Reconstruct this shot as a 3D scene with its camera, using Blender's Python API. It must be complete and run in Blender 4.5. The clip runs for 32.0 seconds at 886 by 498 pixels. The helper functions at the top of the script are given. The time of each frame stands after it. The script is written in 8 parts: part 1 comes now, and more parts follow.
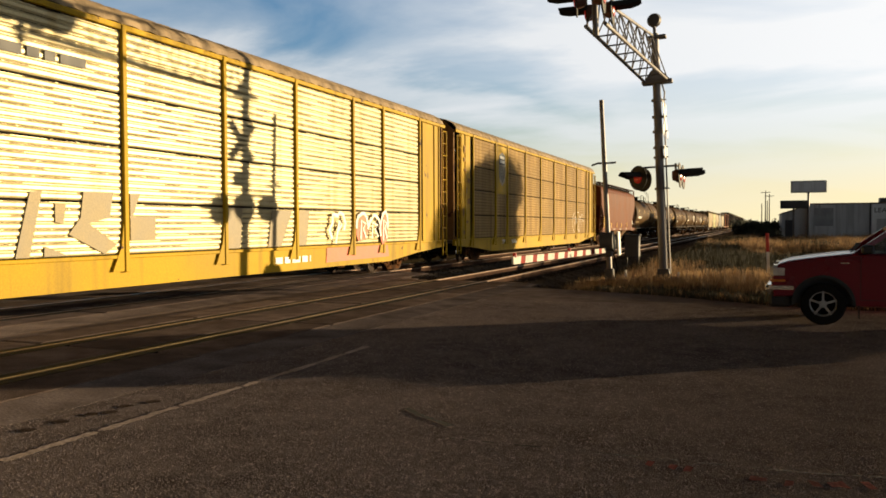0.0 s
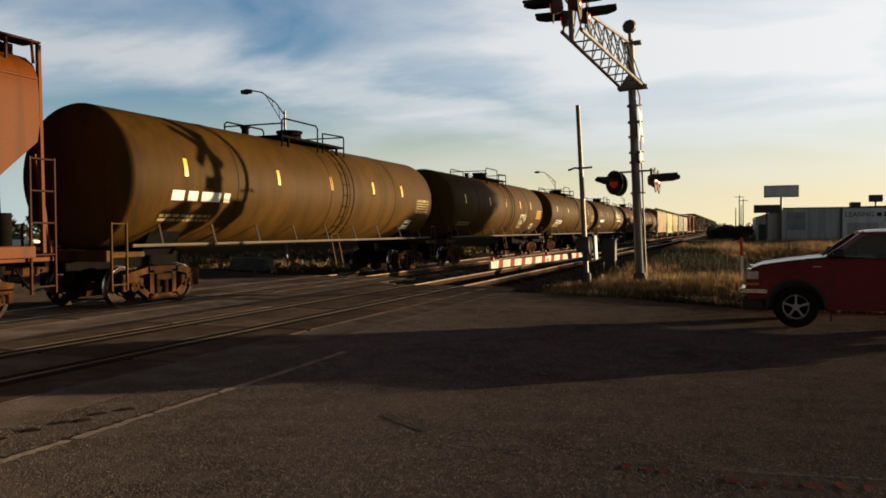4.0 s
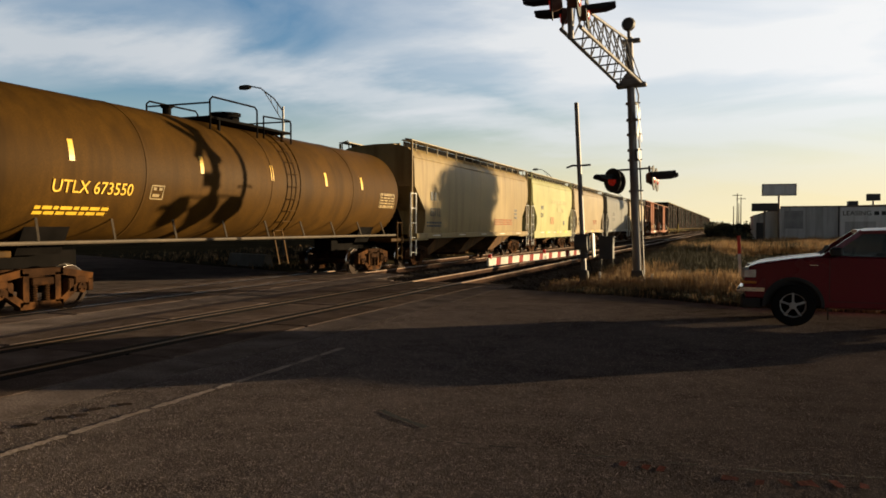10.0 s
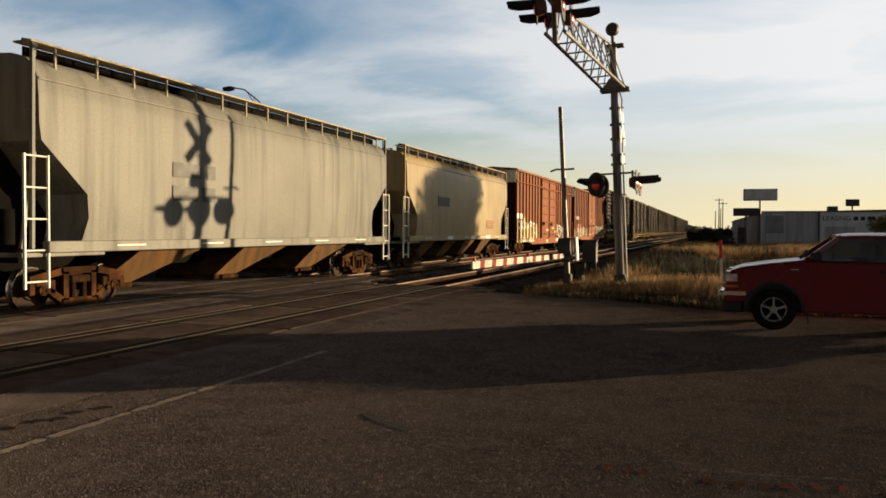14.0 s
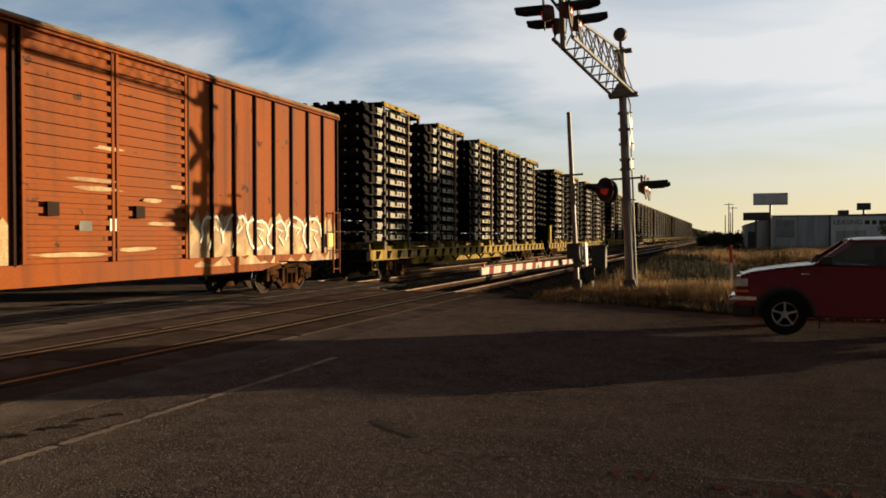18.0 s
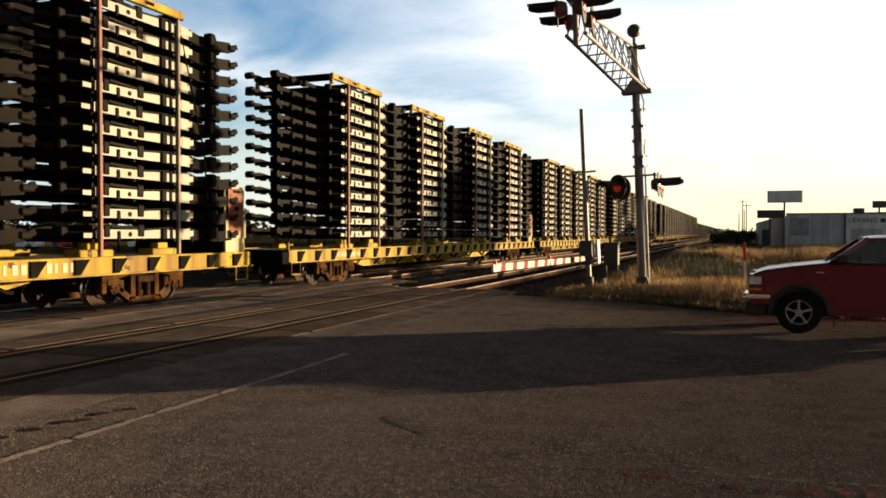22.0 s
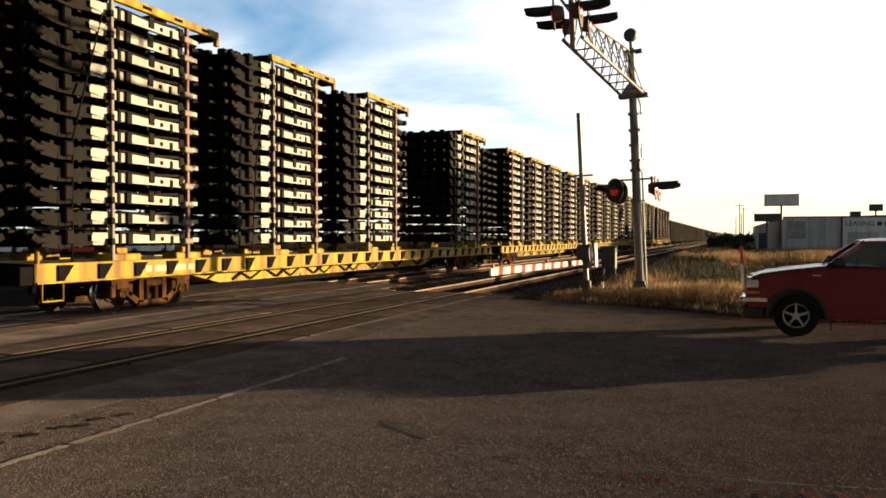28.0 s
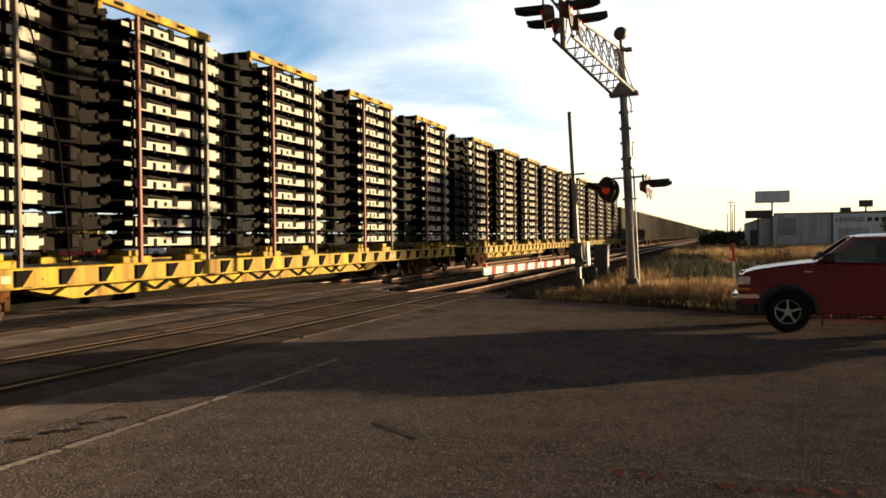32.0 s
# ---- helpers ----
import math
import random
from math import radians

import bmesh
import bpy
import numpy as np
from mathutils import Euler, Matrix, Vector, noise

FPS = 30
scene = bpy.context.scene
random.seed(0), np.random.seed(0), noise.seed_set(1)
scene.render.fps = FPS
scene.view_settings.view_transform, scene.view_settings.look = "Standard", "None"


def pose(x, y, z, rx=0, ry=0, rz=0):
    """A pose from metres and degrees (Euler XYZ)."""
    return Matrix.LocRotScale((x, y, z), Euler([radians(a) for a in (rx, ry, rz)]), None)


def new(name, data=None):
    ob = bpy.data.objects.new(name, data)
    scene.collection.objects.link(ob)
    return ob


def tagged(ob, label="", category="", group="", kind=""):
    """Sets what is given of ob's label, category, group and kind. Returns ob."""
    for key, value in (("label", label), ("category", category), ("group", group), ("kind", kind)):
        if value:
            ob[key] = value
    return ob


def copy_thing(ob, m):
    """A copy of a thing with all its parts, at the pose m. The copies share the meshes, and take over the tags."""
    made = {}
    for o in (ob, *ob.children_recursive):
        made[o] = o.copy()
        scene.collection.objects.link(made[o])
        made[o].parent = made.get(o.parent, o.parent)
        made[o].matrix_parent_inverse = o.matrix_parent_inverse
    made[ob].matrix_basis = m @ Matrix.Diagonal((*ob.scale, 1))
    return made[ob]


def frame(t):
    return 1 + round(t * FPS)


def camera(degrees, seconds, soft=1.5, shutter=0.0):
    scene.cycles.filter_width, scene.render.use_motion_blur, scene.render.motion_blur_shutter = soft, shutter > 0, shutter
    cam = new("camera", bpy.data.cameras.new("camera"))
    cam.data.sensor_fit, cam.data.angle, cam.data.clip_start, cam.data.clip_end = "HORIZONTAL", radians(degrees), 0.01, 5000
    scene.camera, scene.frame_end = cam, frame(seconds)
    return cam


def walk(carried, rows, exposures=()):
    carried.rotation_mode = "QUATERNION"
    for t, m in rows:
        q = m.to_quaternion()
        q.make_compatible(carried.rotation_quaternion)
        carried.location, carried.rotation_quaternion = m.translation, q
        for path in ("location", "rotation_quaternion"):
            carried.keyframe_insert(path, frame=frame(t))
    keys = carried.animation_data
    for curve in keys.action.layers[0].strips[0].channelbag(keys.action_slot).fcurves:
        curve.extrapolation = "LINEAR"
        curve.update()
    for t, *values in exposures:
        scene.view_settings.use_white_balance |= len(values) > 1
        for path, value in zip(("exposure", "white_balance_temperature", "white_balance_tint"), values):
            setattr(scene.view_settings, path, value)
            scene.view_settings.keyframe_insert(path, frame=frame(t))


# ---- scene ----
cam = camera(60.0, 32.0, soft=1.7)
PATH = [
    (0.0, pose(0, 0, 1.6, 88.29, 0.22, 22.49)),
    (0.5, pose(0, 0, 1.6, 88.35, 0.24, 22.39)),
    (1.0, pose(0, 0, 1.6, 88.05, 0.21, 22.26)),
    (1.5, pose(0, 0, 1.6, 87.97, 0.46, 21.89)),
    (2.0, pose(0, 0, 1.6, 88.34, 0.46, 22.00)),
    (2.5, pose(0, 0, 1.6, 88.38, 0.41, 21.96)),
    (3.0, pose(0, 0, 1.6, 88.50, -0.18, 21.39)),
    (3.5, pose(0, 0, 1.6, 88.61, 0.24, 20.90)),
    (5.5, pose(0, 0, 1.6, 88.62, 0.19, 20.60)),
    (6.0, pose(0, 0, 1.6, 88.64, -0.00, 20.45)),
    (6.5, pose(0, 0, 1.6, 88.86, 0.04, 20.39)),
    (7.0, pose(0, 0, 1.6, 88.77, 0.08, 20.17)),
    (7.5, pose(0, 0, 1.6, 88.68, 0.14, 20.58)),
    (8.0, pose(0, 0, 1.6, 88.52, -0.01, 20.55)),
    (8.5, pose(0, 0, 1.6, 88.19, 0.12, 20.55)),
    (9.0, pose(0, 0, 1.6, 88.27, 0.00, 20.66)),
    (9.5, pose(0, 0, 1.6, 88.20, 0.00, 20.72)),
    (10.0, pose(0, 0, 1.6, 88.39, 0.03, 20.67)),
    (10.5, pose(0, 0, 1.6, 88.46, -0.01, 20.68)),
    (11.0, pose(0, 0, 1.6, 88.54, 0.11, 20.71)),
    (11.5, pose(0, 0, 1.6, 88.76, 0.06, 20.58)),
    (12.0, pose(0, 0, 1.6, 88.61, 0.18, 20.54)),
    (12.5, pose(0, 0, 1.6, 88.86, 0.15, 20.77)),
    (13.0, pose(0, 0, 1.6, 89.01, -0.09, 21.11)),
    (13.5, pose(0, 0, 1.6, 88.58, -0.22, 19.50)),
    (15.5, pose(0, 0, 1.6, 88.85, -0.33, 19.48)),
    (16.0, pose(0, 0, 1.6, 88.71, -0.06, 19.74)),
    (16.5, pose(0, 0, 1.6, 89.14, -0.07, 19.97)),
    (17.0, pose(0, 0, 1.6, 89.16, -0.20, 19.90)),
    (17.5, pose(0, 0, 1.6, 89.22, -0.36, 19.78)),
    (18.0, pose(0, 0, 1.6, 89.07, 0.04, 20.14)),
    (18.5, pose(0, 0, 1.6, 88.80, 0.10, 20.25)),
    (19.0, pose(0, 0, 1.6, 88.82, 0.21, 20.55)),
    (19.5, pose(0, 0, 1.6, 88.80, 0.07, 20.77)),
    (20.0, pose(0, 0, 1.6, 88.85, 0.04, 21.06)),
    (20.5, pose(0, 0, 1.6, 88.69, 0.22, 21.04)),
    (21.0, pose(0, 0, 1.6, 88.66, 0.31, 21.06)),
    (21.5, pose(0, 0, 1.6, 88.63, 0.15, 20.92)),
    (22.0, pose(0, 0, 1.6, 88.83, -0.14, 21.03)),
    (22.5, pose(0, 0, 1.6, 88.88, -0.23, 21.07)),
    (23.0, pose(0, 0, 1.6, 88.67, 0.01, 21.10)),
    (23.5, pose(0, 0, 1.6, 88.86, 0.05, 21.00)),
    (24.0, pose(0, 0, 1.6, 88.65, -0.03, 21.18)),
    (24.5, pose(0, 0, 1.6, 88.84, -0.02, 21.25)),
    (25.0, pose(0, 0, 1.6, 88.80, 0.06, 21.27)),
    (25.5, pose(0, 0, 1.6, 88.62, -0.12, 21.46)),
    (27.5, pose(0, 0, 1.6, 89.11, 0.08, 20.86)),
    (28.0, pose(0, 0, 1.6, 89.13, -0.03, 20.84)),
    (28.5, pose(0, 0, 1.6, 89.26, 0.30, 20.70)),
    (29.0, pose(0, 0, 1.6, 89.13, 0.11, 20.74)),
    (29.5, pose(0, 0, 1.6, 89.32, 0.31, 20.64)),
    (30.0, pose(0, 0, 1.6, 89.23, 0.21, 20.87)),
    (30.5, pose(0, 0, 1.6, 89.00, 0.20, 20.78)),
    (31.0, pose(0, 0, 1.6, 88.88, 0.36, 20.62)),
    (31.5, pose(0, 0, 1.6, 88.89, 0.34, 20.38)),
    (32.0, pose(0, 0, 1.6, 89.12, 0.54, 20.28)),
]
EXPOSURES = [(0.0, 0.53), (3.0, 0.40), (7.0, 0.42), (12.0, 0.47), (16.0, 0.28), (18.0, 0.28), (21.0, 0.82), (25.0, 1.18), (28.0, 1.2), (32.0, 1.15)]
walk(cam, PATH, EXPOSURES)

# ---- light: a low evening sun, and a sky with thin bright cloud ----
SUN_AZ, SUN_EL = radians(50.6), radians(4.6)      # azimuth from +y towards +x
sun_way = Vector((math.sin(SUN_AZ) * math.cos(SUN_EL), math.cos(SUN_AZ) * math.cos(SUN_EL), math.sin(SUN_EL)))
sun = new("sun", bpy.data.lights.new("sun", "SUN"))
sun.data.energy, sun.data.angle, sun.data.color = 7.2, radians(0.6), (1.0, 0.755, 0.43)
sun.rotation_mode = "QUATERNION"
sun.rotation_quaternion = sun_way.to_track_quat("Z", "Y")


def sky():
    w = bpy.data.worlds.new("sky")
    scene.world = w
    w.use_nodes = True
    n, l = w.node_tree.nodes, w.node_tree.links
    out = n["World Output"]
    bg = n["Background"]
    tex = n.new("ShaderNodeTexSky")
    tex.sky_type, tex.sun_disc = "NISHITA", False
    tex.sun_elevation, tex.sun_rotation = SUN_EL, SUN_AZ
    tex.air_density, tex.dust_density, tex.ozone_density = 1.0, 1.2, 2.0
    co = n.new("ShaderNodeTexCoord")
    # clouds on a flat layer: the way up divided by its height
    sep = n.new("ShaderNodeSeparateXYZ")
    l.new(co.outputs["Generated"], sep.inputs[0])
    hi = n.new("ShaderNodeMath"); hi.operation = "MAXIMUM"; hi.inputs[1].default_value = 0.0
    l.new(sep.outputs["Z"], hi.inputs[0])
    hi2 = n.new("ShaderNodeMath"); hi2.operation = "ADD"; hi2.inputs[1].default_value = 0.16
    l.new(hi.outputs[0], hi2.inputs[0])
    div = n.new("ShaderNodeVectorMath"); div.operation = "DIVIDE"
    l.new(co.outputs["Generated"], div.inputs[0])
    l.new(hi2.outputs[0], div.inputs[1])
    mp = n.new("ShaderNodeMapping")
    mp.inputs["Rotation"].default_value = (0, 0, radians(-62))
    mp.inputs["Scale"].default_value = (1.0, 1.7, 0.0)
    mp.inputs["Location"].default_value = CLOUD_AT
    l.new(div.outputs[0], mp.inputs[0])
    nz = n.new("ShaderNodeTexNoise")
    nz.inputs["Scale"].default_value, nz.inputs["Detail"].default_value = 0.85, 7
    nz.inputs["Roughness"].default_value, nz.inputs["Distortion"].default_value = 0.52, 0.5
    l.new(mp.outputs[0], nz.inputs["Vector"])
    ramp = n.new("ShaderNodeValToRGB")
    ramp.color_ramp.elements[0].position, ramp.color_ramp.elements[1].position = 0.36, 0.70
    l.new(nz.outputs["Fac"], ramp.inputs[0])
    # the cloud is lit from the sun's side and thickens towards it
    dot = n.new("ShaderNodeVectorMath"); dot.operation = "DOT_PRODUCT"
    dot.inputs[1].default_value = (math.sin(SUN_AZ), math.cos(SUN_AZ), 0.15)
    l.new(co.outputs["Generated"], dot.inputs[0])
    near = n.new("ShaderNodeMapRange")
    near.inputs["From Min"].default_value, near.inputs["From Max"].default_value = -0.1, 0.75
    near.inputs["To Min"].default_value, near.inputs["To Max"].default_value = 0.0, 1.0
    l.new(dot.outputs["Value"], near.inputs["Value"])
    cover = n.new("ShaderNodeMath"); cover.operation = "ADD"; cover.use_clamp = True
    wide = n.new("ShaderNodeMath"); wide.operation = "MULTIPLY"; wide.inputs[1].default_value = 0.10
    l.new(near.outputs[0], wide.inputs[0])
    # one long band of cloud, and the edge of the bright mass towards the sun
    wob = n.new("ShaderNodeTexNoise")
    wob.inputs["Scale"].default_value, wob.inputs["Detail"].default_value, wob.inputs["Roughness"].default_value = 2.2, 8, 0.6
    l.new(mp.outputs[0], wob.inputs["Vector"])

    def edge(way, lo, hi, mid=None):
        d = n.new("ShaderNodeVectorMath"); d.operation = "DOT_PRODUCT"
        d.inputs[1].default_value = way
        l.new(div.outputs[0], d.inputs[0])
        s = n.new("ShaderNodeMath"); s.operation = "MULTIPLY_ADD"
        l.new(wob.outputs["Fac"], s.inputs[0])
        s.inputs[1].default_value = 0.75
        l.new(d.outputs["Value"], s.inputs[2])
        last = s
        if mid is not None:
            o = n.new("ShaderNodeMath"); o.operation = "SUBTRACT"; o.inputs[1].default_value = mid
            l.new(last.outputs[0], o.inputs[0])
            last = n.new("ShaderNodeMath"); last.operation = "ABSOLUTE"
            l.new(o.outputs[0], last.inputs[0])
        r = n.new("ShaderNodeMapRange"); r.interpolation_type = "SMOOTHSTEP"
        r.inputs["From Min"].default_value, r.inputs["From Max"].default_value = lo, hi
        l.new(last.outputs[0], r.inputs["Value"])
        return r.outputs[0]
    band = edge((-0.827, 0.563, 0.0), 0.36, 0.0, 2.62 + 0.36)
    mass = edge((1.0, 0.02, 0.0), -0.55, -0.05)
    most = n.new("ShaderNodeMath"); most.operation = "MAXIMUM"
    l.new(band, most.inputs[0])
    l.new(mass, most.inputs[1])
    thin_ = n.new("ShaderNodeMath"); thin_.operation = "MULTIPLY_ADD"
    l.new(most.outputs[0], thin_.inputs[0])
    thin_.inputs[1].default_value = 0.56
    faint = n.new("ShaderNodeMath"); faint.operation = "MULTIPLY"; faint.inputs[1].default_value = 0.72
    l.new(ramp.outputs["Color"], faint.inputs[0])
    l.new(faint.outputs[0], thin_.inputs[2])
    l.new(thin_.outputs[0], cover.inputs[0])
    l.new(wide.outputs[0], cover.inputs[1])
    # clouds thin out at the horizon
    low = n.new("ShaderNodeMapRange")
    low.inputs["From Min"].default_value, low.inputs["From Max"].default_value = 0.01, 0.16
    l.new(sep.outputs["Z"], low.inputs["Value"])
    cov = n.new("ShaderNodeMath"); cov.operation = "MULTIPLY"
    l.new(cover.outputs[0], cov.inputs[0])
    l.new(low.outputs[0], cov.inputs[1])
    lit = n.new("ShaderNodeMix"); lit.data_type = "RGBA"
    lit.inputs["A"].default_value = (7.0, 7.6, 8.2, 1)
    lit.inputs["B"].default_value = (11.6, 11.7, 11.8, 1)
    l.new(near.outputs[0], lit.inputs["Factor"])
    mix = n.new("ShaderNodeMix"); mix.data_type = "RGBA"
    l.new(cov.outputs[0], mix.inputs["Factor"])
    gain = n.new("ShaderNodeMix"); gain.data_type = "RGBA"; gain.blend_type = "MULTIPLY"
    gain.inputs["Factor"].default_value = 1.0
    gain.inputs["B"].default_value = SKY_GAIN
    l.new(tex.outputs[0], gain.inputs["A"])
    # warm glow low over the sunward horizon
    lown = n.new("ShaderNodeMapRange")
    lown.interpolation_type = "SMOOTHSTEP"
    lown.inputs["From Min"].default_value, lown.inputs["From Max"].default_value = 0.0, 0.20
    lown.inputs["To Min"].default_value, lown.inputs["To Max"].default_value = 1.0, 0.0
    l.new(sep.outputs["Z"], lown.inputs["Value"])
    side = n.new("ShaderNodeMapRange")
    side.inputs["From Min"].default_value, side.inputs["From Max"].default_value = -0.35, 0.75
    l.new(dot.outputs["Value"], side.inputs["Value"])
    tone = n.new("ShaderNodeMix"); tone.data_type = "RGBA"
    tone.inputs["A"].default_value = HORIZON_AWAY
    tone.inputs["B"].default_value = HORIZON_SUN
    l.new(side.outputs[0], tone.inputs["Factor"])
    warm = n.new("ShaderNodeMix"); warm.data_type = "RGBA"
    l.new(lown.outputs[0], warm.inputs["Factor"])
    l.new(gain.outputs["Result"], warm.inputs["A"])
    l.new(tone.outputs["Result"], warm.inputs["B"])
    l.new(warm.outputs["Result"], mix.inputs["A"])
    l.new(lit.outputs["Result"], mix.inputs["B"])
    # overhead and away from the sun the sky is dimmed to cut fill light
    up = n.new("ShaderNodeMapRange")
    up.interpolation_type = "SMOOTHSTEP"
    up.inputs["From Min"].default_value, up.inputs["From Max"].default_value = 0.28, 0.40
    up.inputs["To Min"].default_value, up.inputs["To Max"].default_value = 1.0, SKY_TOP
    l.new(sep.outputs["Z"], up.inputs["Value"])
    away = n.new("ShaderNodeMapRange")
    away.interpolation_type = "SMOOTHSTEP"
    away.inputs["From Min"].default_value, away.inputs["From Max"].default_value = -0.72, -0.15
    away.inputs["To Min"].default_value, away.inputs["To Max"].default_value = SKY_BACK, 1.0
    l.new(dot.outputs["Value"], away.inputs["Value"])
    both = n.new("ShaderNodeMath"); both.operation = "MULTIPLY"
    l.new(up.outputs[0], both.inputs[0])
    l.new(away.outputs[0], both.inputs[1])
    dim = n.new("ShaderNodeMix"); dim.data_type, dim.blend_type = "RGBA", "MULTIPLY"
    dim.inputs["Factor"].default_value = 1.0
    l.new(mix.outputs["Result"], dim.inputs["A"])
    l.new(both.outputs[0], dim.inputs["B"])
    l.new(dim.outputs["Result"], bg.inputs["Color"])
    bg.inputs["Strength"].default_value = SKY_STRENGTH


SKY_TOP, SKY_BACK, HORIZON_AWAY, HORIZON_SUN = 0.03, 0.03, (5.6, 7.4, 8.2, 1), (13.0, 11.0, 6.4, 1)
CLOUD_AT, SKY_GAIN, SKY_STRENGTH = (0.3, 0.2, 0.0), (2.1, 2.7, 3.4, 1), 0.0575
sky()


# ---- materials ----
def shade(name, colour, rough=0.7, metal=0.0, vary=0.25, scale=3.0, grain=60.0, bump=0.15, streak=0.0, dirt=None, dirt_amount=0.3, rough_diffuse=0.0,
          stretch=(1, 1, 1), per_piece=0.0, spec=0.5, coat=0.0, glow=None, thin=0.0, relief=0.01, rust=0.0):
    """A painted, worn or rough surface: wide stains, fine grain, relief, and streaks of dirt running down it."""
    m = bpy.data.materials.new(name)
    m.use_nodes = True
    n, l = m.node_tree.nodes, m.node_tree.links
    b = n["Principled BSDF"]
    co = n.new("ShaderNodeTexCoord")
    mp = n.new("ShaderNodeMapping")
    mp.inputs["Scale"].default_value = stretch
    l.new(co.outputs["Object"], mp.inputs[0])
    wide = n.new("ShaderNodeTexNoise")
    wide.inputs["Scale"].default_value, wide.inputs["Detail"].default_value = scale * 0.35, 6
    fine = n.new("ShaderNodeTexNoise")
    fine.inputs["Scale"].default_value, fine.inputs["Detail"].default_value = grain, 3
    for t in (wide, fine):
        l.new(mp.outputs[0], t.inputs["Vector"])
    r, g, bl = colour
    ramp = n.new("ShaderNodeValToRGB")
    ramp.color_ramp.elements[0].position, ramp.color_ramp.elements[1].position = 0.3, 0.7
    ramp.color_ramp.elements[0].color = (r * (1 - vary), g * (1 - vary), bl * (1 - vary), 1)
    ramp.color_ramp.elements[1].color = (min(1, r * (1 + vary)), min(1, g * (1 + vary)), min(1, bl * (1 + vary)), 1)
    l.new(wide.outputs["Fac"], ramp.inputs[0])
    last = ramp.outputs["Color"]
    fm = n.new("ShaderNodeMix"); fm.data_type, fm.blend_type = "RGBA", "OVERLAY"
    fm.inputs["Factor"].default_value = min(1, vary * 1.6)
    l.new(last, fm.inputs["A"])
    l.new(fine.outputs["Fac"], fm.inputs["B"])
    last = fm.outputs["Result"]
    if dirt:
        dm = n.new("ShaderNodeMapping")
        dm.inputs["Scale"].default_value = (stretch[0] * 2.2, stretch[1] * 2.2, stretch[2] * (0.12 if streak else 1.6))
        l.new(co.outputs["Object"], dm.inputs[0])
        dn = n.new("ShaderNodeTexNoise")
        dn.inputs["Scale"].default_value, dn.inputs["Detail"].default_value = 1.3, 8
        l.new(dm.outputs[0], dn.inputs["Vector"])
        dr = n.new("ShaderNodeMapRange")
        dr.inputs["From Min"].default_value, dr.inputs["From Max"].default_value = 0.62 - dirt_amount * 0.5, 0.85 - dirt_amount * 0.3
        l.new(dn.outputs["Fac"], dr.inputs["Value"])
        dx = n.new("ShaderNodeMix"); dx.data_type = "RGBA"
        dx.inputs["B"].default_value = (*dirt, 1)
        l.new(dr.outputs[0], dx.inputs["Factor"])
        l.new(last, dx.inputs["A"])
        last = dx.outputs["Result"]
    if rust:            # scabs of rust where the paint has gone
        rn = n.new("ShaderNodeTexNoise")
        rn.inputs["Scale"].default_value, rn.inputs["Detail"].default_value, rn.inputs["Roughness"].default_value = 1.9, 7, 0.62
        l.new(mp.outputs[0], rn.inputs["Vector"])
        rs = n.new("ShaderNodeMapRange")
        rs.inputs["From Min"].default_value, rs.inputs["From Max"].default_value = 0.70 - rust * 0.2, 0.725 - rust * 0.2
        l.new(rn.outputs["Fac"], rs.inputs["Value"])
        rx = n.new("ShaderNodeMix"); rx.data_type = "RGBA"
        rx.inputs["B"].default_value = (0.055, 0.022, 0.012, 1)
        l.new(rs.outputs[0], rx.inputs["Factor"])
        l.new(last, rx.inputs["A"])
        last = rx.outputs["Result"]
    if per_piece:
        oi = n.new("ShaderNodeObjectInfo")
        mr = n.new("ShaderNodeMapRange")
        mr.inputs["To Min"].default_value, mr.inputs["To Max"].default_value = 1 - per_piece, 1 + per_piece
        l.new(oi.outputs["Random"], mr.inputs["Value"])
        px = n.new("ShaderNodeMix"); px.data_type, px.blend_type = "RGBA", "MULTIPLY"
        px.inputs["Factor"].default_value = 1.0
        l.new(last, px.inputs["A"])
        l.new(mr.outputs[0], px.inputs["B"])
        last = px.outputs["Result"]
    l.new(last, b.inputs["Base Color"])
    b.inputs["Metallic"].default_value = metal
    b.inputs["Specular IOR Level"].default_value = spec
    b.inputs["Coat Weight"].default_value = coat
    b.inputs["Diffuse Roughness"].default_value = rough_diffuse
    rr = n.new("ShaderNodeMapRange")
    rr.inputs["To Min"].default_value, rr.inputs["To Max"].default_value = max(0.03, rough - 0.12), min(1, rough + 0.12)
    l.new(wide.outputs["Fac"], rr.inputs["Value"])
    l.new(rr.outputs[0], b.inputs["Roughness"])
    if bump:
        bp = n.new("ShaderNodeBump")
        bp.inputs["Strength"].default_value, bp.inputs["Distance"].default_value = bump, relief
        l.new(fine.outputs["Fac"], bp.inputs["Height"])
        l.new(bp.outputs[0], b.inputs["Normal"])
    if thin:        # blades and leaves let some light through
        tr = n.new("ShaderNodeBsdfTranslucent")
        l.new(last, tr.inputs["Color"])
        mx = n.new("ShaderNodeMixShader")
        mx.inputs["Fac"].default_value = thin
        l.new(b.outputs[0], mx.inputs[1])
        l.new(tr.outputs[0], mx.inputs[2])
        l.new(mx.outputs[0], n["Material Output"].inputs["Surface"])
    if glow:
        b.inputs["Emission Color"].default_value = (*glow[0], 1)
        b.inputs["Emission Strength"].default_value = glow[1]
    return m


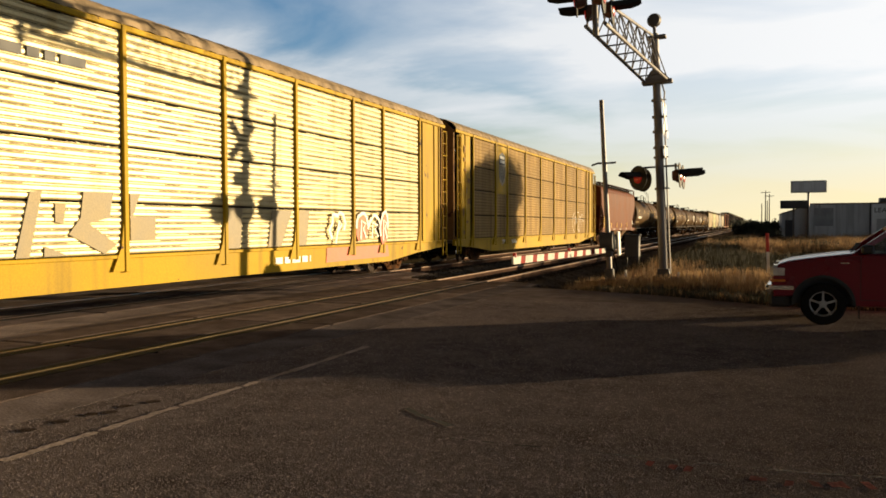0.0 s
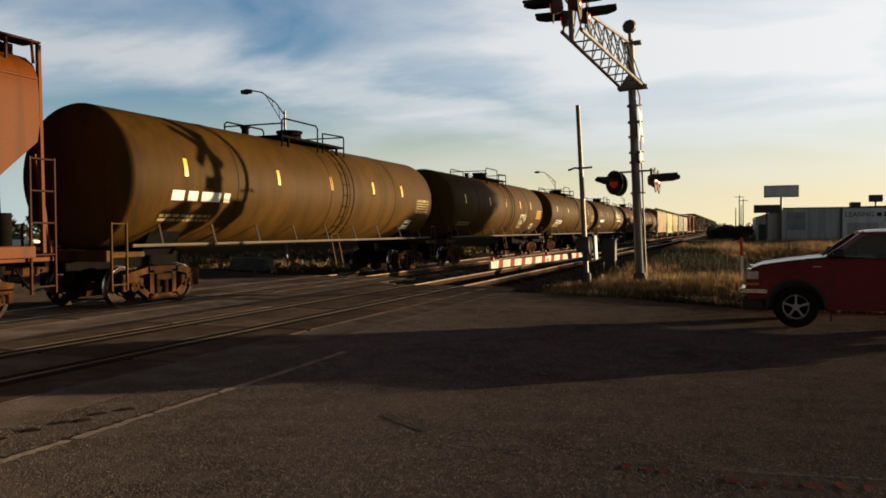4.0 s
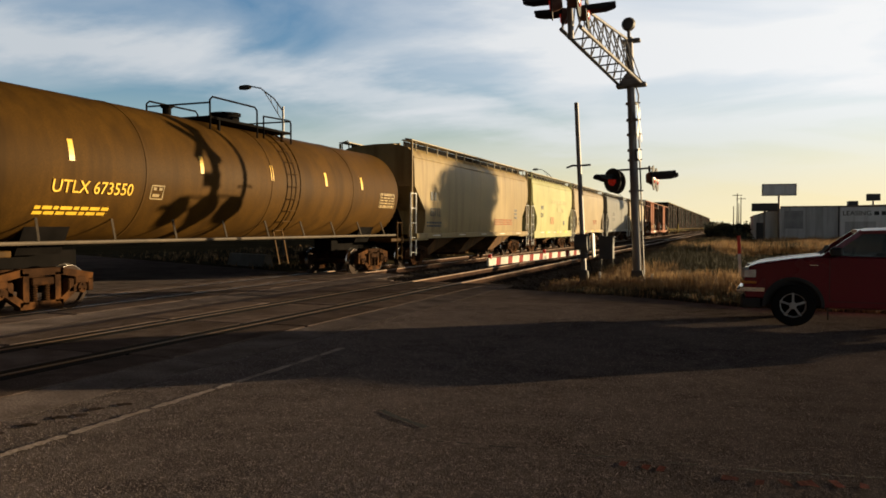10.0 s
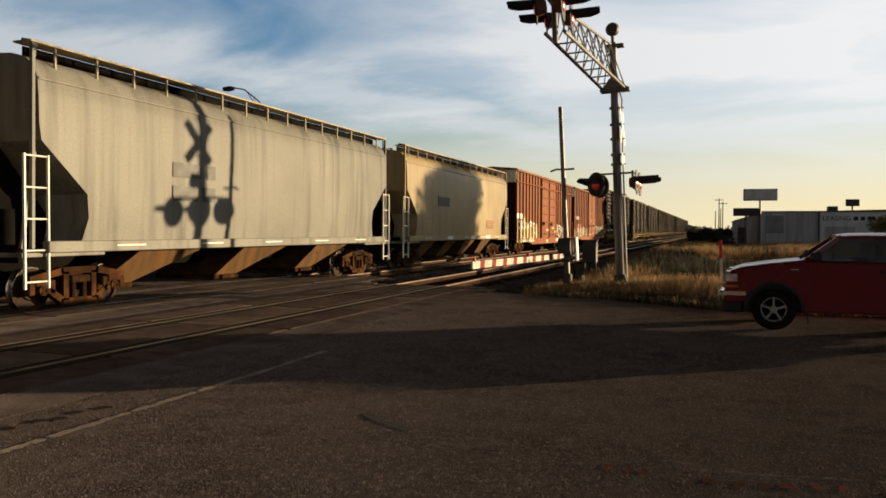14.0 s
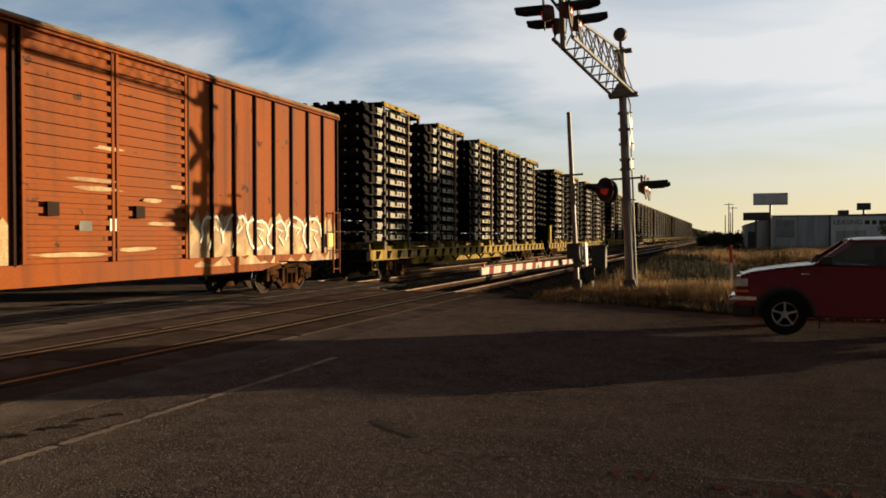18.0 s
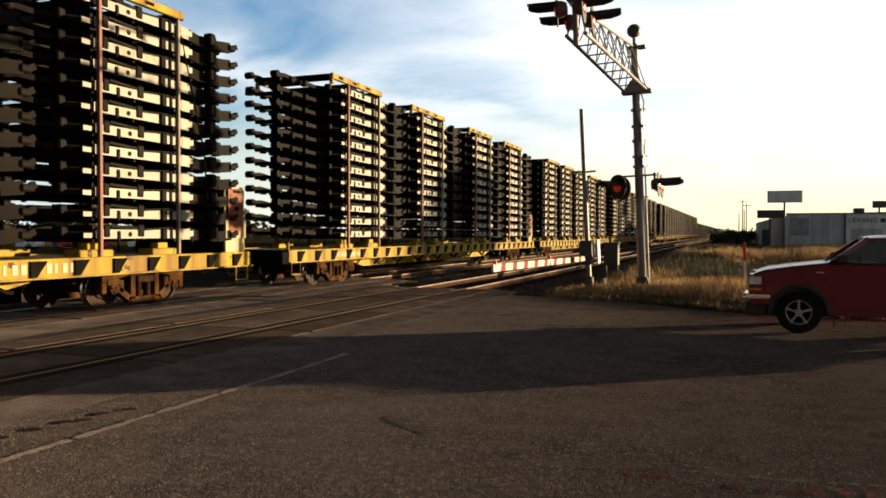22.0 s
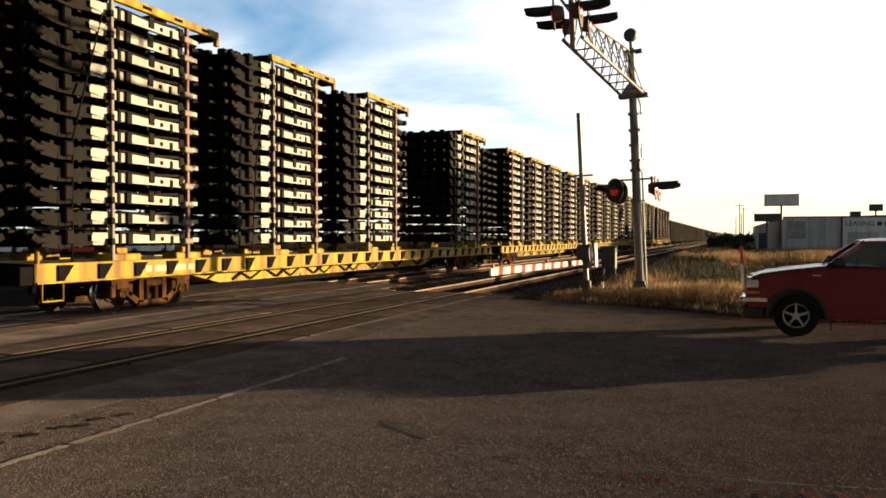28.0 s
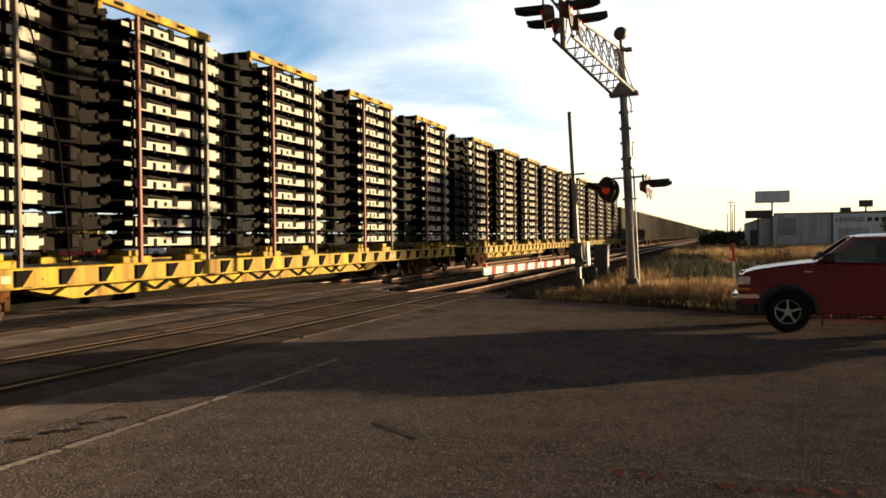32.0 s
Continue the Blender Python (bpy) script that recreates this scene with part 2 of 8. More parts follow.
def glass(name, tint=(0.30, 0.34, 0.36)):
    m = bpy.data.materials.new(name)
    m.use_nodes = True
    b = m.node_tree.nodes["Principled BSDF"]
    b.inputs["Base Color"].default_value = (*tint, 1)
    b.inputs["Roughness"].default_value, b.inputs["IOR"].default_value = 0.05, 1.52
    b.inputs["Transmission Weight"].default_value = 0.8
    return m


MAT = dict(
    asphalt=shade("asphalt", (0.15, 0.12, 0.112), 0.95, vary=0.4, scale=1.6, grain=90, bump=1.0, relief=0.02, dirt=(0.22, 0.178, 0.166), dirt_amount=0.42, spec=0.0, rough_diffuse=0.7),
    soil=shade("dry soil", (0.072, 0.054, 0.0324), 0.95, vary=0.4, scale=0.5, grain=12, bump=0.8, dirt=(0.036, 0.0324, 0.018), dirt_amount=0.5, spec=0.0, rough_diffuse=0.7),
    panel=shade("crossing panel", (0.15, 0.113, 0.099), 0.92, vary=0.35, scale=2.0, grain=45, bump=0.7, per_piece=0.22, dirt=(0.1, 0.073, 0.063), dirt_amount=0.4, spec=0.0, relief=0.03, rough_diffuse=0.7),
    edge=shade("asphalt fillet", (0.122, 0.097, 0.09), 0.95, vary=0.4, scale=4, grain=40, bump=0.4, rough_diffuse=1.0, spec=0.0),
    ballast=shade("ballast", (0.072, 0.0576, 0.0468), 0.95, vary=0.5, scale=6, grain=22, bump=1.0, rough_diffuse=1.0, spec=0.0),
    railhead=shade("rail steel", (0.17, 0.115, 0.085), 0.42, metal=0.55, vary=0.2, scale=5, grain=80, bump=0.05, spec=0.2),
    railweb=shade("rusty rail", (0.0396, 0.0216, 0.0144), 0.85, vary=0.3, scale=8, grain=80, bump=0.4, spec=0.03),
    sleeper=shade("creosoted timber", (0.0324, 0.0252, 0.0202), 0.9, vary=0.3, scale=5, grain=50, bump=0.6, per_piece=0.25, spec=0.0),
    rubber=shade("tyre rubber", (0.010, 0.010, 0.010), 0.85, vary=0.3, grain=60, bump=0.3, spec=0.1),
    wheel=shade("wheel steel", (0.030, 0.017, 0.011), 0.8, vary=0.35, scale=9, grain=60, bump=0.3, spec=0.15),
    tread=shade("polished tread", (0.50, 0.47, 0.43), 0.25, metal=1.0, vary=0.15, scale=6, grain=60, bump=0.03),
    bogie=shade("rusty cast steel", (0.030, 0.0145, 0.007), 0.85, vary=0.5, scale=8, grain=60, bump=0.5, dirt=(0.11, 0.045, 0.014), dirt_amount=0.24, spec=0.03),
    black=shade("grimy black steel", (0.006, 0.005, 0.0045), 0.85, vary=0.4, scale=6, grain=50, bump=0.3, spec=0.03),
    galv=shade("galvanised steel", (0.202, 0.187, 0.173), 0.5, metal=0.55, vary=0.2, scale=7, grain=70, bump=0.12, dirt=(0.144, 0.13, 0.115), dirt_amount=0.35, streak=1),
    white=shade("white paint", (0.75, 0.74, 0.70), 0.5, vary=0.12, scale=6, grain=60, bump=0.08, dirt=(0.4, 0.37, 0.32), dirt_amount=0.25, streak=1),
    letter=shade("white lettering", (0.72, 0.70, 0.64), 0.6, vary=0.2, scale=9, grain=50, bump=0.05),
    mark=shade("black lettering", (0.03, 0.03, 0.03), 0.6, vary=0.2, scale=9, grain=50, bump=0.05),
    reflector=shade("yellow reflector", (0.75, 0.45, 0.04), 0.4, vary=0.2, scale=9, grain=50, bump=0.05),
    red=shade("red paint", (0.50, 0.035, 0.02), 0.5, vary=0.2, scale=9, grain=50, bump=0.05),
)


# ---- mesh building ----
class Geo:
    """Vertices and faces of one mesh, gathered piece by piece."""

    def __init__(self):
        self.v, self.f = [], []

    def add(self, vs, fs):
        o = len(self.v)
        self.v += [tuple(p) for p in vs]
        self.f += [tuple(i + o for i in q) for q in fs]
        return self

    def box(self, x0, x1, y0, y1, z0, z1, b=0.0):
        if b <= 0:
            vs = [(x, y, z) for z in (z0, z1) for y in (y0, y1) for x in (x0, x1)]
            return self.add(vs, [(0, 2, 3, 1), (4, 5, 7, 6), (0, 1, 5, 4), (2, 6, 7, 3), (0, 4, 6, 2), (1, 3, 7, 5)])
        b = min(b, (x1 - x0) / 2.1, (y1 - y0) / 2.1, (z1 - z0) / 2.1)
        vs, idx = [], {}
        for i, x in enumerate((x0, x1)):
            for j, y in enumerate((y0, y1)):
                for k, z in enumerate((z0, z1)):
                    sx, sy, sz = (b, -b)[i], (b, -b)[j], (b, -b)[k]
                    for a, p in enumerate(((x, y + sy, z + sz), (x + sx, y, z + sz), (x + sx, y + sy, z))):
                        idx[i, j, k, a] = len(vs)
                        vs.append(p)
        g = idx
        fs = []
        for i in (0, 1):
            fs.append([g[i, 0, 0, 0], g[i, 1, 0, 0], g[i, 1, 1, 0], g[i, 0, 1, 0]][::1 if i else -1])
            fs.append([g[0, i, 0, 1], g[1, i, 0, 1], g[1, i, 1, 1], g[0, i, 1, 1]][::-1 if i else 1])
            fs.append([g[0, 0, i, 2], g[1, 0, i, 2], g[1, 1, i, 2], g[0, 1, i, 2]][::1 if i else -1])
            for j in (0, 1):
                fs.append([g[i, j, 0, 0], g[i, j, 1, 0], g[i, j, 1, 1], g[i, j, 0, 1]])
                fs.append([g[i, 0, j, 0], g[i, 1, j, 0], g[i, 1, j, 2], g[i, 0, j, 2]])
                fs.append([g[0, i, j, 1], g[1, i, j, 1], g[1, i, j, 2], g[0, i, j, 2]])
                for k in (0, 1):
                    fs.append([g[i, j, k, 0], g[i, j, k, 1], g[i, j, k, 2]])
        return self.add(vs, fs)

    def beam(self, p0, p1, w, h, up=(0, 0, 1)):
        p0, p1 = Vector(p0), Vector(p1)
        d = (p1 - p0).normalized()
        s = d.cross(Vector(up))
        s = s.normalized() if s.length > 1e-4 else Vector((1, 0, 0))
        u = s.cross(d)
        vs = [p + s * a * w / 2 + u * c * h / 2 for p in (p0, p1) for a, c in ((-1, -1), (1, -1), (1, 1), (-1, 1))]
        return self.add(vs, [(0, 1, 2, 3), (7, 6, 5, 4), (0, 4, 5, 1), (1, 5, 6, 2), (2, 6, 7, 3), (3, 7, 4, 0)])

    def cyl(self, p0, p1, r, n=10, r1=None):
        return self.tube([p0, p1], r, n, r1)

    def tube(self, pts, r, n=6, r1=None):
        pts = [Vector(p) for p in pts]
        r1 = r if r1 is None else r1
        vs, fs, k = [], [], len(pts)
        s = None
        for i, p in enumerate(pts):
            d = (pts[min(i + 1, k - 1)] - pts[max(i - 1, 0)]).normalized()
            if s is None:
                s = d.orthogonal().normalized()
            else:
                s = (s - d * s.dot(d)).normalized()
            u = d.cross(s)
            q = r + (r1 - r) * i / max(1, k - 1)
            vs += [p + (s * math.cos(a) + u * math.sin(a)) * q for a in [2 * math.pi * j / n for j in range(n)]]
        for i in range(k - 1):
            fs += [(i * n + j, i * n + (j + 1) % n, (i + 1) * n + (j + 1) % n, (i + 1) * n + j) for j in range(n)]
        fs += [tuple(range(n))[::-1], tuple((k - 1) * n + j for j in range(n))]
        return self.add(vs, fs)

    def prism(self, poly, axis, a, b):
        """A polygon of (x, y), (x, z) or (y, z) drawn out along the third axis."""
        put = {"z": lambda p, q: (p[0], p[1], q), "y": lambda p, q: (p[0], q, p[1]), "x": lambda p, q: (q, p[0], p[1])}[axis]
        n = len(poly)
        vs = [put(p, a) for p in poly] + [put(p, b) for p in poly]
        fs = [tuple(range(n))[::-1], tuple(range(n, 2 * n))] + [(i, (i + 1) % n, n + (i + 1) % n, n + i) for i in range(n)]
        return self.add(vs, fs)

    def lathe(self, prof, centre=(0, 0, 0), axis="y", n=24, cap=True):
        """(along, radius) pairs turned round an axis."""
        c = Vector(centre)
        vs, fs, k = [], [], len(prof)
        for a, r in prof:
            for j in range(n):
                w = 2 * math.pi * j / n
                p, q = r * math.cos(w), r * math.sin(w)
                vs.append(c + Vector({"y": (p, a, q), "x": (a, p, q), "z": (p, q, a)}[axis]))
        for i in range(k - 1):
            fs += [(i * n + j, i * n + (j + 1) % n, (i + 1) * n + (j + 1) % n, (i + 1) * n + j) for j in range(n)]
        if cap:
            fs += [tuple(range(n))[::-1], tuple((k - 1) * n + j for j in range(n))]
        return self.add(vs, fs)

    def mesh(self, name, material, smooth=32):
        me = bpy.data.meshes.new(name)
        me.from_pydata(self.v, [], self.f)
        bm = bmesh.new()
        bm.from_mesh(me)
        bmesh.ops.recalc_face_normals(bm, faces=bm.faces)
        bm.to_mesh(me)
        bm.free()
        me.materials.append(material)
        if smooth:
            me.shade_smooth()
            me.set_sharp_from_angle(angle=radians(smooth))
        return me


def part(name, geo, material, parent=None, label="", at=None, smooth=32):
    me = geo.mesh(name, material, smooth) if isinstance(geo, Geo) else geo
    ob = new(name, me)
    if parent is not None:
        ob.parent = parent
    if at is not None:
        ob.matrix_basis = at
    if label:
        tagged(ob, label)
    return ob


def thing(name, at, label, category, group="", kind=""):
    ob = new(name)
    ob.empty_display_size = 0.3
    ob.matrix_basis = at
    return tagged(ob, label, category, group, kind)


SIDE = Matrix(((0, 0, 1, 0), (1, 0, 0, 0), (0, 1, 0, 0), (0, 0, 0, 1)))     # writing on a side that faces +x


def writing(name, text, size, material, parent, at, align="CENTER", wide=1.0):
    cu = bpy.data.curves.new(name, "FONT")
    cu.offset = size * (0.016 if material is MAT["letter"] else 0.004)
    cu.body, cu.size, cu.align_x, cu.align_y, cu.extrude = text, size, align, "CENTER", 0.003
    cu.resolution_u = 3
    ob = bpy.data.objects.new(name, cu)
    scene.collection.objects.link(ob)
    bpy.context.view_layer.update()
    me = bpy.data.meshes.new_from_object(ob.evaluated_get(bpy.context.evaluated_depsgraph_get()))
    bpy.data.objects.remove(ob)
    bpy.data.curves.remove(cu)
    me.materials.clear()
    me.materials.append(material)
    me.transform(at @ Matrix.Diagonal((wide, 1, 1, 1)))
    return part(name, me, material, parent)


def bars(name, parent, material, x, y, z, rows, size, wide, seed=1, gap=0.6, label=""):
    """Rows of small plain bars on a side that faces +x, where writing cannot be read."""
    rnd = random.Random(seed)
    g = Geo()
    for r in range(rows):
        a, zz = y, z - r * size * (1 + gap)
        while a < y + wide:
            w = rnd.uniform(1.2, 4.0) * size
            w = min(w, y + wide - a)
            if w > 0.2 * size:
                g.box(x, x + 0.004, a, a + w, zz, zz + size)
            a += w + size * 0.6
    return part(name, g, material, parent, label)

# ---- ground, road and tracks; the tracks run along y ----
TRACK_NEAR, TRACK_FAR, GAUGE, RAIL_Z = -7.94, -12.70, 1.435, 0.05
NORTH_EDGE = [(-70, 52), (-15.5, 24.2), (-5.5, 19.3), (-2.0, 18.0), (0.05, 16.6), (1.6, 16.15), (6, 16.0), (70, 16.0)]


def north_edge(x):
    for (x0, y0), (x1, y1) in zip(NORTH_EDGE, NORTH_EDGE[1:]):
        if x0 <= x <= x1:
            return y0 + (y1 - y0) * (x - x0) / (x1 - x0)
    return 52 if x < 0 else 16.0


def ground_z(x, y):
    bed = max(0.0, 1 - max(0, abs(x - (TRACK_NEAR + TRACK_FAR) / 2) - 5.2) / 1.6)
    z = -0.05 - 0.30 * bed
    off = max(0.0, min(1.0, (y - north_edge(x) - 1.5) / 10))
    if bed < 1e-3 and x > -4:
        z += off * (0.10 + 0.16 * noise.noise((x * 0.10, y * 0.07, 0)) + 0.05 * noise.noise((x * 0.5, y * 0.5, 3)))
    return z


def ground():
    def steps(*runs):
        out = []
        for a, b, s in runs:
            out += list(np.arange(a, b, s))
        return out + [runs[-1][1]]
    xs = steps((-2500, -300, 550), (-300, -40, 40), (-40, -18, 5), (-18, -2, 0.8), (-2, 30, 1.2), (30, 120, 9), (120, 400, 70), (400, 2500, 525))
    ys = steps((-2500, -100, 480), (-100, 10, 22), (10, 60, 1.2), (60, 160, 5), (160, 500, 40), (500, 4500, 500))
    g = Geo()
    g.v = [(x, y, ground_z(x, y)) for y in ys for x in xs]
    n = len(xs)
    g.f = [(j * n + i, j * n + i + 1, (j + 1) * n + i + 1, (j + 1) * n + i) for j in range(len(ys) - 1) for i in range(n - 1)]
    part("ground", g, MAT["soil"])
    tagged(bpy.data.objects["ground"], "dry brown soil under rough grass", "ground", kind="structure")
    # the road: strips up to the crossings, round the tracks' panels
    r = Geo()
    edges = [(-70, TRACK_FAR - 1.72), (TRACK_FAR + 1.72, TRACK_NEAR - 1.72), (TRACK_NEAR + 1.72, 70)]
    for x0, x1 in edges:
        top = [(x0, north_edge(x0))] + [p for p in NORTH_EDGE if x0 < p[0] < x1] + [(x1, north_edge(x1))]
        # a ragged, broken asphalt edge
        rag = []
        for (ax, ay), (bx, by) in zip(top, top[1:]):
            k = max(1, int(abs(bx - ax) / 0.35)) if abs(ax) < 20 else 1
            rag += [(ax + (bx - ax) * i / k, ay + (by - ay) * i / k + (0.09 * noise.noise((ax * 3 + i * 0.7, ay, 5)) if abs(ax) < 20 and i else 0)) for i in range(k)]
        rag.append(top[-1])
        poly = [(x0, -60)] + [(x1, -60)] + rag[::-1]
        r.prism(poly, "z", -0.25, 0.0)
    road = part("road", r, MAT["asphalt"], smooth=0)
    tagged(road, "worn brown-grey asphalt road at a rail crossing", "road", kind="structure")
    return road


def crossing(name, x, seed):
    """One track: two rails on sleepers and ballast, and the panels of the road crossing."""
    tr = thing(name, Matrix.Translation((x, 0, 0)), "straight railway track with worn steel rails and crossing panels", "railway track", kind="structure")
    for s in (-1, 1):
        c = s * (GAUGE / 2 + 0.035)
        web = Geo().box(c - 0.012, c + 0.012, -200, 1500, -0.10, RAIL_Z - 0.03).box(c - 0.07, c + 0.07, -200, 1500, -0.125, -0.10)
        head = Geo().box(c - 0.036, c + 0.036, -200, 1500, RAIL_Z - 0.04, RAIL_Z, 0.008)
        rail = part("rail", web, MAT["railweb"], tr, "rusty steel rail")
        part("rail_head", head, MAT["railhead"], rail, "polished rail head")
        fill = Geo()
        for q in (-1, 1):
            p0, p1 = sorted((c + q * 0.040, c + q * (0.228 if q * s < 0 else 0.222)))
            fill.box(p0, p1, -14.3, (24 if x < -10 else 20.6) - 0.25, -0.12, RAIL_Z - 0.006, 0.006)
        part("flangeway_filler", fill, MAT["rubber"], rail, "black rubber flangeway filler")
    bed = Geo()
    y0 = 24 if x < -10 else 20.6
    for a, b in ((y0, 1500), (-200, -14)):
        bed.prism([(-2.4, -0.36), (-1.5, -0.15), (1.5, -0.15), (2.4, -0.36)], "y", a, b)
    part("ballast", bed, MAT["ballast"], tr, "grey-brown ballast", smooth=0)
    sl = Geo().box(-1.3, 1.3, -0.11, 0.11, -0.30, -0.125, 0.01).mesh("sleeper", MAT["sleeper"])
    for i in range(60):
        part("sleeper", sl, None, tr, at=Matrix.Translation((0, y0 + 0.3 + i * 0.55, 0)))
    rest = Geo()
    for i in range(60, 700):
        rest.box(-1.3, 1.3, y0 + 0.19 + i * 0.55, y0 + 0.41 + i * 0.55, -0.30, -0.125)
    tagged(part("sleepers_beyond", rest, MAT["sleeper"], tr), kind="stuff")
    # stones of the ballast shoulders near the crossing
    rnd = random.Random(seed)
    st = Geo()
    for i in range(2600):
        px, py = rnd.uniform(-2.5, 2.5), y0 + rnd.random() ** 1.7 * 34
        pz = -0.15 if abs(px) < 1.5 else -0.15 - (abs(px) - 1.5) * 0.23
        q = rnd.uniform(0.025, 0.06)
        vs = [(px + rnd.uniform(-q, q), py + rnd.uniform(-q, q), pz + k) for k in (0, 0, 0, q, q)]
        vs[0], vs[1], vs[2] = (px - q, py - q, pz - 0.01), (px + q, py - q * 0.5, pz - 0.01), (px, py + q, pz - 0.01)
        st.add(vs, [(0, 1, 3), (1, 2, 4), (2, 0, 3), (1, 4, 3), (2, 3, 4)])
    tagged(part("stones", st, MAT["ballast"], tr, "loose ballast stones", smooth=0), kind="stuff")
    # panels
    lanes = ((-1.70, -0.98), (-0.52, 0.52), (0.98, 1.70))
    for a, b in lanes:
        y = -14.3
        while y < y0 - 0.4:
            ln = 3.1
            end = min(y + ln, y0 - 0.2)
            g = Geo()
            dz = rnd.uniform(-0.008, 0.002)
            g.box(a + 0.01, b - 0.01, y + 0.03, end - 0.03, -0.22, 0.050 + dz, 0.018)
            pn = part("panel", g, MAT["panel"], tr)
            k = Geo()
            if a > 0.8:
                k.prism([(b + 0.006, 0.040), (b + 0.05, 0.036), (b + 0.62, 0.004), (b + 0.62, -0.02), (b + 0.006, -0.02)], "y", y + 0.004, end - 0.004)
            elif a < -0.8:
                k.prism([(a - 0.006, 0.040), (a - 0.05, 0.036), (a - 0.50, 0.004), (a - 0.50, -0.02), (a - 0.006, -0.02)], "y", y + 0.004, end - 0.004)
            if k.v:
                part("fillet", k, MAT["edge"], pn)
            y += ln
    return tr


ground()
crossing("railway_track", TRACK_NEAR, 3)
crossing("railway_track", TRACK_FAR, 4)

# ---- crossing signals and the gate ----
MAT.update(
    arm_red=shade("worn red arm stripe", (0.20, 0.012, 0.008), 0.6, vary=0.3, scale=9, grain=50, bump=0.05, spec=0.05),
    arm_white=shade("worn white arm", (0.52, 0.49, 0.43), 0.6, vary=0.2, scale=9, grain=50, bump=0.05, spec=0.05),
    lens=shade("red signal lens", (0.30, 0.01, 0.006), 0.25, vary=0.2, scale=20, grain=80, bump=0.1, glow=((1.0, 0.04, 0.02), 0.06)),
    hood=shade("matt black hood", (0.012, 0.012, 0.013), 0.7, vary=0.2, scale=8, grain=60, bump=0.1),
    # the housings' reddish tint stands for low sunlight on their backs
    hood_in=shade("back plate reddened as sunlit", (0.16, 0.07, 0.05), 0.7, vary=0.4, scale=8, grain=60, bump=0.1),
    pole=shade("weathered aluminium pole", (0.194, 0.18, 0.173), 0.5, metal=0.3, vary=0.2, scale=6, grain=60, bump=0.1, dirt=(0.101, 0.0864, 0.0792), dirt_amount=0.4, streak=1),
    concrete=shade("pale concrete", (0.274, 0.245, 0.209), 0.9, vary=0.25, scale=4, grain=40, bump=0.4),
    grey_box=shade("grey steel cabinet", (0.06, 0.053, 0.049), 0.6, vary=0.2, scale=4, grain=40, bump=0.1),
)


def turned(way):
    """A frame whose +y points along way, with z up."""
    w = Vector(way).normalized()
    s = w.cross(Vector((0, 0, 1))).normalized()
    u = s.cross(w)
    return Matrix((s, w, u)).transposed().to_4x4()


def signal_head(parent, at, way):
    """Flashing light: disc, long hood, red lens and the housing behind, facing along way."""
    m = Matrix.Translation(at) @ turned(way)
    d = Geo().lathe([(-0.012, 0.02), (-0.012, 0.33), (0.012, 0.33), (0.012, 0.02)], (0, 0, 0), "y", 28)
    disc = part("background_disc", d, MAT["hood"], parent, "black round background of a flashing light", at=m)
    h = Geo()
    n, k = 14, 5
    vs = []
    for layer in (0.155, 0.163):
        for j in range(k + 1):
            f = j / k
            for i in range(n + 1):
                a = radians(4 + 172 * i / n)
                ln = 0.30 + 0.26 * max(0.0, min(1.0, math.sin(a) / 0.35))
                vs.append((layer * math.cos(a), 0.012 + f * ln, layer * math.sin(a)))
    w = (k + 1) * (n + 1)
    fs = [(b + j * (n + 1) + i, b + j * (n + 1) + i + 1, b + (j + 1) * (n + 1) + i + 1, b + (j + 1) * (n + 1) + i) for b in (0, w) for j in range(k) for i in range(n)]
    h.add(vs, fs)
    part("hood", h, MAT["hood"], disc, "long black hood")
    part("lens", Geo().lathe([(0.012, 0.15), (0.03, 0.145), (0.05, 0.10), (0.058, 0.02)], (0, 0, 0), "y", 22), MAT["lens"], disc, "red lens")
    part("housing", Geo().lathe([(-0.20, 0.05), (-0.19, 0.12), (-0.10, 0.16), (-0.012, 0.17)], (0, 0, 0), "y", 18), MAT["hood_in"], disc, "light housing")
    return disc


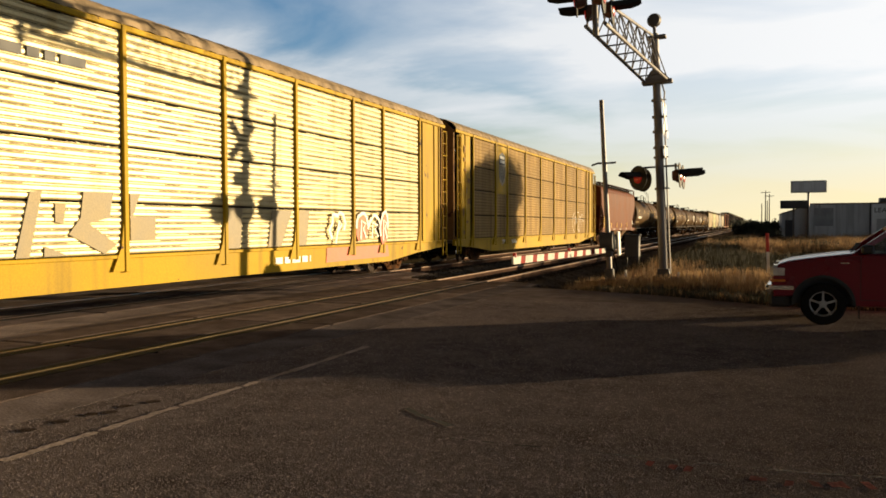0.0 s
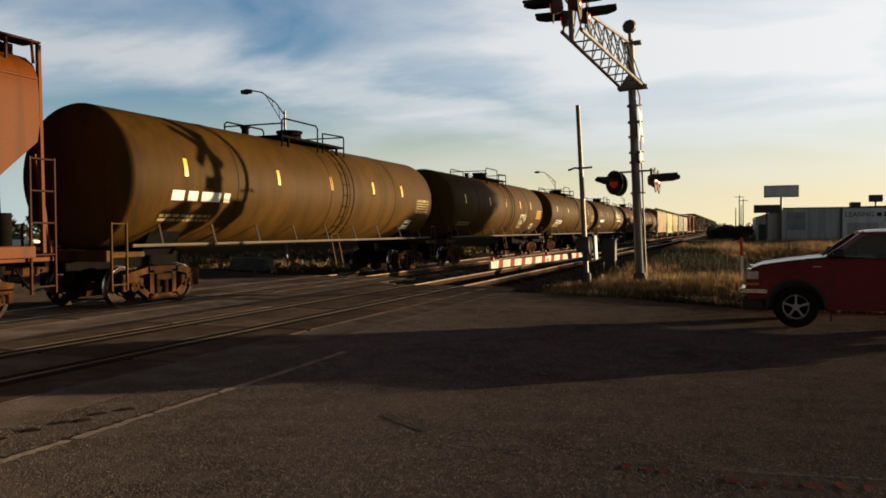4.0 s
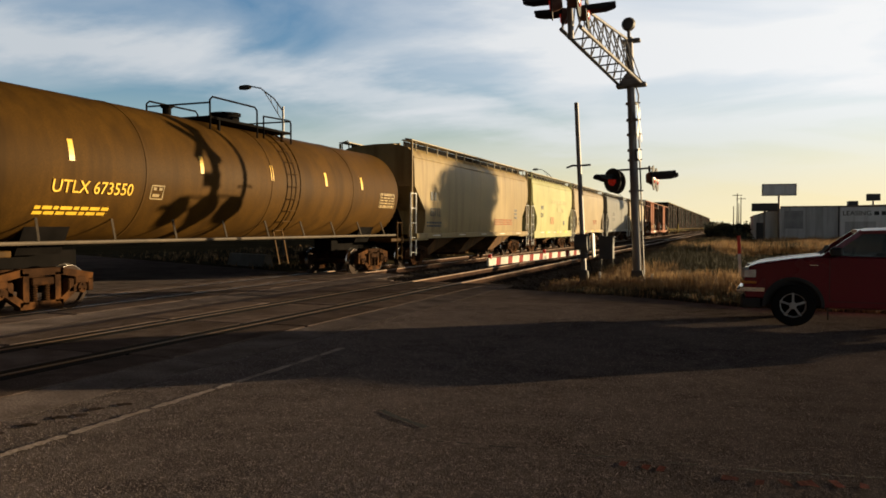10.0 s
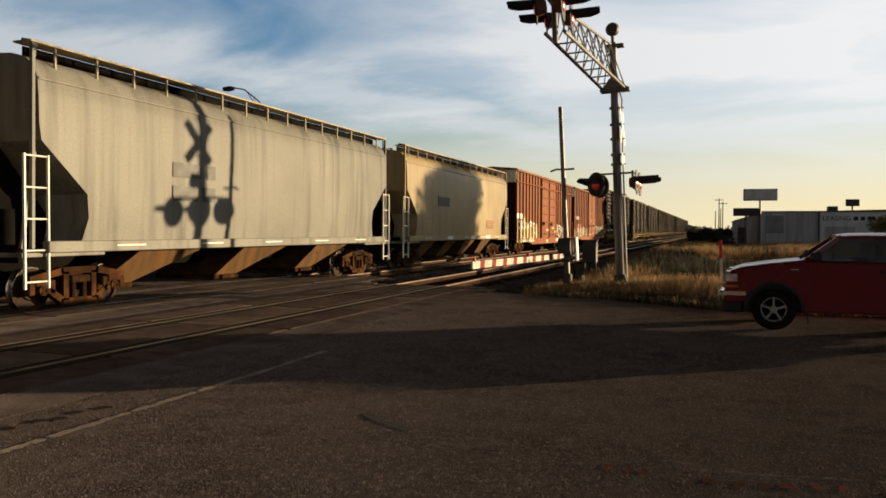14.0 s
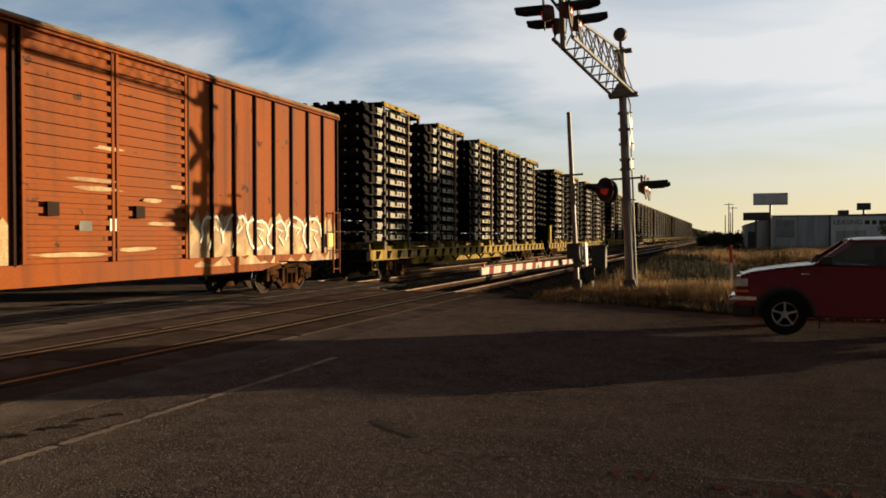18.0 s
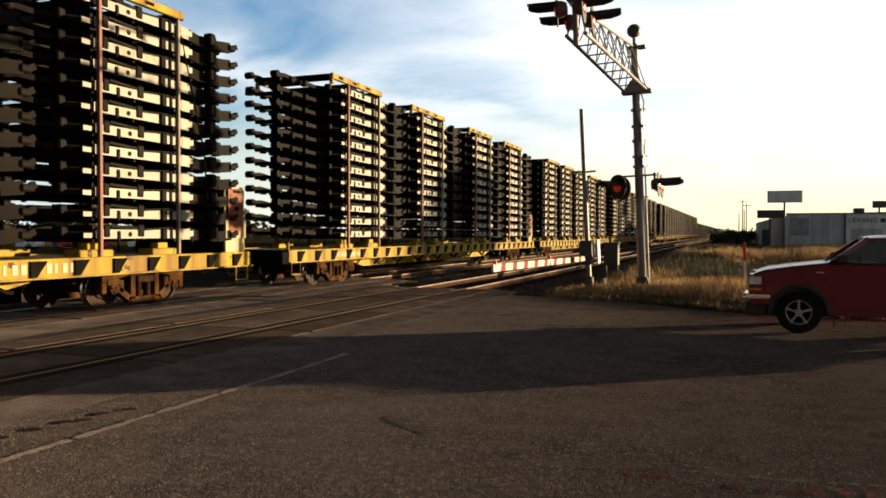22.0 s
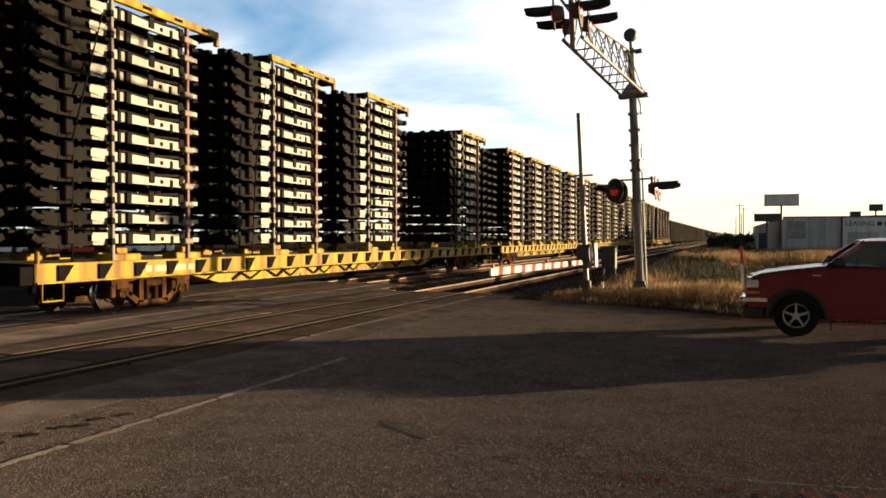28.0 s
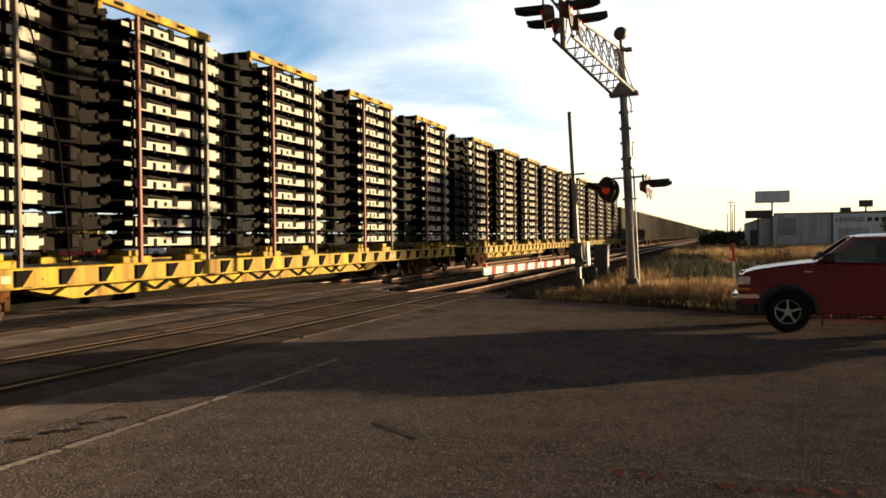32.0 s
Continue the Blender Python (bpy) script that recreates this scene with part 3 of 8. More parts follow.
def signal_mast():
    lean = Matrix.Translation((-2.445, 21.83, -0.02)) @ Matrix.Rotation(radians(-2.4), 4, "Y") @ Matrix.Diagonal((1.01, 1.01, 1.0105, 1.0))
    s = thing("crossing_signal", lean, "grey cantilever crossing signal mast with flashing lights", "signal")
    G = MAT["pole"]
    part("mast", Geo().cyl((0, 0, 0), (0, 0, 6.80), 0.125, 18, 0.10), G, s, "tall weathered grey mast")
    base = Geo().box(-0.28, 0.28, -0.28, 0.28, 0.0, 0.05, 0.01)
    base.prism([(-0.22, 0.05), (0.22, 0.05), (0.14, 0.42), (-0.14, 0.42)], "y", -0.16, 0.16)
    for x in (-0.21, 0.21):
        for y in (-0.21, 0.21):
            base.cyl((x, y, 0.05), (x, y, 0.12), 0.025, 6)
    part("base", base, MAT["grey_box"], s, "bolted steel foot")
    part("footing", Geo().box(-0.40, 0.40, -0.40, 0.40, -0.25, 0.0, 0.03), MAT["concrete"], s)
    for i, z in enumerate((2.6, 3.45, 3.72, 4.15, 4.55, 5.0)):
        part("clamp", Geo().lathe([(-0.03, 0.13), (-0.03, 0.155), (0.03, 0.155), (0.03, 0.13)], (0, 0, z), "z", 16).box(0.12, 0.24, -0.02, 0.02, z - 0.015, z + 0.015), G, s)
    part("conduit", Geo().tube([(0.17, 0.02, 0.1), (0.17, 0.02, 4.9), (0.20, 0.02, 5.2), (0.14, 0.0, 5.45)], 0.022, 7), G, s)
    # bell on the top
    bell = Geo().lathe([(-0.10, 0.02), (-0.09, 0.15), (0.0, 0.19), (0.08, 0.18), (0.14, 0.08), (0.15, 0.01)], (0, 0, 7.17), "y", 22)
    part("bell", bell, MAT["grey_box"], s, "round grey bell on top of the mast")
    part("bell_stem", Geo().cyl((0, 0, 6.78), (0, 0, 7.0), 0.045, 10), G, s)
    # the cantilever arm, a three-chord truss over the road
    tip = 6.2
    def chord(f, which):
        y = -tip * f
        dx = -0.42 * f
        if which == 2:
            return Vector((dx, y, 6.72 - 0.50 * f))
        return Vector((dx + (0.30 if which else -0.30) * (1 - 0.35 * f), y, 5.52 + 0.10 * f))
    for w in range(3):
        part("chord", Geo().tube([chord(0, w), chord(1, w)], 0.040 if w < 2 else 0.035, 8), G, s, "pale tubular chord of the arm")
    n = 7
    for i in range(n):
        f0, f1, fm = i / n, (i + 1) / n, (i + 0.5) / n
        lc = Geo()
        for w in (0, 1):
            lc.tube([chord(f0, w), chord(fm, 2)], 0.016, 6).tube([chord(fm, 2), chord(f1, w)], 0.016, 6)
        part("lacing", lc, G, s)
        part("cross_tie", Geo().tube([chord(f0, 0), chord(f0, 1)], 0.018, 6), G, s)
    part("bracket", Geo().box(-0.38, 0.42, -0.16, 0.16, 5.44, 5.54, 0.02).prism([(-0.30, 5.54), (0.36, 5.54), (0.12, 5.80), (-0.12, 5.80)], "y", -0.13, -0.09), G, s, "clamped arm bracket")
    part("top_plate", Geo().box(-0.20, 0.30, -0.14, 0.14, 6.66, 6.74, 0.015), G, s)
    # lights at the arm's end
    e = chord(1, 2)
    part("end_post", Geo().cyl((e.x, e.y, 5.4), (e.x, e.y, 7.0), 0.06, 12), G, s)
    for dx, way in ((-0.26, (-0.985, -0.16, 0)), (0.26, (0.99, 0.06, 0))):
        part("crossarm", Geo().tube([(e.x, e.y, 6.28), (e.x + dx * 0.5, e.y, 6.32), (e.x + dx * 0.5, e.y - 0.55, 6.32)], 0.03, 7).tube([(e.x + dx * 0.5, e.y, 6.32), (e.x + dx * 0.5, e.y + 0.55, 6.32)], 0.03, 7), G, s)
        for dy in (-0.50, 0.50):
            signal_head(s, (e.x + dx, e.y + dy, 6.02), way)
    # lights on the mast
    for dx, way in ((-0.46, (-0.62, -0.78, 0)), (0.46, (0.99, -0.03, 0))):
        part("crossarm", Geo().tube([(0, 0, 3.20), (dx, 0, 3.20), (dx, -0.50, 3.20)], 0.028, 7).tube([(dx, 0, 3.20), (dx, 0.50, 3.20)], 0.028, 7), G, s)
        for dy in (-0.46, 0.46):
            part("hanger", Geo().cyl((dx, dy, 3.20), (dx, dy, 3.0), 0.03, 8), G, s)
            signal_head(s, (dx + (0.10 if dx > 0 else -0.06), dy, 2.90), way)
    # crossbuck, edge on to the road's far side, and the plate under it
    x = 0.17
    for a in (45, -45):
        b = Geo().box(x, x + 0.012, -0.61, 0.61, -0.115, 0.115)
        part("crossbuck_board", b, MAT["white"], s, "white crossbuck board", at=Matrix.Translation((0, 0, 4.45)) @ Matrix.Rotation(radians(a), 4, "X"))
        x += 0.016
    part("sign_plate", Geo().box(0.17, 0.18, -0.30, 0.30, 3.42, 3.75, 0.004), MAT["white"], s, "small white plate under the crossbuck")
    for y in (-0.2, 0.2):
        part("marker_stake", Geo().box(0.34, 0.40, y - 0.02, y + 0.02, -0.05, 0.30), MAT["white"], s, "short white stake") if y > 0 else None
    return s


def gate():
    lean = Matrix.Translation((-3.91, 21.74, -0.02)) @ Matrix.Rotation(radians(-2.9), 4, "Y") @ Matrix.Diagonal((1.0, 1.0, 1.03, 1.0))
    s = thing("crossing_gate", lean, "lowered crossing gate with a red and white striped arm", "gate")
    G = MAT["pole"]
    part("mast", Geo().cyl((0, 0, 0), (0, 0, 5.0), 0.075, 14, 0.06), G, s, "slim grey gate mast")
    part("base", Geo().box(-0.20, 0.20, -0.20, 0.20, 0, 0.05, 0.01).box(-0.12, 0.12, -0.12, 0.12, 0.05, 0.40, 0.03), MAT["grey_box"], s)
    part("footing", Geo().box(-0.32, 0.32, -0.32, 0.32, -0.25, 0.0, 0.03), MAT["concrete"], s)
    part("bracket", Geo().tube([(-0.36, 0, 3.24), (-0.18, 0, 3.29), (0, 0, 3.27), (0.33, 0, 3.27)], 0.028, 7), G, s, "short cross bracket")
    part("mechanism", Geo().cyl((-0.20, 0, 1.12), (0.16, 0, 1.12), 0.27, 18).box(-0.16, 0.12, -0.16, 0.16, 0.72, 1.10, 0.03), MAT["grey_box"], s, "grey gate mechanism housing")
    part("cable", Geo().tube([(0.1, 0.1, 0.05), (0.2, 0.12, 0.4), (0.12, 0.1, 0.8)], 0.02, 6), MAT["black"], s)
    # counterweight arms behind
    cw = Geo().box(0.25, 0.30, -0.05, 0.30, 0.74, 1.40, 0.02)
    part("counterweight", cw, MAT["white"], s, "pale counterweight plate")
    # the arm runs out over the road, dropping a little
    a, b = Vector((-0.05, -0.25, 0.90)), Vector((-0.92, -6.1, 0.90))
    n = 19
    for i in range(n):
        edge = [(k + (0.12 if k % 2 else -0.12) * (0 < k < n)) / n for k in (i, i + 1)]
        p, q = a.lerp(b, edge[0]), a.lerp(b, edge[1])
        w = 0.125 + 0.035 * i / n
        g = Geo()
        d = (q - p) * 0.5
        slant = Vector((0, 0.07, 0))
        h = Vector((0, 0, w / 2))
        t = Vector((0.022, 0, 0))
        vs = [p - h - slant * 0 - t, q - h - t, q + h - slant * 0.9 * 0 - t, p + h - t, p - h + t, q - h + t, q + h + t, p + h + t]
        # slanted ends make the diagonal stripes
        for k in (2, 3, 6, 7):
            vs[k] = vs[k] + slant * (1 if 0 < (i if k in (3, 7) else i + 1) < n else 0)
        g.add(vs, [(0, 1, 2, 3), (7, 6, 5, 4), (0, 4, 5, 1), (1, 5, 6, 2), (2, 6, 7, 3), (3, 7, 4, 0)])
        part("arm_stripe", g, MAT["arm_red" if i % 2 else "arm_white"], s, "red stripe of the arm" if i % 2 else "white stripe of the arm", smooth=0)
    for f in (0.45, 0.98):
        p = a.lerp(b, f)
        part("arm_light", Geo().cyl((p.x, p.y, p.z + 0.06), (p.x, p.y, p.z + 0.16), 0.04, 10), MAT["lens"], s, "small red arm lamp")
    part("marker_stake", Geo().box(0.42, 0.47, -0.02, 0.02, -0.05, 0.34), MAT["white"], s, "short white stake")
    return s


signal_mast()
gate()


def marker_post():
    p = thing("marker_post", Matrix.Translation((0.22, 22.6, -0.05)) @ Matrix.Rotation(radians(-2.4), 4, "Y"), "thin white marker post with a red top", "post")
    part("post", Geo().box(-0.04, 0.04, -0.012, 0.012, 0, 0.92).box(-0.04, -0.03, -0.03, 0.012, 0, 0.92).box(0.03, 0.04, -0.03, 0.012, 0, 0.92), MAT["white"], p)
    part("red_top", Geo().box(-0.043, 0.043, -0.015, 0.014, 0.92, 1.42, 0.004), MAT["red"], p, "faded red top")


marker_post()


def relay_box():
    c = thing("relay_cabinet", Matrix.Translation((-4.85, 32.0, -0.1)) @ Matrix.Diagonal((0.78, 0.78, 0.92, 1)), "grey steel relay cabinet beside the track", "cabinet")
    part("body", Geo().box(-0.36, 0.36, -0.30, 0.30, 0.45, 1.40, 0.02), MAT["grey_box"], c)
    part("roof", Geo().box(-0.42, 0.42, -0.36, 0.36, 1.40, 1.46, 0.02), MAT["grey_box"], c)
    part("door", Geo().box(-0.32, 0.32, -0.315, -0.30, 0.50, 1.36, 0.006), MAT["grey_box"], c)
    for x in (-0.3, 0.3):
        part("leg", Geo().box(x - 0.04, x + 0.04, -0.04, 0.04, 0, 0.45), MAT["grey_box"], c)


relay_box()

# ---- the train: cars run along y, their near side faces +x, z = 0 is the rail head ----
def paint(name, c, **k):
    a = dict(rough=0.5, vary=0.18, scale=1.2, grain=30, bump=0.08, dirt=tuple(q * 0.35 + 0.01 for q in c), dirt_amount=0.35, streak=1, spec=0.10)
    a.update(k)
    return shade(name, c, **a)


MAT.update(
    hop_tan=paint("cream-tan hopper paint", (0.26, 0.19, 0.085), rough=0.45, dirt=(0.155, 0.098, 0.042), dirt_amount=0.3, spec=0.15),
    hop_dull=paint("dull grey-brown paint", (0.0788, 0.0618, 0.0477), rough=0.7),
    bin_rust=paint("rusty brown bin paint", (0.105, 0.052, 0.018), rough=0.8, dirt_amount=0.45, rust=0.3),
    board=shade("dull galvanised board", (0.30, 0.25, 0.17), 0.7, vary=0.3, scale=5, grain=40, bump=0.2),
    hop_dark=paint("dark orange-brown paint", (0.0562, 0.0179, 0.00674), rough=0.7),
    rack_light=paint("pale galvanised rack panel", (0.416, 0.354, 0.202), rough=0.42, metal=0.25, dirt=(0.281, 0.207, 0.073), dirt_amount=0.2, spec=0.3),
    rack_tan=paint("weathered rack panel", (0.265, 0.176, 0.0663), rough=0.7, dirt=(0.156, 0.0936, 0.0351), dirt_amount=0.42, spec=0.12, vary=0.3, rust=0.15),
    rack_yellow=paint("rail car yellow", (0.36, 0.225, 0.004), rough=0.6, dirt_amount=0.2, rust=0.25, spec=0.15),
    rack_roof=paint("weathered roof sheet", (0.30, 0.225, 0.14), rough=0.75, dirt_amount=0.4),
    rack_door=paint("rusty brown door", (0.24, 0.13, 0.045), rough=0.7, dirt_amount=0.55, rust=0.5),
    hop_orange=paint("orange-brown hopper paint", (0.112, 0.027, 0.0012), dirt_amount=0.25, rough=0.6, spec=0.12, dirt=(0.052, 0.015, 0.002)),
    hop_cream=paint("cream hopper paint", (0.29, 0.225, 0.13), rough=0.42, dirt=(0.18, 0.13, 0.065), dirt_amount=0.22, spec=0.15),
    hop_yellow=paint("pale yellow hopper paint", (0.36, 0.345, 0.165), rough=0.45, dirt_amount=0.15),
    hop_grey=paint("light grey hopper paint", (0.18, 0.175, 0.16), rough=0.45, dirt_amount=0.3),
    tank=paint("brown-black tank paint", (0.064, 0.0312, 0.00546), rough=0.6, spec=0.06, dirt=(0.0406, 0.0203, 0.00468), dirt_amount=0.4, vary=0.25),
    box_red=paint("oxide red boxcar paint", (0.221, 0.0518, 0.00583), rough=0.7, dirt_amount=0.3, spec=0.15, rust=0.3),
    box_rib=paint("dark oxide rib and shaded end", (0.0197, 0.00618, 0.00281), rough=0.7),
    flat_yellow=paint("flat car yellow", (0.31, 0.215, 0.012), rough=0.6, dirt=(0.12, 0.05, 0.01), dirt_amount=0.5, rust=0.35, spec=0.12),
    end_orange=paint("rusty orange panel paint", (0.16, 0.036, 0.006), rough=0.6, dirt_amount=0.3, spec=0.2, rust=0.3),
    frame_bare_lit=shade("sunlit bare chassis steel", (0.2, 0.176, 0.14), 0.6, metal=0.1, vary=0.25, scale=7, grain=50, bump=0.1, dirt=(0.17, 0.14, 0.1), dirt_amount=0.3, per_piece=0.15),
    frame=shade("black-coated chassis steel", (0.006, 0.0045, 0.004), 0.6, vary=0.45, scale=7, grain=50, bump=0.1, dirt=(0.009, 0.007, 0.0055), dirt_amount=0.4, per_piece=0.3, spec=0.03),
    post=shade("red-brown load post", (0.15, 0.05, 0.03), 0.7, vary=0.45, scale=6, grain=40, bump=0.2),
    post_pale=shade("grey load post", (0.16, 0.132, 0.1), 0.7, vary=0.35, scale=6, grain=40, bump=0.2, dirt=(0.0936, 0.0468, 0.0234), dirt_amount=0.4),
    deck=shade("worn deck plate", (0.0864, 0.0648, 0.0432), 0.8, vary=0.4, scale=4, grain=40, bump=0.4),
    gondola=paint("black-brown gondola paint", (0.0477, 0.0348, 0.0253), rough=0.7),
    graffiti=shade("white spray paint", (0.70, 0.66, 0.58), 0.6, vary=0.2, scale=5, grain=40, bump=0.02),
    graffiti_red=shade("red spray paint", (0.55, 0.10, 0.04), 0.6, vary=0.3, scale=5, grain=40, bump=0.02),
    graffiti_dark=shade("dark spray paint", (0.20, 0.155, 0.075), 0.6, vary=0.3, scale=5, grain=40, bump=0.02),
)

WHEEL_R = 0.42


def wheelset_meshes():
    axle = Geo().cyl((-0.95, 0, 0), (0.95, 0, 0), 0.085, 12)
    for s in (-1, 1):
        axle.cyl((s * 0.93, 0, 0), (s * 1.16, 0, 0), 0.10, 12)
        for k in range(3):
            a = k * 2.1
            axle.cyl((s * 1.15, 0.06 * math.cos(a), 0.06 * math.sin(a)), (s * 1.18, 0.06 * math.cos(a), 0.06 * math.sin(a)), 0.02, 6)
    # one wheel, its flange towards the middle of the track
    wheel = Geo().lathe([(-0.07, 0.12), (-0.065, 0.18), (-0.02, 0.20), (-0.02, 0.335), (-0.066, 0.345), (-0.068, 0.44), (-0.045, 0.445), (-0.03, WHEEL_R + 0.004),
                         (0.066, WHEEL_R - 0.004), (0.0675, 0.412), (0.068, 0.345), (0.02, 0.335), (0.02, 0.20), (0.06, 0.18), (0.07, 0.12)], axis="x", n=32)
    me = wheel.mesh("wheel", MAT["wheel"])
    me.materials.append(MAT["tread"])
    for f in me.polygons:
        r = min(math.hypot(me.vertices[v].co.y, me.vertices[v].co.z) for v in f.vertices)
        if r > 0.41 and len(f.vertices) == 4:
            f.material_index = 1
    return axle.mesh("wheelset", MAT["bogie"]), me


def bogie_meshes():
    fr = Geo()
    x0, x1 = -0.08, 0.08

    def beam(a, b, h):
        fr.beam((0, *a), (0, *b), x1 - x0, h)
    beam((-1.16, 0.62), (-0.40, 0.76), 0.13); beam((1.16, 0.62), (0.40, 0.76), 0.13)
    beam((-0.46, 0.76), (0.46, 0.76), 0.13)
    beam((-0.92, 0.54), (-0.40, 0.19), 0.12); beam((0.92, 0.54), (0.40, 0.19), 0.12)
    beam((-0.46, 0.17), (0.46, 0.17), 0.13)
    beam((-0.34, 0.20), (-0.34, 0.74), 0.12); beam((0.34, 0.20), (0.34, 0.74), 0.12)
    for c in (-0.88, 0.88):
        fr.box(x0 - 0.02, x1 + 0.02, c - 0.17, c + 0.17, 0.50, 0.64, 0.02)
        fr.box(x0, x1, c - 0.30, c - 0.16, 0.34, 0.60, 0.02)
        fr.box(x0, x1, c + 0.16, c + 0.30, 0.34, 0.60, 0.02)
    fr.box(x0 - 0.05, x1 + 0.03, -0.24, 0.24, 0.52, 0.66, 0.02)
    bo = Geo().box(-1.0, 1.0, -0.20, 0.20, 0.46, 0.72, 0.03).cyl((0, 0, 0.70), (0, 0, 0.86), 0.22, 14)
    coil = []
    for k in range(7):
        coil += [(0.235 + k * 0.042, 0.05), (0.245 + k * 0.042, 0.075), (0.262 + k * 0.042, 0.075), (0.272 + k * 0.042, 0.05)]
    sp = Geo().lathe(coil, (0, 0, 0), "z", 10)
    br = Geo().beam((-0.9, 0, 0.38), (0.9, 0, 0.38), 0.07, 0.09)
    for s in (-1, 1):
        br.box(s * 0.775 - 0.05, s * 0.775 + 0.05, -0.03, 0.03, 0.25, 0.55, 0.01)
    return bo.mesh("bogie", MAT["bogie"]), fr.mesh("side_frame", MAT["bogie"]), sp.mesh("spring", MAT["bogie"]), br.mesh("brake_beam", MAT["black"])


AXLE, WHEEL = wheelset_meshes()
BOLSTER, SIDE_FRAME, SPRINGS, BRAKES = bogie_meshes()


def bogies(car, y):
    for s in (-1, 1):
        b = part("bogie", BOLSTER, None, car, "rusty cast steel bogie with sprung side frames", at=Matrix.Translation((0, s * y, 0)))
        for x in (-1.05, 1.05):
            part("side_frame", SIDE_FRAME, None, b, at=Matrix.Translation((x, 0, 0)))
            for q in (-0.13, 0.13):
                part("spring", SPRINGS, None, b, at=Matrix.Translation((x, q, 0)))
        for q in (-0.45, 0.45):
            part("brake_beam", BRAKES, None, b, at=Matrix.Translation((0, q, 0)))
        for a in (-0.88, 0.88):
            w = part("wheelset", AXLE, None, car, "steel wheels on an axle", at=Matrix.Translation((0, s * y + a, WHEEL_R)))
            part("wheel", WHEEL, None, w, "worn steel wheel with a bright tread", at=Matrix.Translation((0.775, 0, 0)))
            part("wheel", WHEEL, None, w, at=Matrix.Translation((-0.775, 0, 0)) @ Matrix.Rotation(math.pi, 4, "Z"))


def couplers(car, end, z=0.86):
    for s in (-1, 1):
        g = Geo()
        g.box(-0.08, 0.08, min(s * (end - 0.9), s * end), max(s * (end - 0.9), s * end), z - 0.09, z + 0.09, 0.02)
        g.box(-0.20, 0.14, min(s * (end - 0.22), s * (end + 0.06)), max(s * (end - 0.22), s * (end + 0.06)), z - 0.14, z + 0.14, 0.04)
        part("coupler", g, MAT["bogie"], car, "rusty knuckle coupler")
        h = Geo().tube([(0.28, s * (end - 0.45), z), (0.30, s * (end - 0.2), z - 0.35), (0.22, s * (end - 0.02), z - 0.42)], 0.025, 6)
        part("brake_hose", h, MAT["black"], car)


def ladder(car, x, y, z0, z1, material, w=0.42, along="y", name="ladder"):
    g = Geo()
    for a in (-w / 2, w / 2):
        p = (x, y + a) if along == "y" else (x + a, y)
        g.beam((*p, z0), (*p, z1), 0.05, 0.03)
    rails = part(name, g, material, car)
    k = max(2, int((z1 - z0) / 0.42))
    for i in range(k):
        z = z0 + 0.12 + i * (z1 - z0 - 0.15) / (k - 1)
        ends = ((x, y - w / 2, z), (x, y + w / 2, z)) if along == "y" else ((x - w / 2, y, z), (x + w / 2, y, z))
        part("rung", Geo().cyl(*ends, 0.016, 6), material, rails)
    return rails


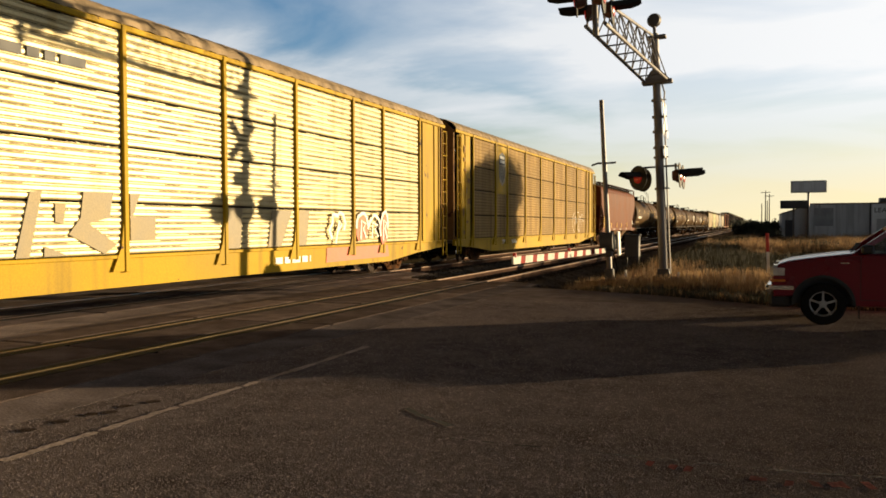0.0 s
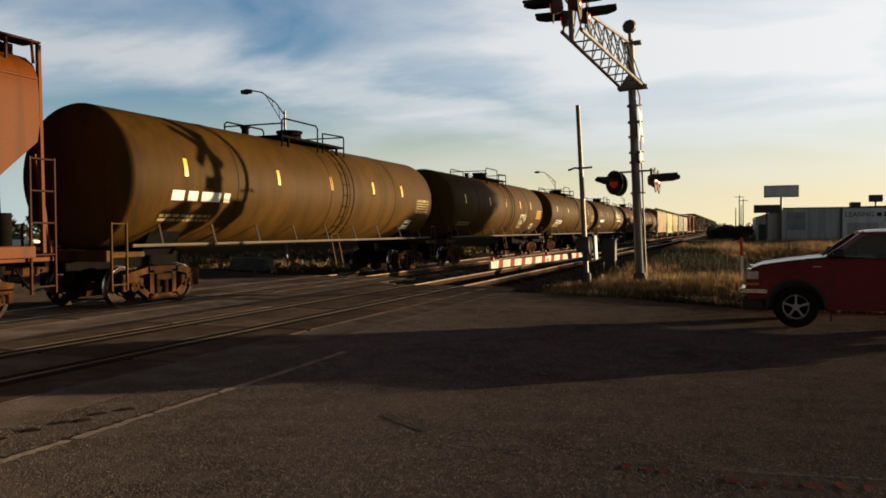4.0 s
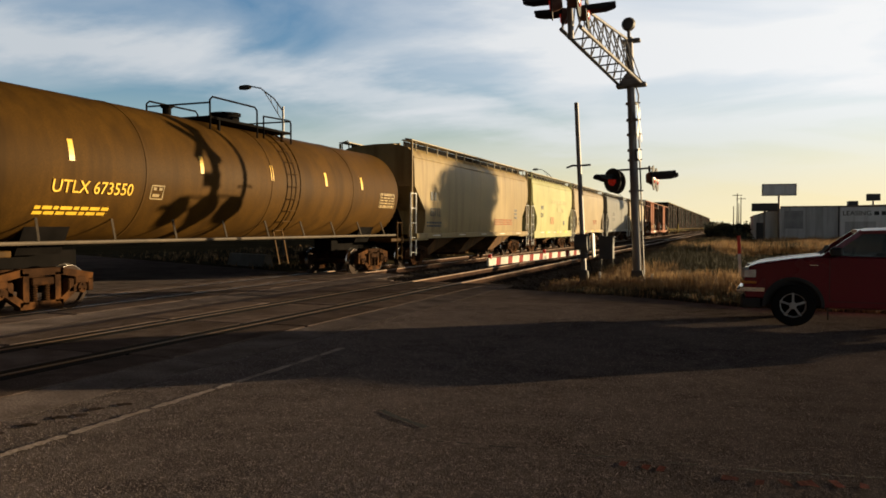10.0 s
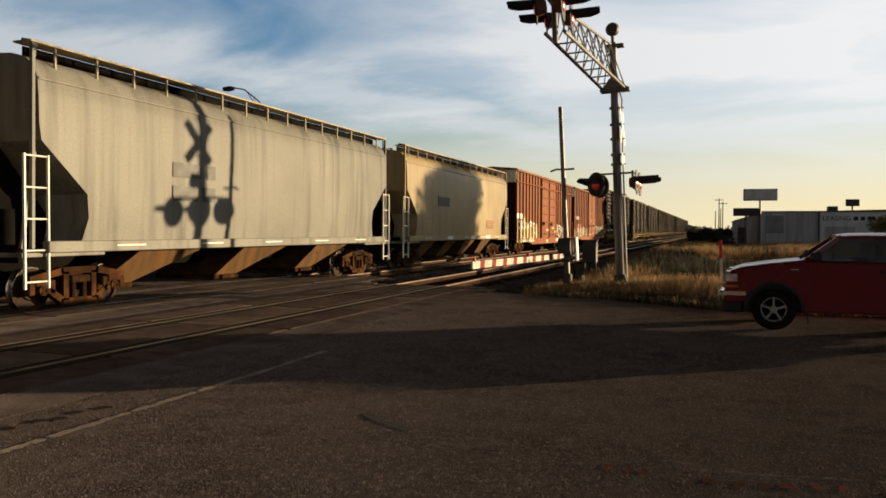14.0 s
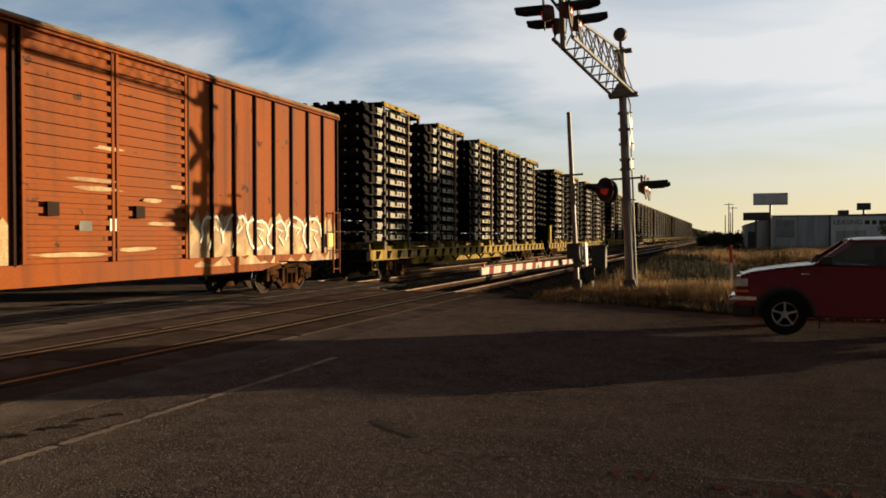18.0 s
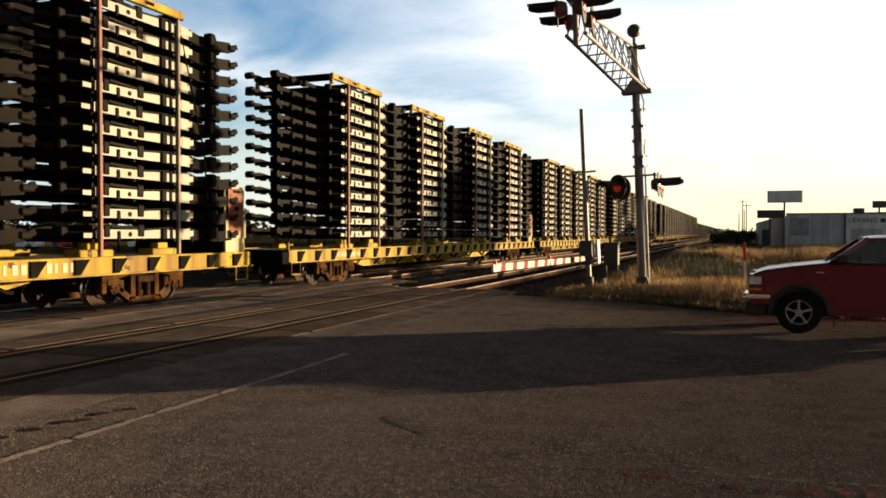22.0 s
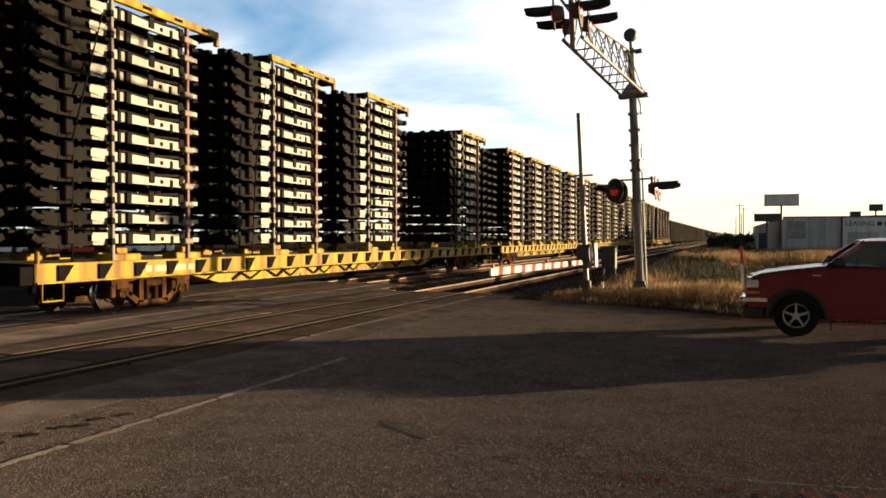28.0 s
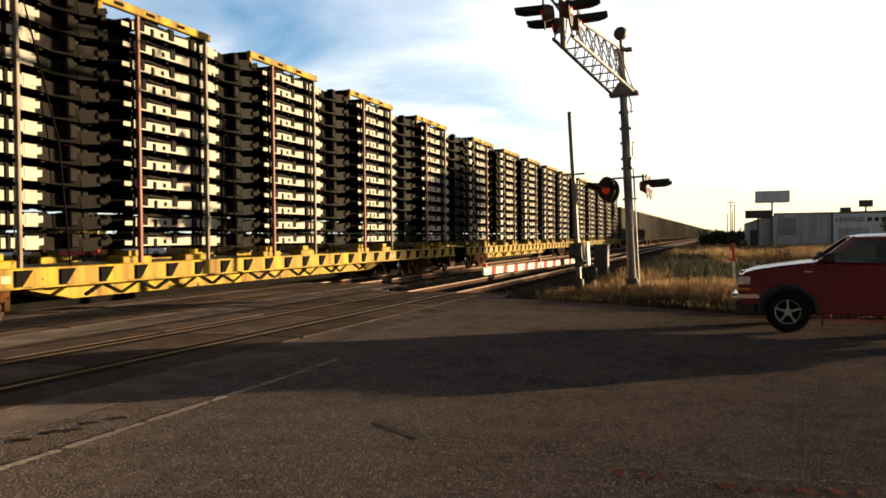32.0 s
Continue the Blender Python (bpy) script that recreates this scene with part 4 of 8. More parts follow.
# -- enclosed rack car for motor cars --
def rack_car(label, panel, posts, holes):
    """posts: where the side posts stand; holes: rows of dark perforations show on the panels."""
    car = thing("autorack_car", Matrix(), label, "rail car", "cars of the train")
    half, top = 13.62, 5.34
    Y = MAT["rack_yellow"]
    bays = sorted(posts)
    lines = [1.03, 2.01, 3.07, 4.05, 5.25]
    rnd = random.Random(len(label))
    for s in (1, -1):
        x = s * 1.56
        dots = Geo()
        for i, (a, b) in enumerate(zip(bays, bays[1:])):
            for za, zb in zip(lines, lines[1:]):
                # a pressed sheet with fine level ribs
                za, zb = za + 0.022, zb - 0.022
                m = 8
                h = (zb - za) / m
                prof = []
                for q in range(m):
                    prof += [(x, za + q * h), (x + s * 0.018, za + (q + 0.25) * h), (x + s * 0.018, za + (q + 0.66) * h), (x, za + (q + 0.9) * h)]
                prof += [(x, zb), (x - s * 0.015, zb), (x - s * 0.015, za)]
                vs = [(px, yy, pz) for yy in (a + 0.05, b - 0.05) for px, pz in prof]
                w = len(prof)
                g = Geo().add(vs, [(j, (j + 1) % w, w + (j + 1) % w, w + j) for j in range(w)])
                part("side_panel", g, panel, car, smooth=20)
                if holes and s > 0:
                    for q in range(m):
                        y = a + 0.12
                        zz = za + (q + 0.95) * h
                        while y < b - 0.15:
                            ln = rnd.uniform(0.25, 0.9)
                            if rnd.random() < 0.5:
                                dots.box(x + 0.001, x + 0.006, y, min(b - 0.1, y + ln), zz - 0.004, zz + 0.004)
                            y += ln + 0.05
        if dots.v:
            tagged(part("slot_pattern", dots, MAT["black"], car, "row of dark slots in the panels"), kind="stuff")
        for i, y in enumerate(bays):
            g = Geo().box(min(x, x + s * 0.085), max(x, x + s * 0.085), y - 0.055, y + 0.055, 0.70, top, 0.012)
            # the foot of the post leans where it meets the sill
            g.prism([(y - 0.05, 1.75), (y + 0.05, 1.75), (y + 0.02, 0.72), (y - 0.34, 0.72), (y - 0.12, 1.2)], "x", min(x, x + s * 0.06), max(x, x + s * 0.06))
            part("side_post", g, Y, car)
        sill = Geo().prism([(-half, 1.02), (half, 1.02), (half, 0.78), (half - 2.6, 0.62), (half - 4.6, 0.42), (-half + 4.6, 0.42), (-half + 2.6, 0.62), (-half, 0.78)], "x", min(x, x - s * 0.10), max(x, x - s * 0.10))
        part("side_sill", sill, Y, car, "deep yellow side sill")
        lip = Geo().box(min(x, x + s * 0.05), max(x, x + s * 0.05), -half, half, 0.96, 1.03, 0.01)
        lip.box(min(x, x + s * 0.06), max(x, x + s * 0.06), -half, half, top - 0.09, top + 0.02, 0.012)
        part("side_rail", lip, Y, car)
        # black sheet added behind the panels to keep the gaps between tiers dark
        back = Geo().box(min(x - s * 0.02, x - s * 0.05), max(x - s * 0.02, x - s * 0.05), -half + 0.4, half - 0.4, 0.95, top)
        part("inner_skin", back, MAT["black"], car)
        for e in (-1, 1):
            inner = bays[0] - 0.30 if e < 0 else bays[-1] + 0.30
            g = Geo().box(min(x, x + s * 0.03), max(x, x + s * 0.03), min(inner, e * (half - 0.48)), max(inner, e * (half - 0.48)), 1.02, top - 0.1, 0.01)
            # thin black strip stands in for the shade of the door recess
            part("door_recess", Geo().box(min(x - s * 0.01, x - s * 0.03), max(x - s * 0.01, x - s * 0.03), min(bays[0 if e < 0 else -1], inner), max(bays[0 if e < 0 else -1], inner), 1.02, top - 0.1), MAT["black"], car, "black strip standing for a shaded recess beside the end sheet")
            part("door_pocket", g, Y, car, "yellow corner sheet at the end door")
            for q in (0.62, 1.05):
                part("sheet_stiffener", Geo().box(min(x, x + s * 0.07), max(x, x + s * 0.07), e * (half - q) - 0.03, e * (half - q) + 0.03, 1.02, top - 0.1, 0.01), Y, car)
            ladder(car, x + s * 0.10, e * (half - 0.20), 0.45, top - 0.2, Y, 0.36)
    prof = [(1.60 * math.cos(a), top + 0.02 + 0.56 * math.sin(a)) for a in [math.pi * k / 14 for k in range(15)]]
    roof = Geo()
    m = 60
    vs = []
    for i in range(m * 2 + 1):
        y = -half + 0.1 + i * (2 * half - 0.2) / (m * 2)
        d = 0.025 if i % 2 else 0.0
        vs += [(px, y, pz + d) for px, pz in prof]
    w = len(prof)
    roof.add(vs, [(i * w + j, i * w + j + 1, (i + 1) * w + j + 1, (i + 1) * w + j) for i in range(m * 2) for j in range(w - 1)])
    part("roof", roof, MAT["rack_roof"], car, "ribbed weathered roof", smooth=20)
    for e in (-1, 1):
        y0, y1 = sorted((e * (half - 0.12), e * (half - 0.02)))
        for s in (-1, 1):
            g = Geo().prism([(s * 0.02, 1.0), (s * 1.5, 1.0), (s * 1.5, top), (s * 1.1, top + 0.38), (s * 0.02, top + 0.52)], "y", y0, y1)
            for k in range(4):
                g.box(min(s * 0.05, s * 1.45), max(s * 0.05, s * 1.45), y0 - 0.03, y1 + 0.03, 1.5 + k, 1.56 + k)
            part("end_door", g, MAT["rack_door"], car, "rusty brown end door")
    part("floor", Geo().box(-1.45, 1.45, -half, half, 0.86, 0.98), MAT["deck"], car)
    part("centre_sill", Geo().box(-0.35, 0.35, -half, half, 0.50, 0.86), MAT["black"], car)
    z = Geo()
    for i in range(16):
        y = -7.5 + i
        z.beam((1.2, y, 0.84 if i % 2 else 0.48), (1.2, y + 1, 0.48 if i % 2 else 0.84), 0.05, 0.05)
    part("brake_rigging", z, MAT["black"], car)
    bogies(car, 10.1)
    couplers(car, 14.15)
    return car


# -- covered hopper --
def hopper_car(label, body, half=8.65, bins=3, name="hopper_car", inset=0.4, trim=None):
    car = thing(name, Matrix(), label, "rail car", "cars of the train")
    top = 4.56
    levels = [(1.28, half - inset - 1.0, 1.50), (1.75, half - inset - 1.15, 1.54), (2.2, half - inset - 1.1, 1.56), (3.1, half - inset - 0.05, 1.575), (3.4, half - inset, 1.58), (3.9, half - inset, 1.57), (4.22, half - inset, 1.54), (4.42, half - inset, 1.45), (top, half - inset, 1.28), (4.66, half - inset, 0.95), (4.72, half - inset, 0.0)]
    # curved side sheets, split in bays by faint seams
    ring = []
    for z, y, x in levels:
        ring.append((z, y, x))
    g = Geo()
    n = 12
    vs = []
    for z, y, x in ring:
        row = [(x, -y + 2 * y * i / n, z) for i in range(n + 1)] + [(-x, y - 2 * y * i / n, z) for i in range(n + 1)]
        vs += row
    w = 2 * (n + 1)
    fs = [(k * w + i, k * w + (i + 1) % w, (k + 1) * w + (i + 1) % w, (k + 1) * w + i) for k in range(len(ring) - 1) for i in range(w)]
    fs.append(tuple(range(w)))
    g.add(vs, fs)
    part("body", g, body, car, smooth=28)
    for s in (1, -1):
        sill = Geo().box(min(s * 1.46, s * 1.62), max(s * 1.46, s * 1.62), -half + 0.55, half - 0.55, 0.90 if bins == 2 else 1.12, 1.33, 0.015)
        part("side_sill", sill, body, car)
        eave = Geo().box(min(s * 1.50, s * 1.565), max(s * 1.50, s * 1.565), -half + inset, half - inset, 4.16, 4.21, 0.015)
        part("roof_rail", eave, body, car)
        walk_ = Geo().box(min(s * 1.10, s * 1.52), max(s * 1.10, s * 1.52), -half + 0.3, half - 0.3, 4.80, 4.835)
        for i in range(15):
            y = -half + 0.9 + i * (2 * half - 1.8) / 14
            walk_.box(min(s * 1.40, s * 1.44), max(s * 1.40, s * 1.44), y - 0.018, y + 0.018, 4.36, 4.80)
        # black sheet added to fill the dark space behind the walk's posts
        part("toe_board", Geo().box(min(s * 1.08, s * 1.10), max(s * 1.08, s * 1.10), -half + 0.5, half - 0.5, 4.40, 4.79), MAT["black"], car, "black sheet added under the roof walk")
        part("running_board", walk_, trim or MAT["board"], car, "narrow running board along the roof")
        for e in (-1, 1):
            # end ladders and corner posts stand clear of the sloping end
            ladder(car, s * 1.55, e * (half - 0.35), 0.50, 2.85, trim or MAT["white"], 0.50)
            c = Geo().beam((s * 1.50, e * (half - inset + 0.10), 1.2), (s * 1.50, e * (half - inset + 0.06), 4.78), 0.07, 0.06)
            c.beam((s * 1.45, e * (half - 0.12), 1.2), (s * 1.45, e * (half - inset), 2.9), 0.06, 0.05)
            c.tube([(s * 1.45, e * (half - inset), 4.45), (s * 1.47, e * (half - 0.45), 4.84), (s * 1.2, e * (half - 0.40), 4.88)], 0.025, 6)
            part("corner_post", c, body, car)
            # black sheet stands for the shaded hollow under the sloping end
            gs = Geo().prism([(e * (half - inset), 3.1), (e * (half - inset - 1.15), 1.75), (e * (half - inset - 1.0), 1.30), (e * (half - inset - 0.1), 1.30), (e * (half - inset + 0.05), 1.75)], "x", s * 0.55 - 0.02, s * 0.55 + 0.02)
            part("end_web", gs, MAT["black"], car, "black sheet standing for the open shaded end")
    hatch = Geo().box(-0.38, 0.38, -half + 1.2, half - 1.2, 4.70, 4.82, 0.03)
    for i in range(9):
        y = -half + 1.7 + i * (2 * half - 3.4) / 8
        hatch.box(-0.42, 0.42, y - 0.05, y + 0.05, 4.72, 4.87, 0.01)
    part("hatch_cover", hatch, body, car)
    low = 2 * (half - 2.15)
    for b in range(bins):
        c = -low / 2 + low / bins * (b + 0.5)
        t, q = low / bins / 2 - 0.10, 0.42
        foot, wide = (0.62, 0.75) if bins == 2 else (0.42, 1.05)
        gg = Geo()
        gg.add([(-1.30, c - 0.3 * t, 1.27), (1.30, c - 0.3 * t, 1.27), (1.30, c + t, 1.27), (-1.30, c + t, 1.27), (-0.7, c - t, foot), (wide, c - t, foot), (wide, c - t + 0.9, foot), (-0.7, c - t + 0.9, foot)],
               [(3, 2, 1, 0), (4, 5, 6, 7), (0, 1, 5, 4), (1, 2, 6, 5), (2, 3, 7, 6), (3, 0, 4, 7)])
        bn = part("discharge_bin", gg, MAT["bin_rust"], car, "rusty brown discharge bin")
        out = Geo().box(-0.7, wide + 0.06, c - t - 0.06, c - t + 0.94, foot - 0.10, foot + 0.01, 0.02).cyl((wide - 0.1, c - t + 0.2, foot - 0.05), (wide + 0.12, c - t + 0.2, foot - 0.05), 0.05, 8)
        part("outlet_gate", out, MAT["bogie"], bn, "rusty outlet gate")
    part("centre_sill", Geo().box(-0.3, 0.3, -half + 0.1, half - 0.1, 0.72, 1.05, 0.02), MAT["black"], car)
    for e in (-1, 1):
        y0, y1 = sorted((e * (half - 2.0), e * (half - 0.05)))
        part("end_platform", Geo().box(-1.5, 1.5, y0, y1, 1.05, 1.13, 0.01), body, car)
        b = Geo().beam((0, e * (half - 0.9), 1.1), (0, e * (half - 0.9), 3.0), 0.5, 0.06)
        b.box(-1.4, 1.4, min(e * (half - 0.1), e * (half - 0.2)), max(e * (half - 0.1), e * (half - 0.2)), 0.95, 1.15, 0.01)
        part("end_brace", b, MAT["black"], car)
        bw = Geo().cyl((0.7, e * (half - 0.45), 1.1), (0.7, e * (half - 0.45), 1.9), 0.16, 12)
        part("brake_cylinder", bw, MAT["black"], car)
    rf = Geo()
    for i in range(5):
        y = -half + 2.6 + i * (2 * half - 5.2) / 4
        rf.box(1.622, 1.627, y - 0.4, y + 0.4, 1.22, 1.25)
    tagged(part("sill_stripe", rf, MAT["letter"], car, "small pale marks on the sill"), kind="stuff")
    bogies(car, half - 1.75)
    couplers(car, half + 0.62)
    return car


# -- tank car --
def tank_car(label, half=8.55):
    car = thing("tank_car", Matrix(), label, "rail car", "cars of the train")
    R, zc = 1.52, 2.71
    h = half - 0.35
    dome = [(0.34 * (1 - math.cos(a)), math.sin(a)) for a in [math.pi / 2 * k / 8 for k in range(9)]]
    prof = [(-h + d, max(0.02, r * R)) for d, r in dome] + [(h - d, max(0.02, r * R)) for d, r in dome[::-1]]
    part("tank", Geo().lathe(prof, (0, 0, zc), "y", 48), MAT["tank"], car, smooth=50)
    for y in (-0.55 * h, 0.0, 0.55 * h):
        part("seam_band", Geo().lathe([(y - 0.03, R + 0.001), (y - 0.03, R + 0.010), (y + 0.03, R + 0.010), (y + 0.03, R + 0.001)], (0, 0, zc), "y", 48), MAT["tank"], car)
    # platform, railing and valves on top
    pl = Geo().box(-0.95, 0.95, -1.8, 1.8, zc + R - 0.05, zc + R + 0.01)
    for s in (-1, 1):
        pl.beam((s * 0.9, -1.4, zc + R - 0.40), (s * 0.9, -1.4, zc + R), 0.06, 0.06).beam((s * 0.9, 1.4, zc + R - 0.40), (s * 0.9, 1.4, zc + R), 0.06, 0.06)
    part("platform", pl, MAT["black"], car, "grated top platform")
    rl = Geo()
    zt = zc + R + 0.47
    for s in (-1, 1):
        rl.tube([(s * 0.95, -1.8, zc + R - 0.32), (s * 0.95, -1.8, zt - 0.08), (s * 0.95, -1.70, zt), (s * 0.95, 0.05, zt), (s * 0.95, 0.15, zt - 0.08), (s * 0.95, 0.15, zc + R - 0.32)], 0.024, 7)
        rl.tube([(s * 0.95, 0.45, zc + R - 0.3), (s * 0.95, 0.45, zt - 0.18), (s * 0.95, 1.7, zt - 0.14), (s * 0.95, 1.8, zt - 0.2), (s * 0.95, 1.8, zc + R - 0.32)], 0.024, 7)
    for y in (-1.8, 1.8):
        rl.tube([(-0.95, y, zt - 0.15), (0.95, y, zt - 0.15)], 0.022, 7)
    part("railing", rl, MAT["black"], car, "black tubular safety railing")
    part("manway", Geo().cyl((0, 0.1, zc + R - 0.05), (0, 0.1, zc + R + 0.30), 0.36, 18).cyl((0, 0.1, zc + R + 0.30), (0, 0.1, zc + R + 0.36), 0.40, 18), MAT["black"], car, "dark manway and valve housing")
    part("valve", Geo().cyl((0.1, -2.3, zc + R - 0.05), (0.1, -2.3, zc + R + 0.16), 0.10, 10).cyl((0.1, -2.3, zc + R + 0.16), (0.1, -2.3, zc + R + 0.2), 0.14, 10), MAT["black"], car)
    # ladder bent round the side
    g = Geo()
    for a in (-0.22, 0.22):
        pts = [(math.cos(w) * (R + 0.10), 1.0 + a, zc + math.sin(w) * (R + 0.10)) for w in [radians(-52 + 8 * k) for k in range(15)]]
        g.tube(pts, 0.022, 6)
    for k in range(9):
        w = radians(-50 + 12 * k)
        g.cyl((math.cos(w) * (R + 0.10), 0.78, zc + math.sin(w) * (R + 0.10)), (math.cos(w) * (R + 0.10), 1.22, zc + math.sin(w) * (R + 0.10)), 0.014, 6)
    g.beam((1.2, 0.78, 0.55), (1.0, 0.78, 1.5), 0.05, 0.03).beam((1.2, 1.22, 0.55), (1.0, 1.22, 1.5), 0.05, 0.03)
    part("ladder", g, MAT["tank"], car)
    for s in (-1, 1):
        rail = Geo().tube([(s * 1.40, -h + 0.3, 1.28), (s * 1.40, h - 0.3, 1.28)], 0.035, 6)
        for i in range(9):
            y = -h + 1.2 + i * (2 * h - 2.4) / 8
            rail.beam((s * 1.40, y, 1.28), (s * 1.16, y + 0.15, 1.72), 0.04, 0.03)
        part("side_rail", rail, MAT["deck"], car, "long grab rail below the tank")
        for i, y in enumerate((-0.78 * h, -0.34 * h, 0.0, 0.34 * h, 0.62 * h)):
            rf = Geo()
            w0, w1 = radians(2), radians(17)
            for k in range(4):
                a0, a1 = w0 + (w1 - w0) * k / 4, w0 + (w1 - w0) * (k + 1) / 4
                q = R + 0.006
                rf.add([(s * math.cos(a0) * q, y - 0.06, zc + math.sin(a0) * q), (s * math.cos(a0) * q, y + 0.06, zc + math.sin(a0) * q), (s * math.cos(a1) * q, y + 0.06, zc + math.sin(a1) * q), (s * math.cos(a1) * q, y - 0.06, zc + math.sin(a1) * q)], [(0, 1, 2, 3)])
            part("reflector", rf, MAT["reflector"], car, "yellow reflective strip")
    for e in (-1, 1):
        y = e * (half - 2.1)
        sd = Geo().prism([(-1.30, 2.2), (-1.42, 2.6), (1.42, 2.6), (1.30, 2.2), (0.75, 1.05), (-0.75, 1.05)], "y", y - 0.5, y + 0.5)
        # saddle is black, not tank paint, to stand for shade under the tank
        part("saddle", sd, MAT["black"], car)
        y0, y1 = sorted((e * (half - 3.4), e * half))
        part("stub_sill", Geo().box(-0.32, 0.32, y0, y1, 0.78, 1.12, 0.02), MAT["black"], car)
        y0, y1 = sorted((e * (half - 0.12), e * (half - 1.0)))
        part("end_sill", Geo().box(-1.40, 1.40, y0, y1, 1.05, 1.16, 0.01).box(-1.42, 1.42, e * half - 0.05, e * half + 0.05, 0.98, 1.20, 0.01), MAT["tank"], car)
        for s in (-1, 1):
            ladder(car, s * 1.40, e * (half - 0.30), 0.40, 1.75, MAT["tank"], 0.40)
    bogies(car, half - 1.85)
    couplers(car, half + 0.62)
    return car


# -- boxcar --
def box_car(label, half=9.6, doors="plain", body=None, rib=None):
    car = thing("boxcar", Matrix(), label, "rail car", "cars of the train")
    body, rib = body or MAT["box_red"], rib or MAT["box_rib"]
    z0, top = 1.02, 5.22
    part("body", Geo().box(-1.45, 1.45, -half, half, z0, top, 0.02), body, car)
    part("roof", Geo().prism([(-1.56, top), (1.56, top), (1.50, top + 0.09), (0, top + 0.22), (-1.50, top + 0.09)], "y", -half - 0.02, half + 0.02), MAT["rack_roof"], car, "weathered metal roof")
    d0, d1 = (-2.5, 2.7) if doors == "plain" else (-2.0, 2.3)
    for s in (1, -1):
        n = 0
        y = -half + 0.06
        ys = list(np.linspace(-half + 0.06, d0 - 0.08, 9)) + list(np.linspace(d1 + 0.08, half - 0.06, 9))
        for y in ys:
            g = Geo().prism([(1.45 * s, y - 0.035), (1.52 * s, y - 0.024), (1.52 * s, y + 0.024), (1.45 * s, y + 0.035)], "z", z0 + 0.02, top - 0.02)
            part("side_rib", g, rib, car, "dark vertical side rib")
        rail = Geo().box(min(s * 1.44, s * 1.57), max(s * 1.44, s * 1.57), -half, half, top - 0.72 if doors == "plain" else top - 0.10, top - 0.66 if doors == "plain" else top - 0.02, 0.01)
        rail.box(min(s * 1.44, s * 1.57), max(s * 1.44, s * 1.57), -half, half, top - 0.07, top + 0.02, 0.01)
        part("top_rail", rail, body, car)
        sill = Geo().prism([(-half, z0 + 0.04), (half, z0 + 0.04), (half, z0 - 0.14), (half - 3.2, z0 - 0.16), (half - 4.2, z0 - 0.34), (-half + 4.2, z0 - 0.34), (-half + 3.2, z0 - 0.16), (-half, z0 - 0.14)], "x", min(s * 1.40, s * 1.52), max(s * 1.40, s * 1.52))
        part("side_sill", sill, body, car)
        for a, b in ((d0, (d0 + d1) / 2), ((d0 + d1) / 2, d1)):
            # a door of pressed sheet: level ribs drawn out along its width
            m = 20 if doors != "plain" else 7
            h, r = (top - z0 - 0.22) / m, 0.55 if doors != "plain" else 0.12
            prof = [(s * 1.44, z0 + 0.05)]
            for k in range(m):
                z = z0 + 0.06 + k * h
                prof += [(s * 1.505, z), (s * 1.505, z + h * (0.96 - r)), (s * 1.56, z + h * (1.0 - r)), (s * 1.56, z + h * 0.96)]
            prof += [(s * 1.505, top - 0.14), (s * 1.44, top - 0.12)]
            g = Geo().prism(prof, "y", a + 0.02, b - 0.02)
            for q in (a + 0.02, b - 0.10):
                g.box(min(s * 1.45, s * 1.575), max(s * 1.45, s * 1.575), q, q + 0.08, z0 + 0.05, top - 0.12, 0.008)
            dr = part("sliding_door", g, body, car, "ribbed sliding door")
            h = Geo()
            h.box(min(s * 1.55, s * 1.62), max(s * 1.55, s * 1.62), a + 0.5, a + 0.75, z0 + 0.9, z0 + 1.15)
            part("lock_box", h, rib, dr)
        for e in (-1, 1):
            ladder(car, s * 1.60, e * (half - 0.32), 0.45, 2.3, body, 0.40)
    for e in (-1, 1):
        y0, y1 = sorted((e * half, e * (half + 0.05)))
        g = Geo()
        for k in range(9):
            zz = z0 + 0.2 + k * 0.38
            g.box(-1.35, 1.35, y0, y1, zz, zz + 0.17, 0.03)
        # ends take the dark rib colour to keep their shaded faces dark
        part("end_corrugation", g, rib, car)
        part("end_sheet", Geo().box(-1.44, 1.44, y0 + (0 if e > 0 else 0.045), y1 - (0.045 if e > 0 else 0), z0 + 0.05, top - 0.78), rib, car, "end sheet darkened as in shade")
        part("end_cap", Geo().box(-1.47, 1.47, y0 - 0.0, y1 + 0.005, top - 0.75, top - 0.02, 0.01), MAT["white"], car, "white-painted upper end")
        y0, y1 = sorted((e * (half - 0.1), e * (half + 0.25)))
        part("crossover", Geo().box(-1.3, 1.3, y0, y1, 1.0, 1.05), MAT["black"], car)
        bw = Geo().lathe([(e * half + e * 0.10, 0.25), (e * half + e * 0.13, 0.28), (e * half + e * 0.16, 0.25)], (0.6, 0, 3.0), "y", 14)
        part("hand_brake", bw, MAT["black"], car)
    part("centre_sill", Geo().box(-0.35, 0.35, -half, half, 0.55, 1.0), MAT["black"], car)
    bogies(car, half - 2.2)
    couplers(car, half + 0.55)
    return car


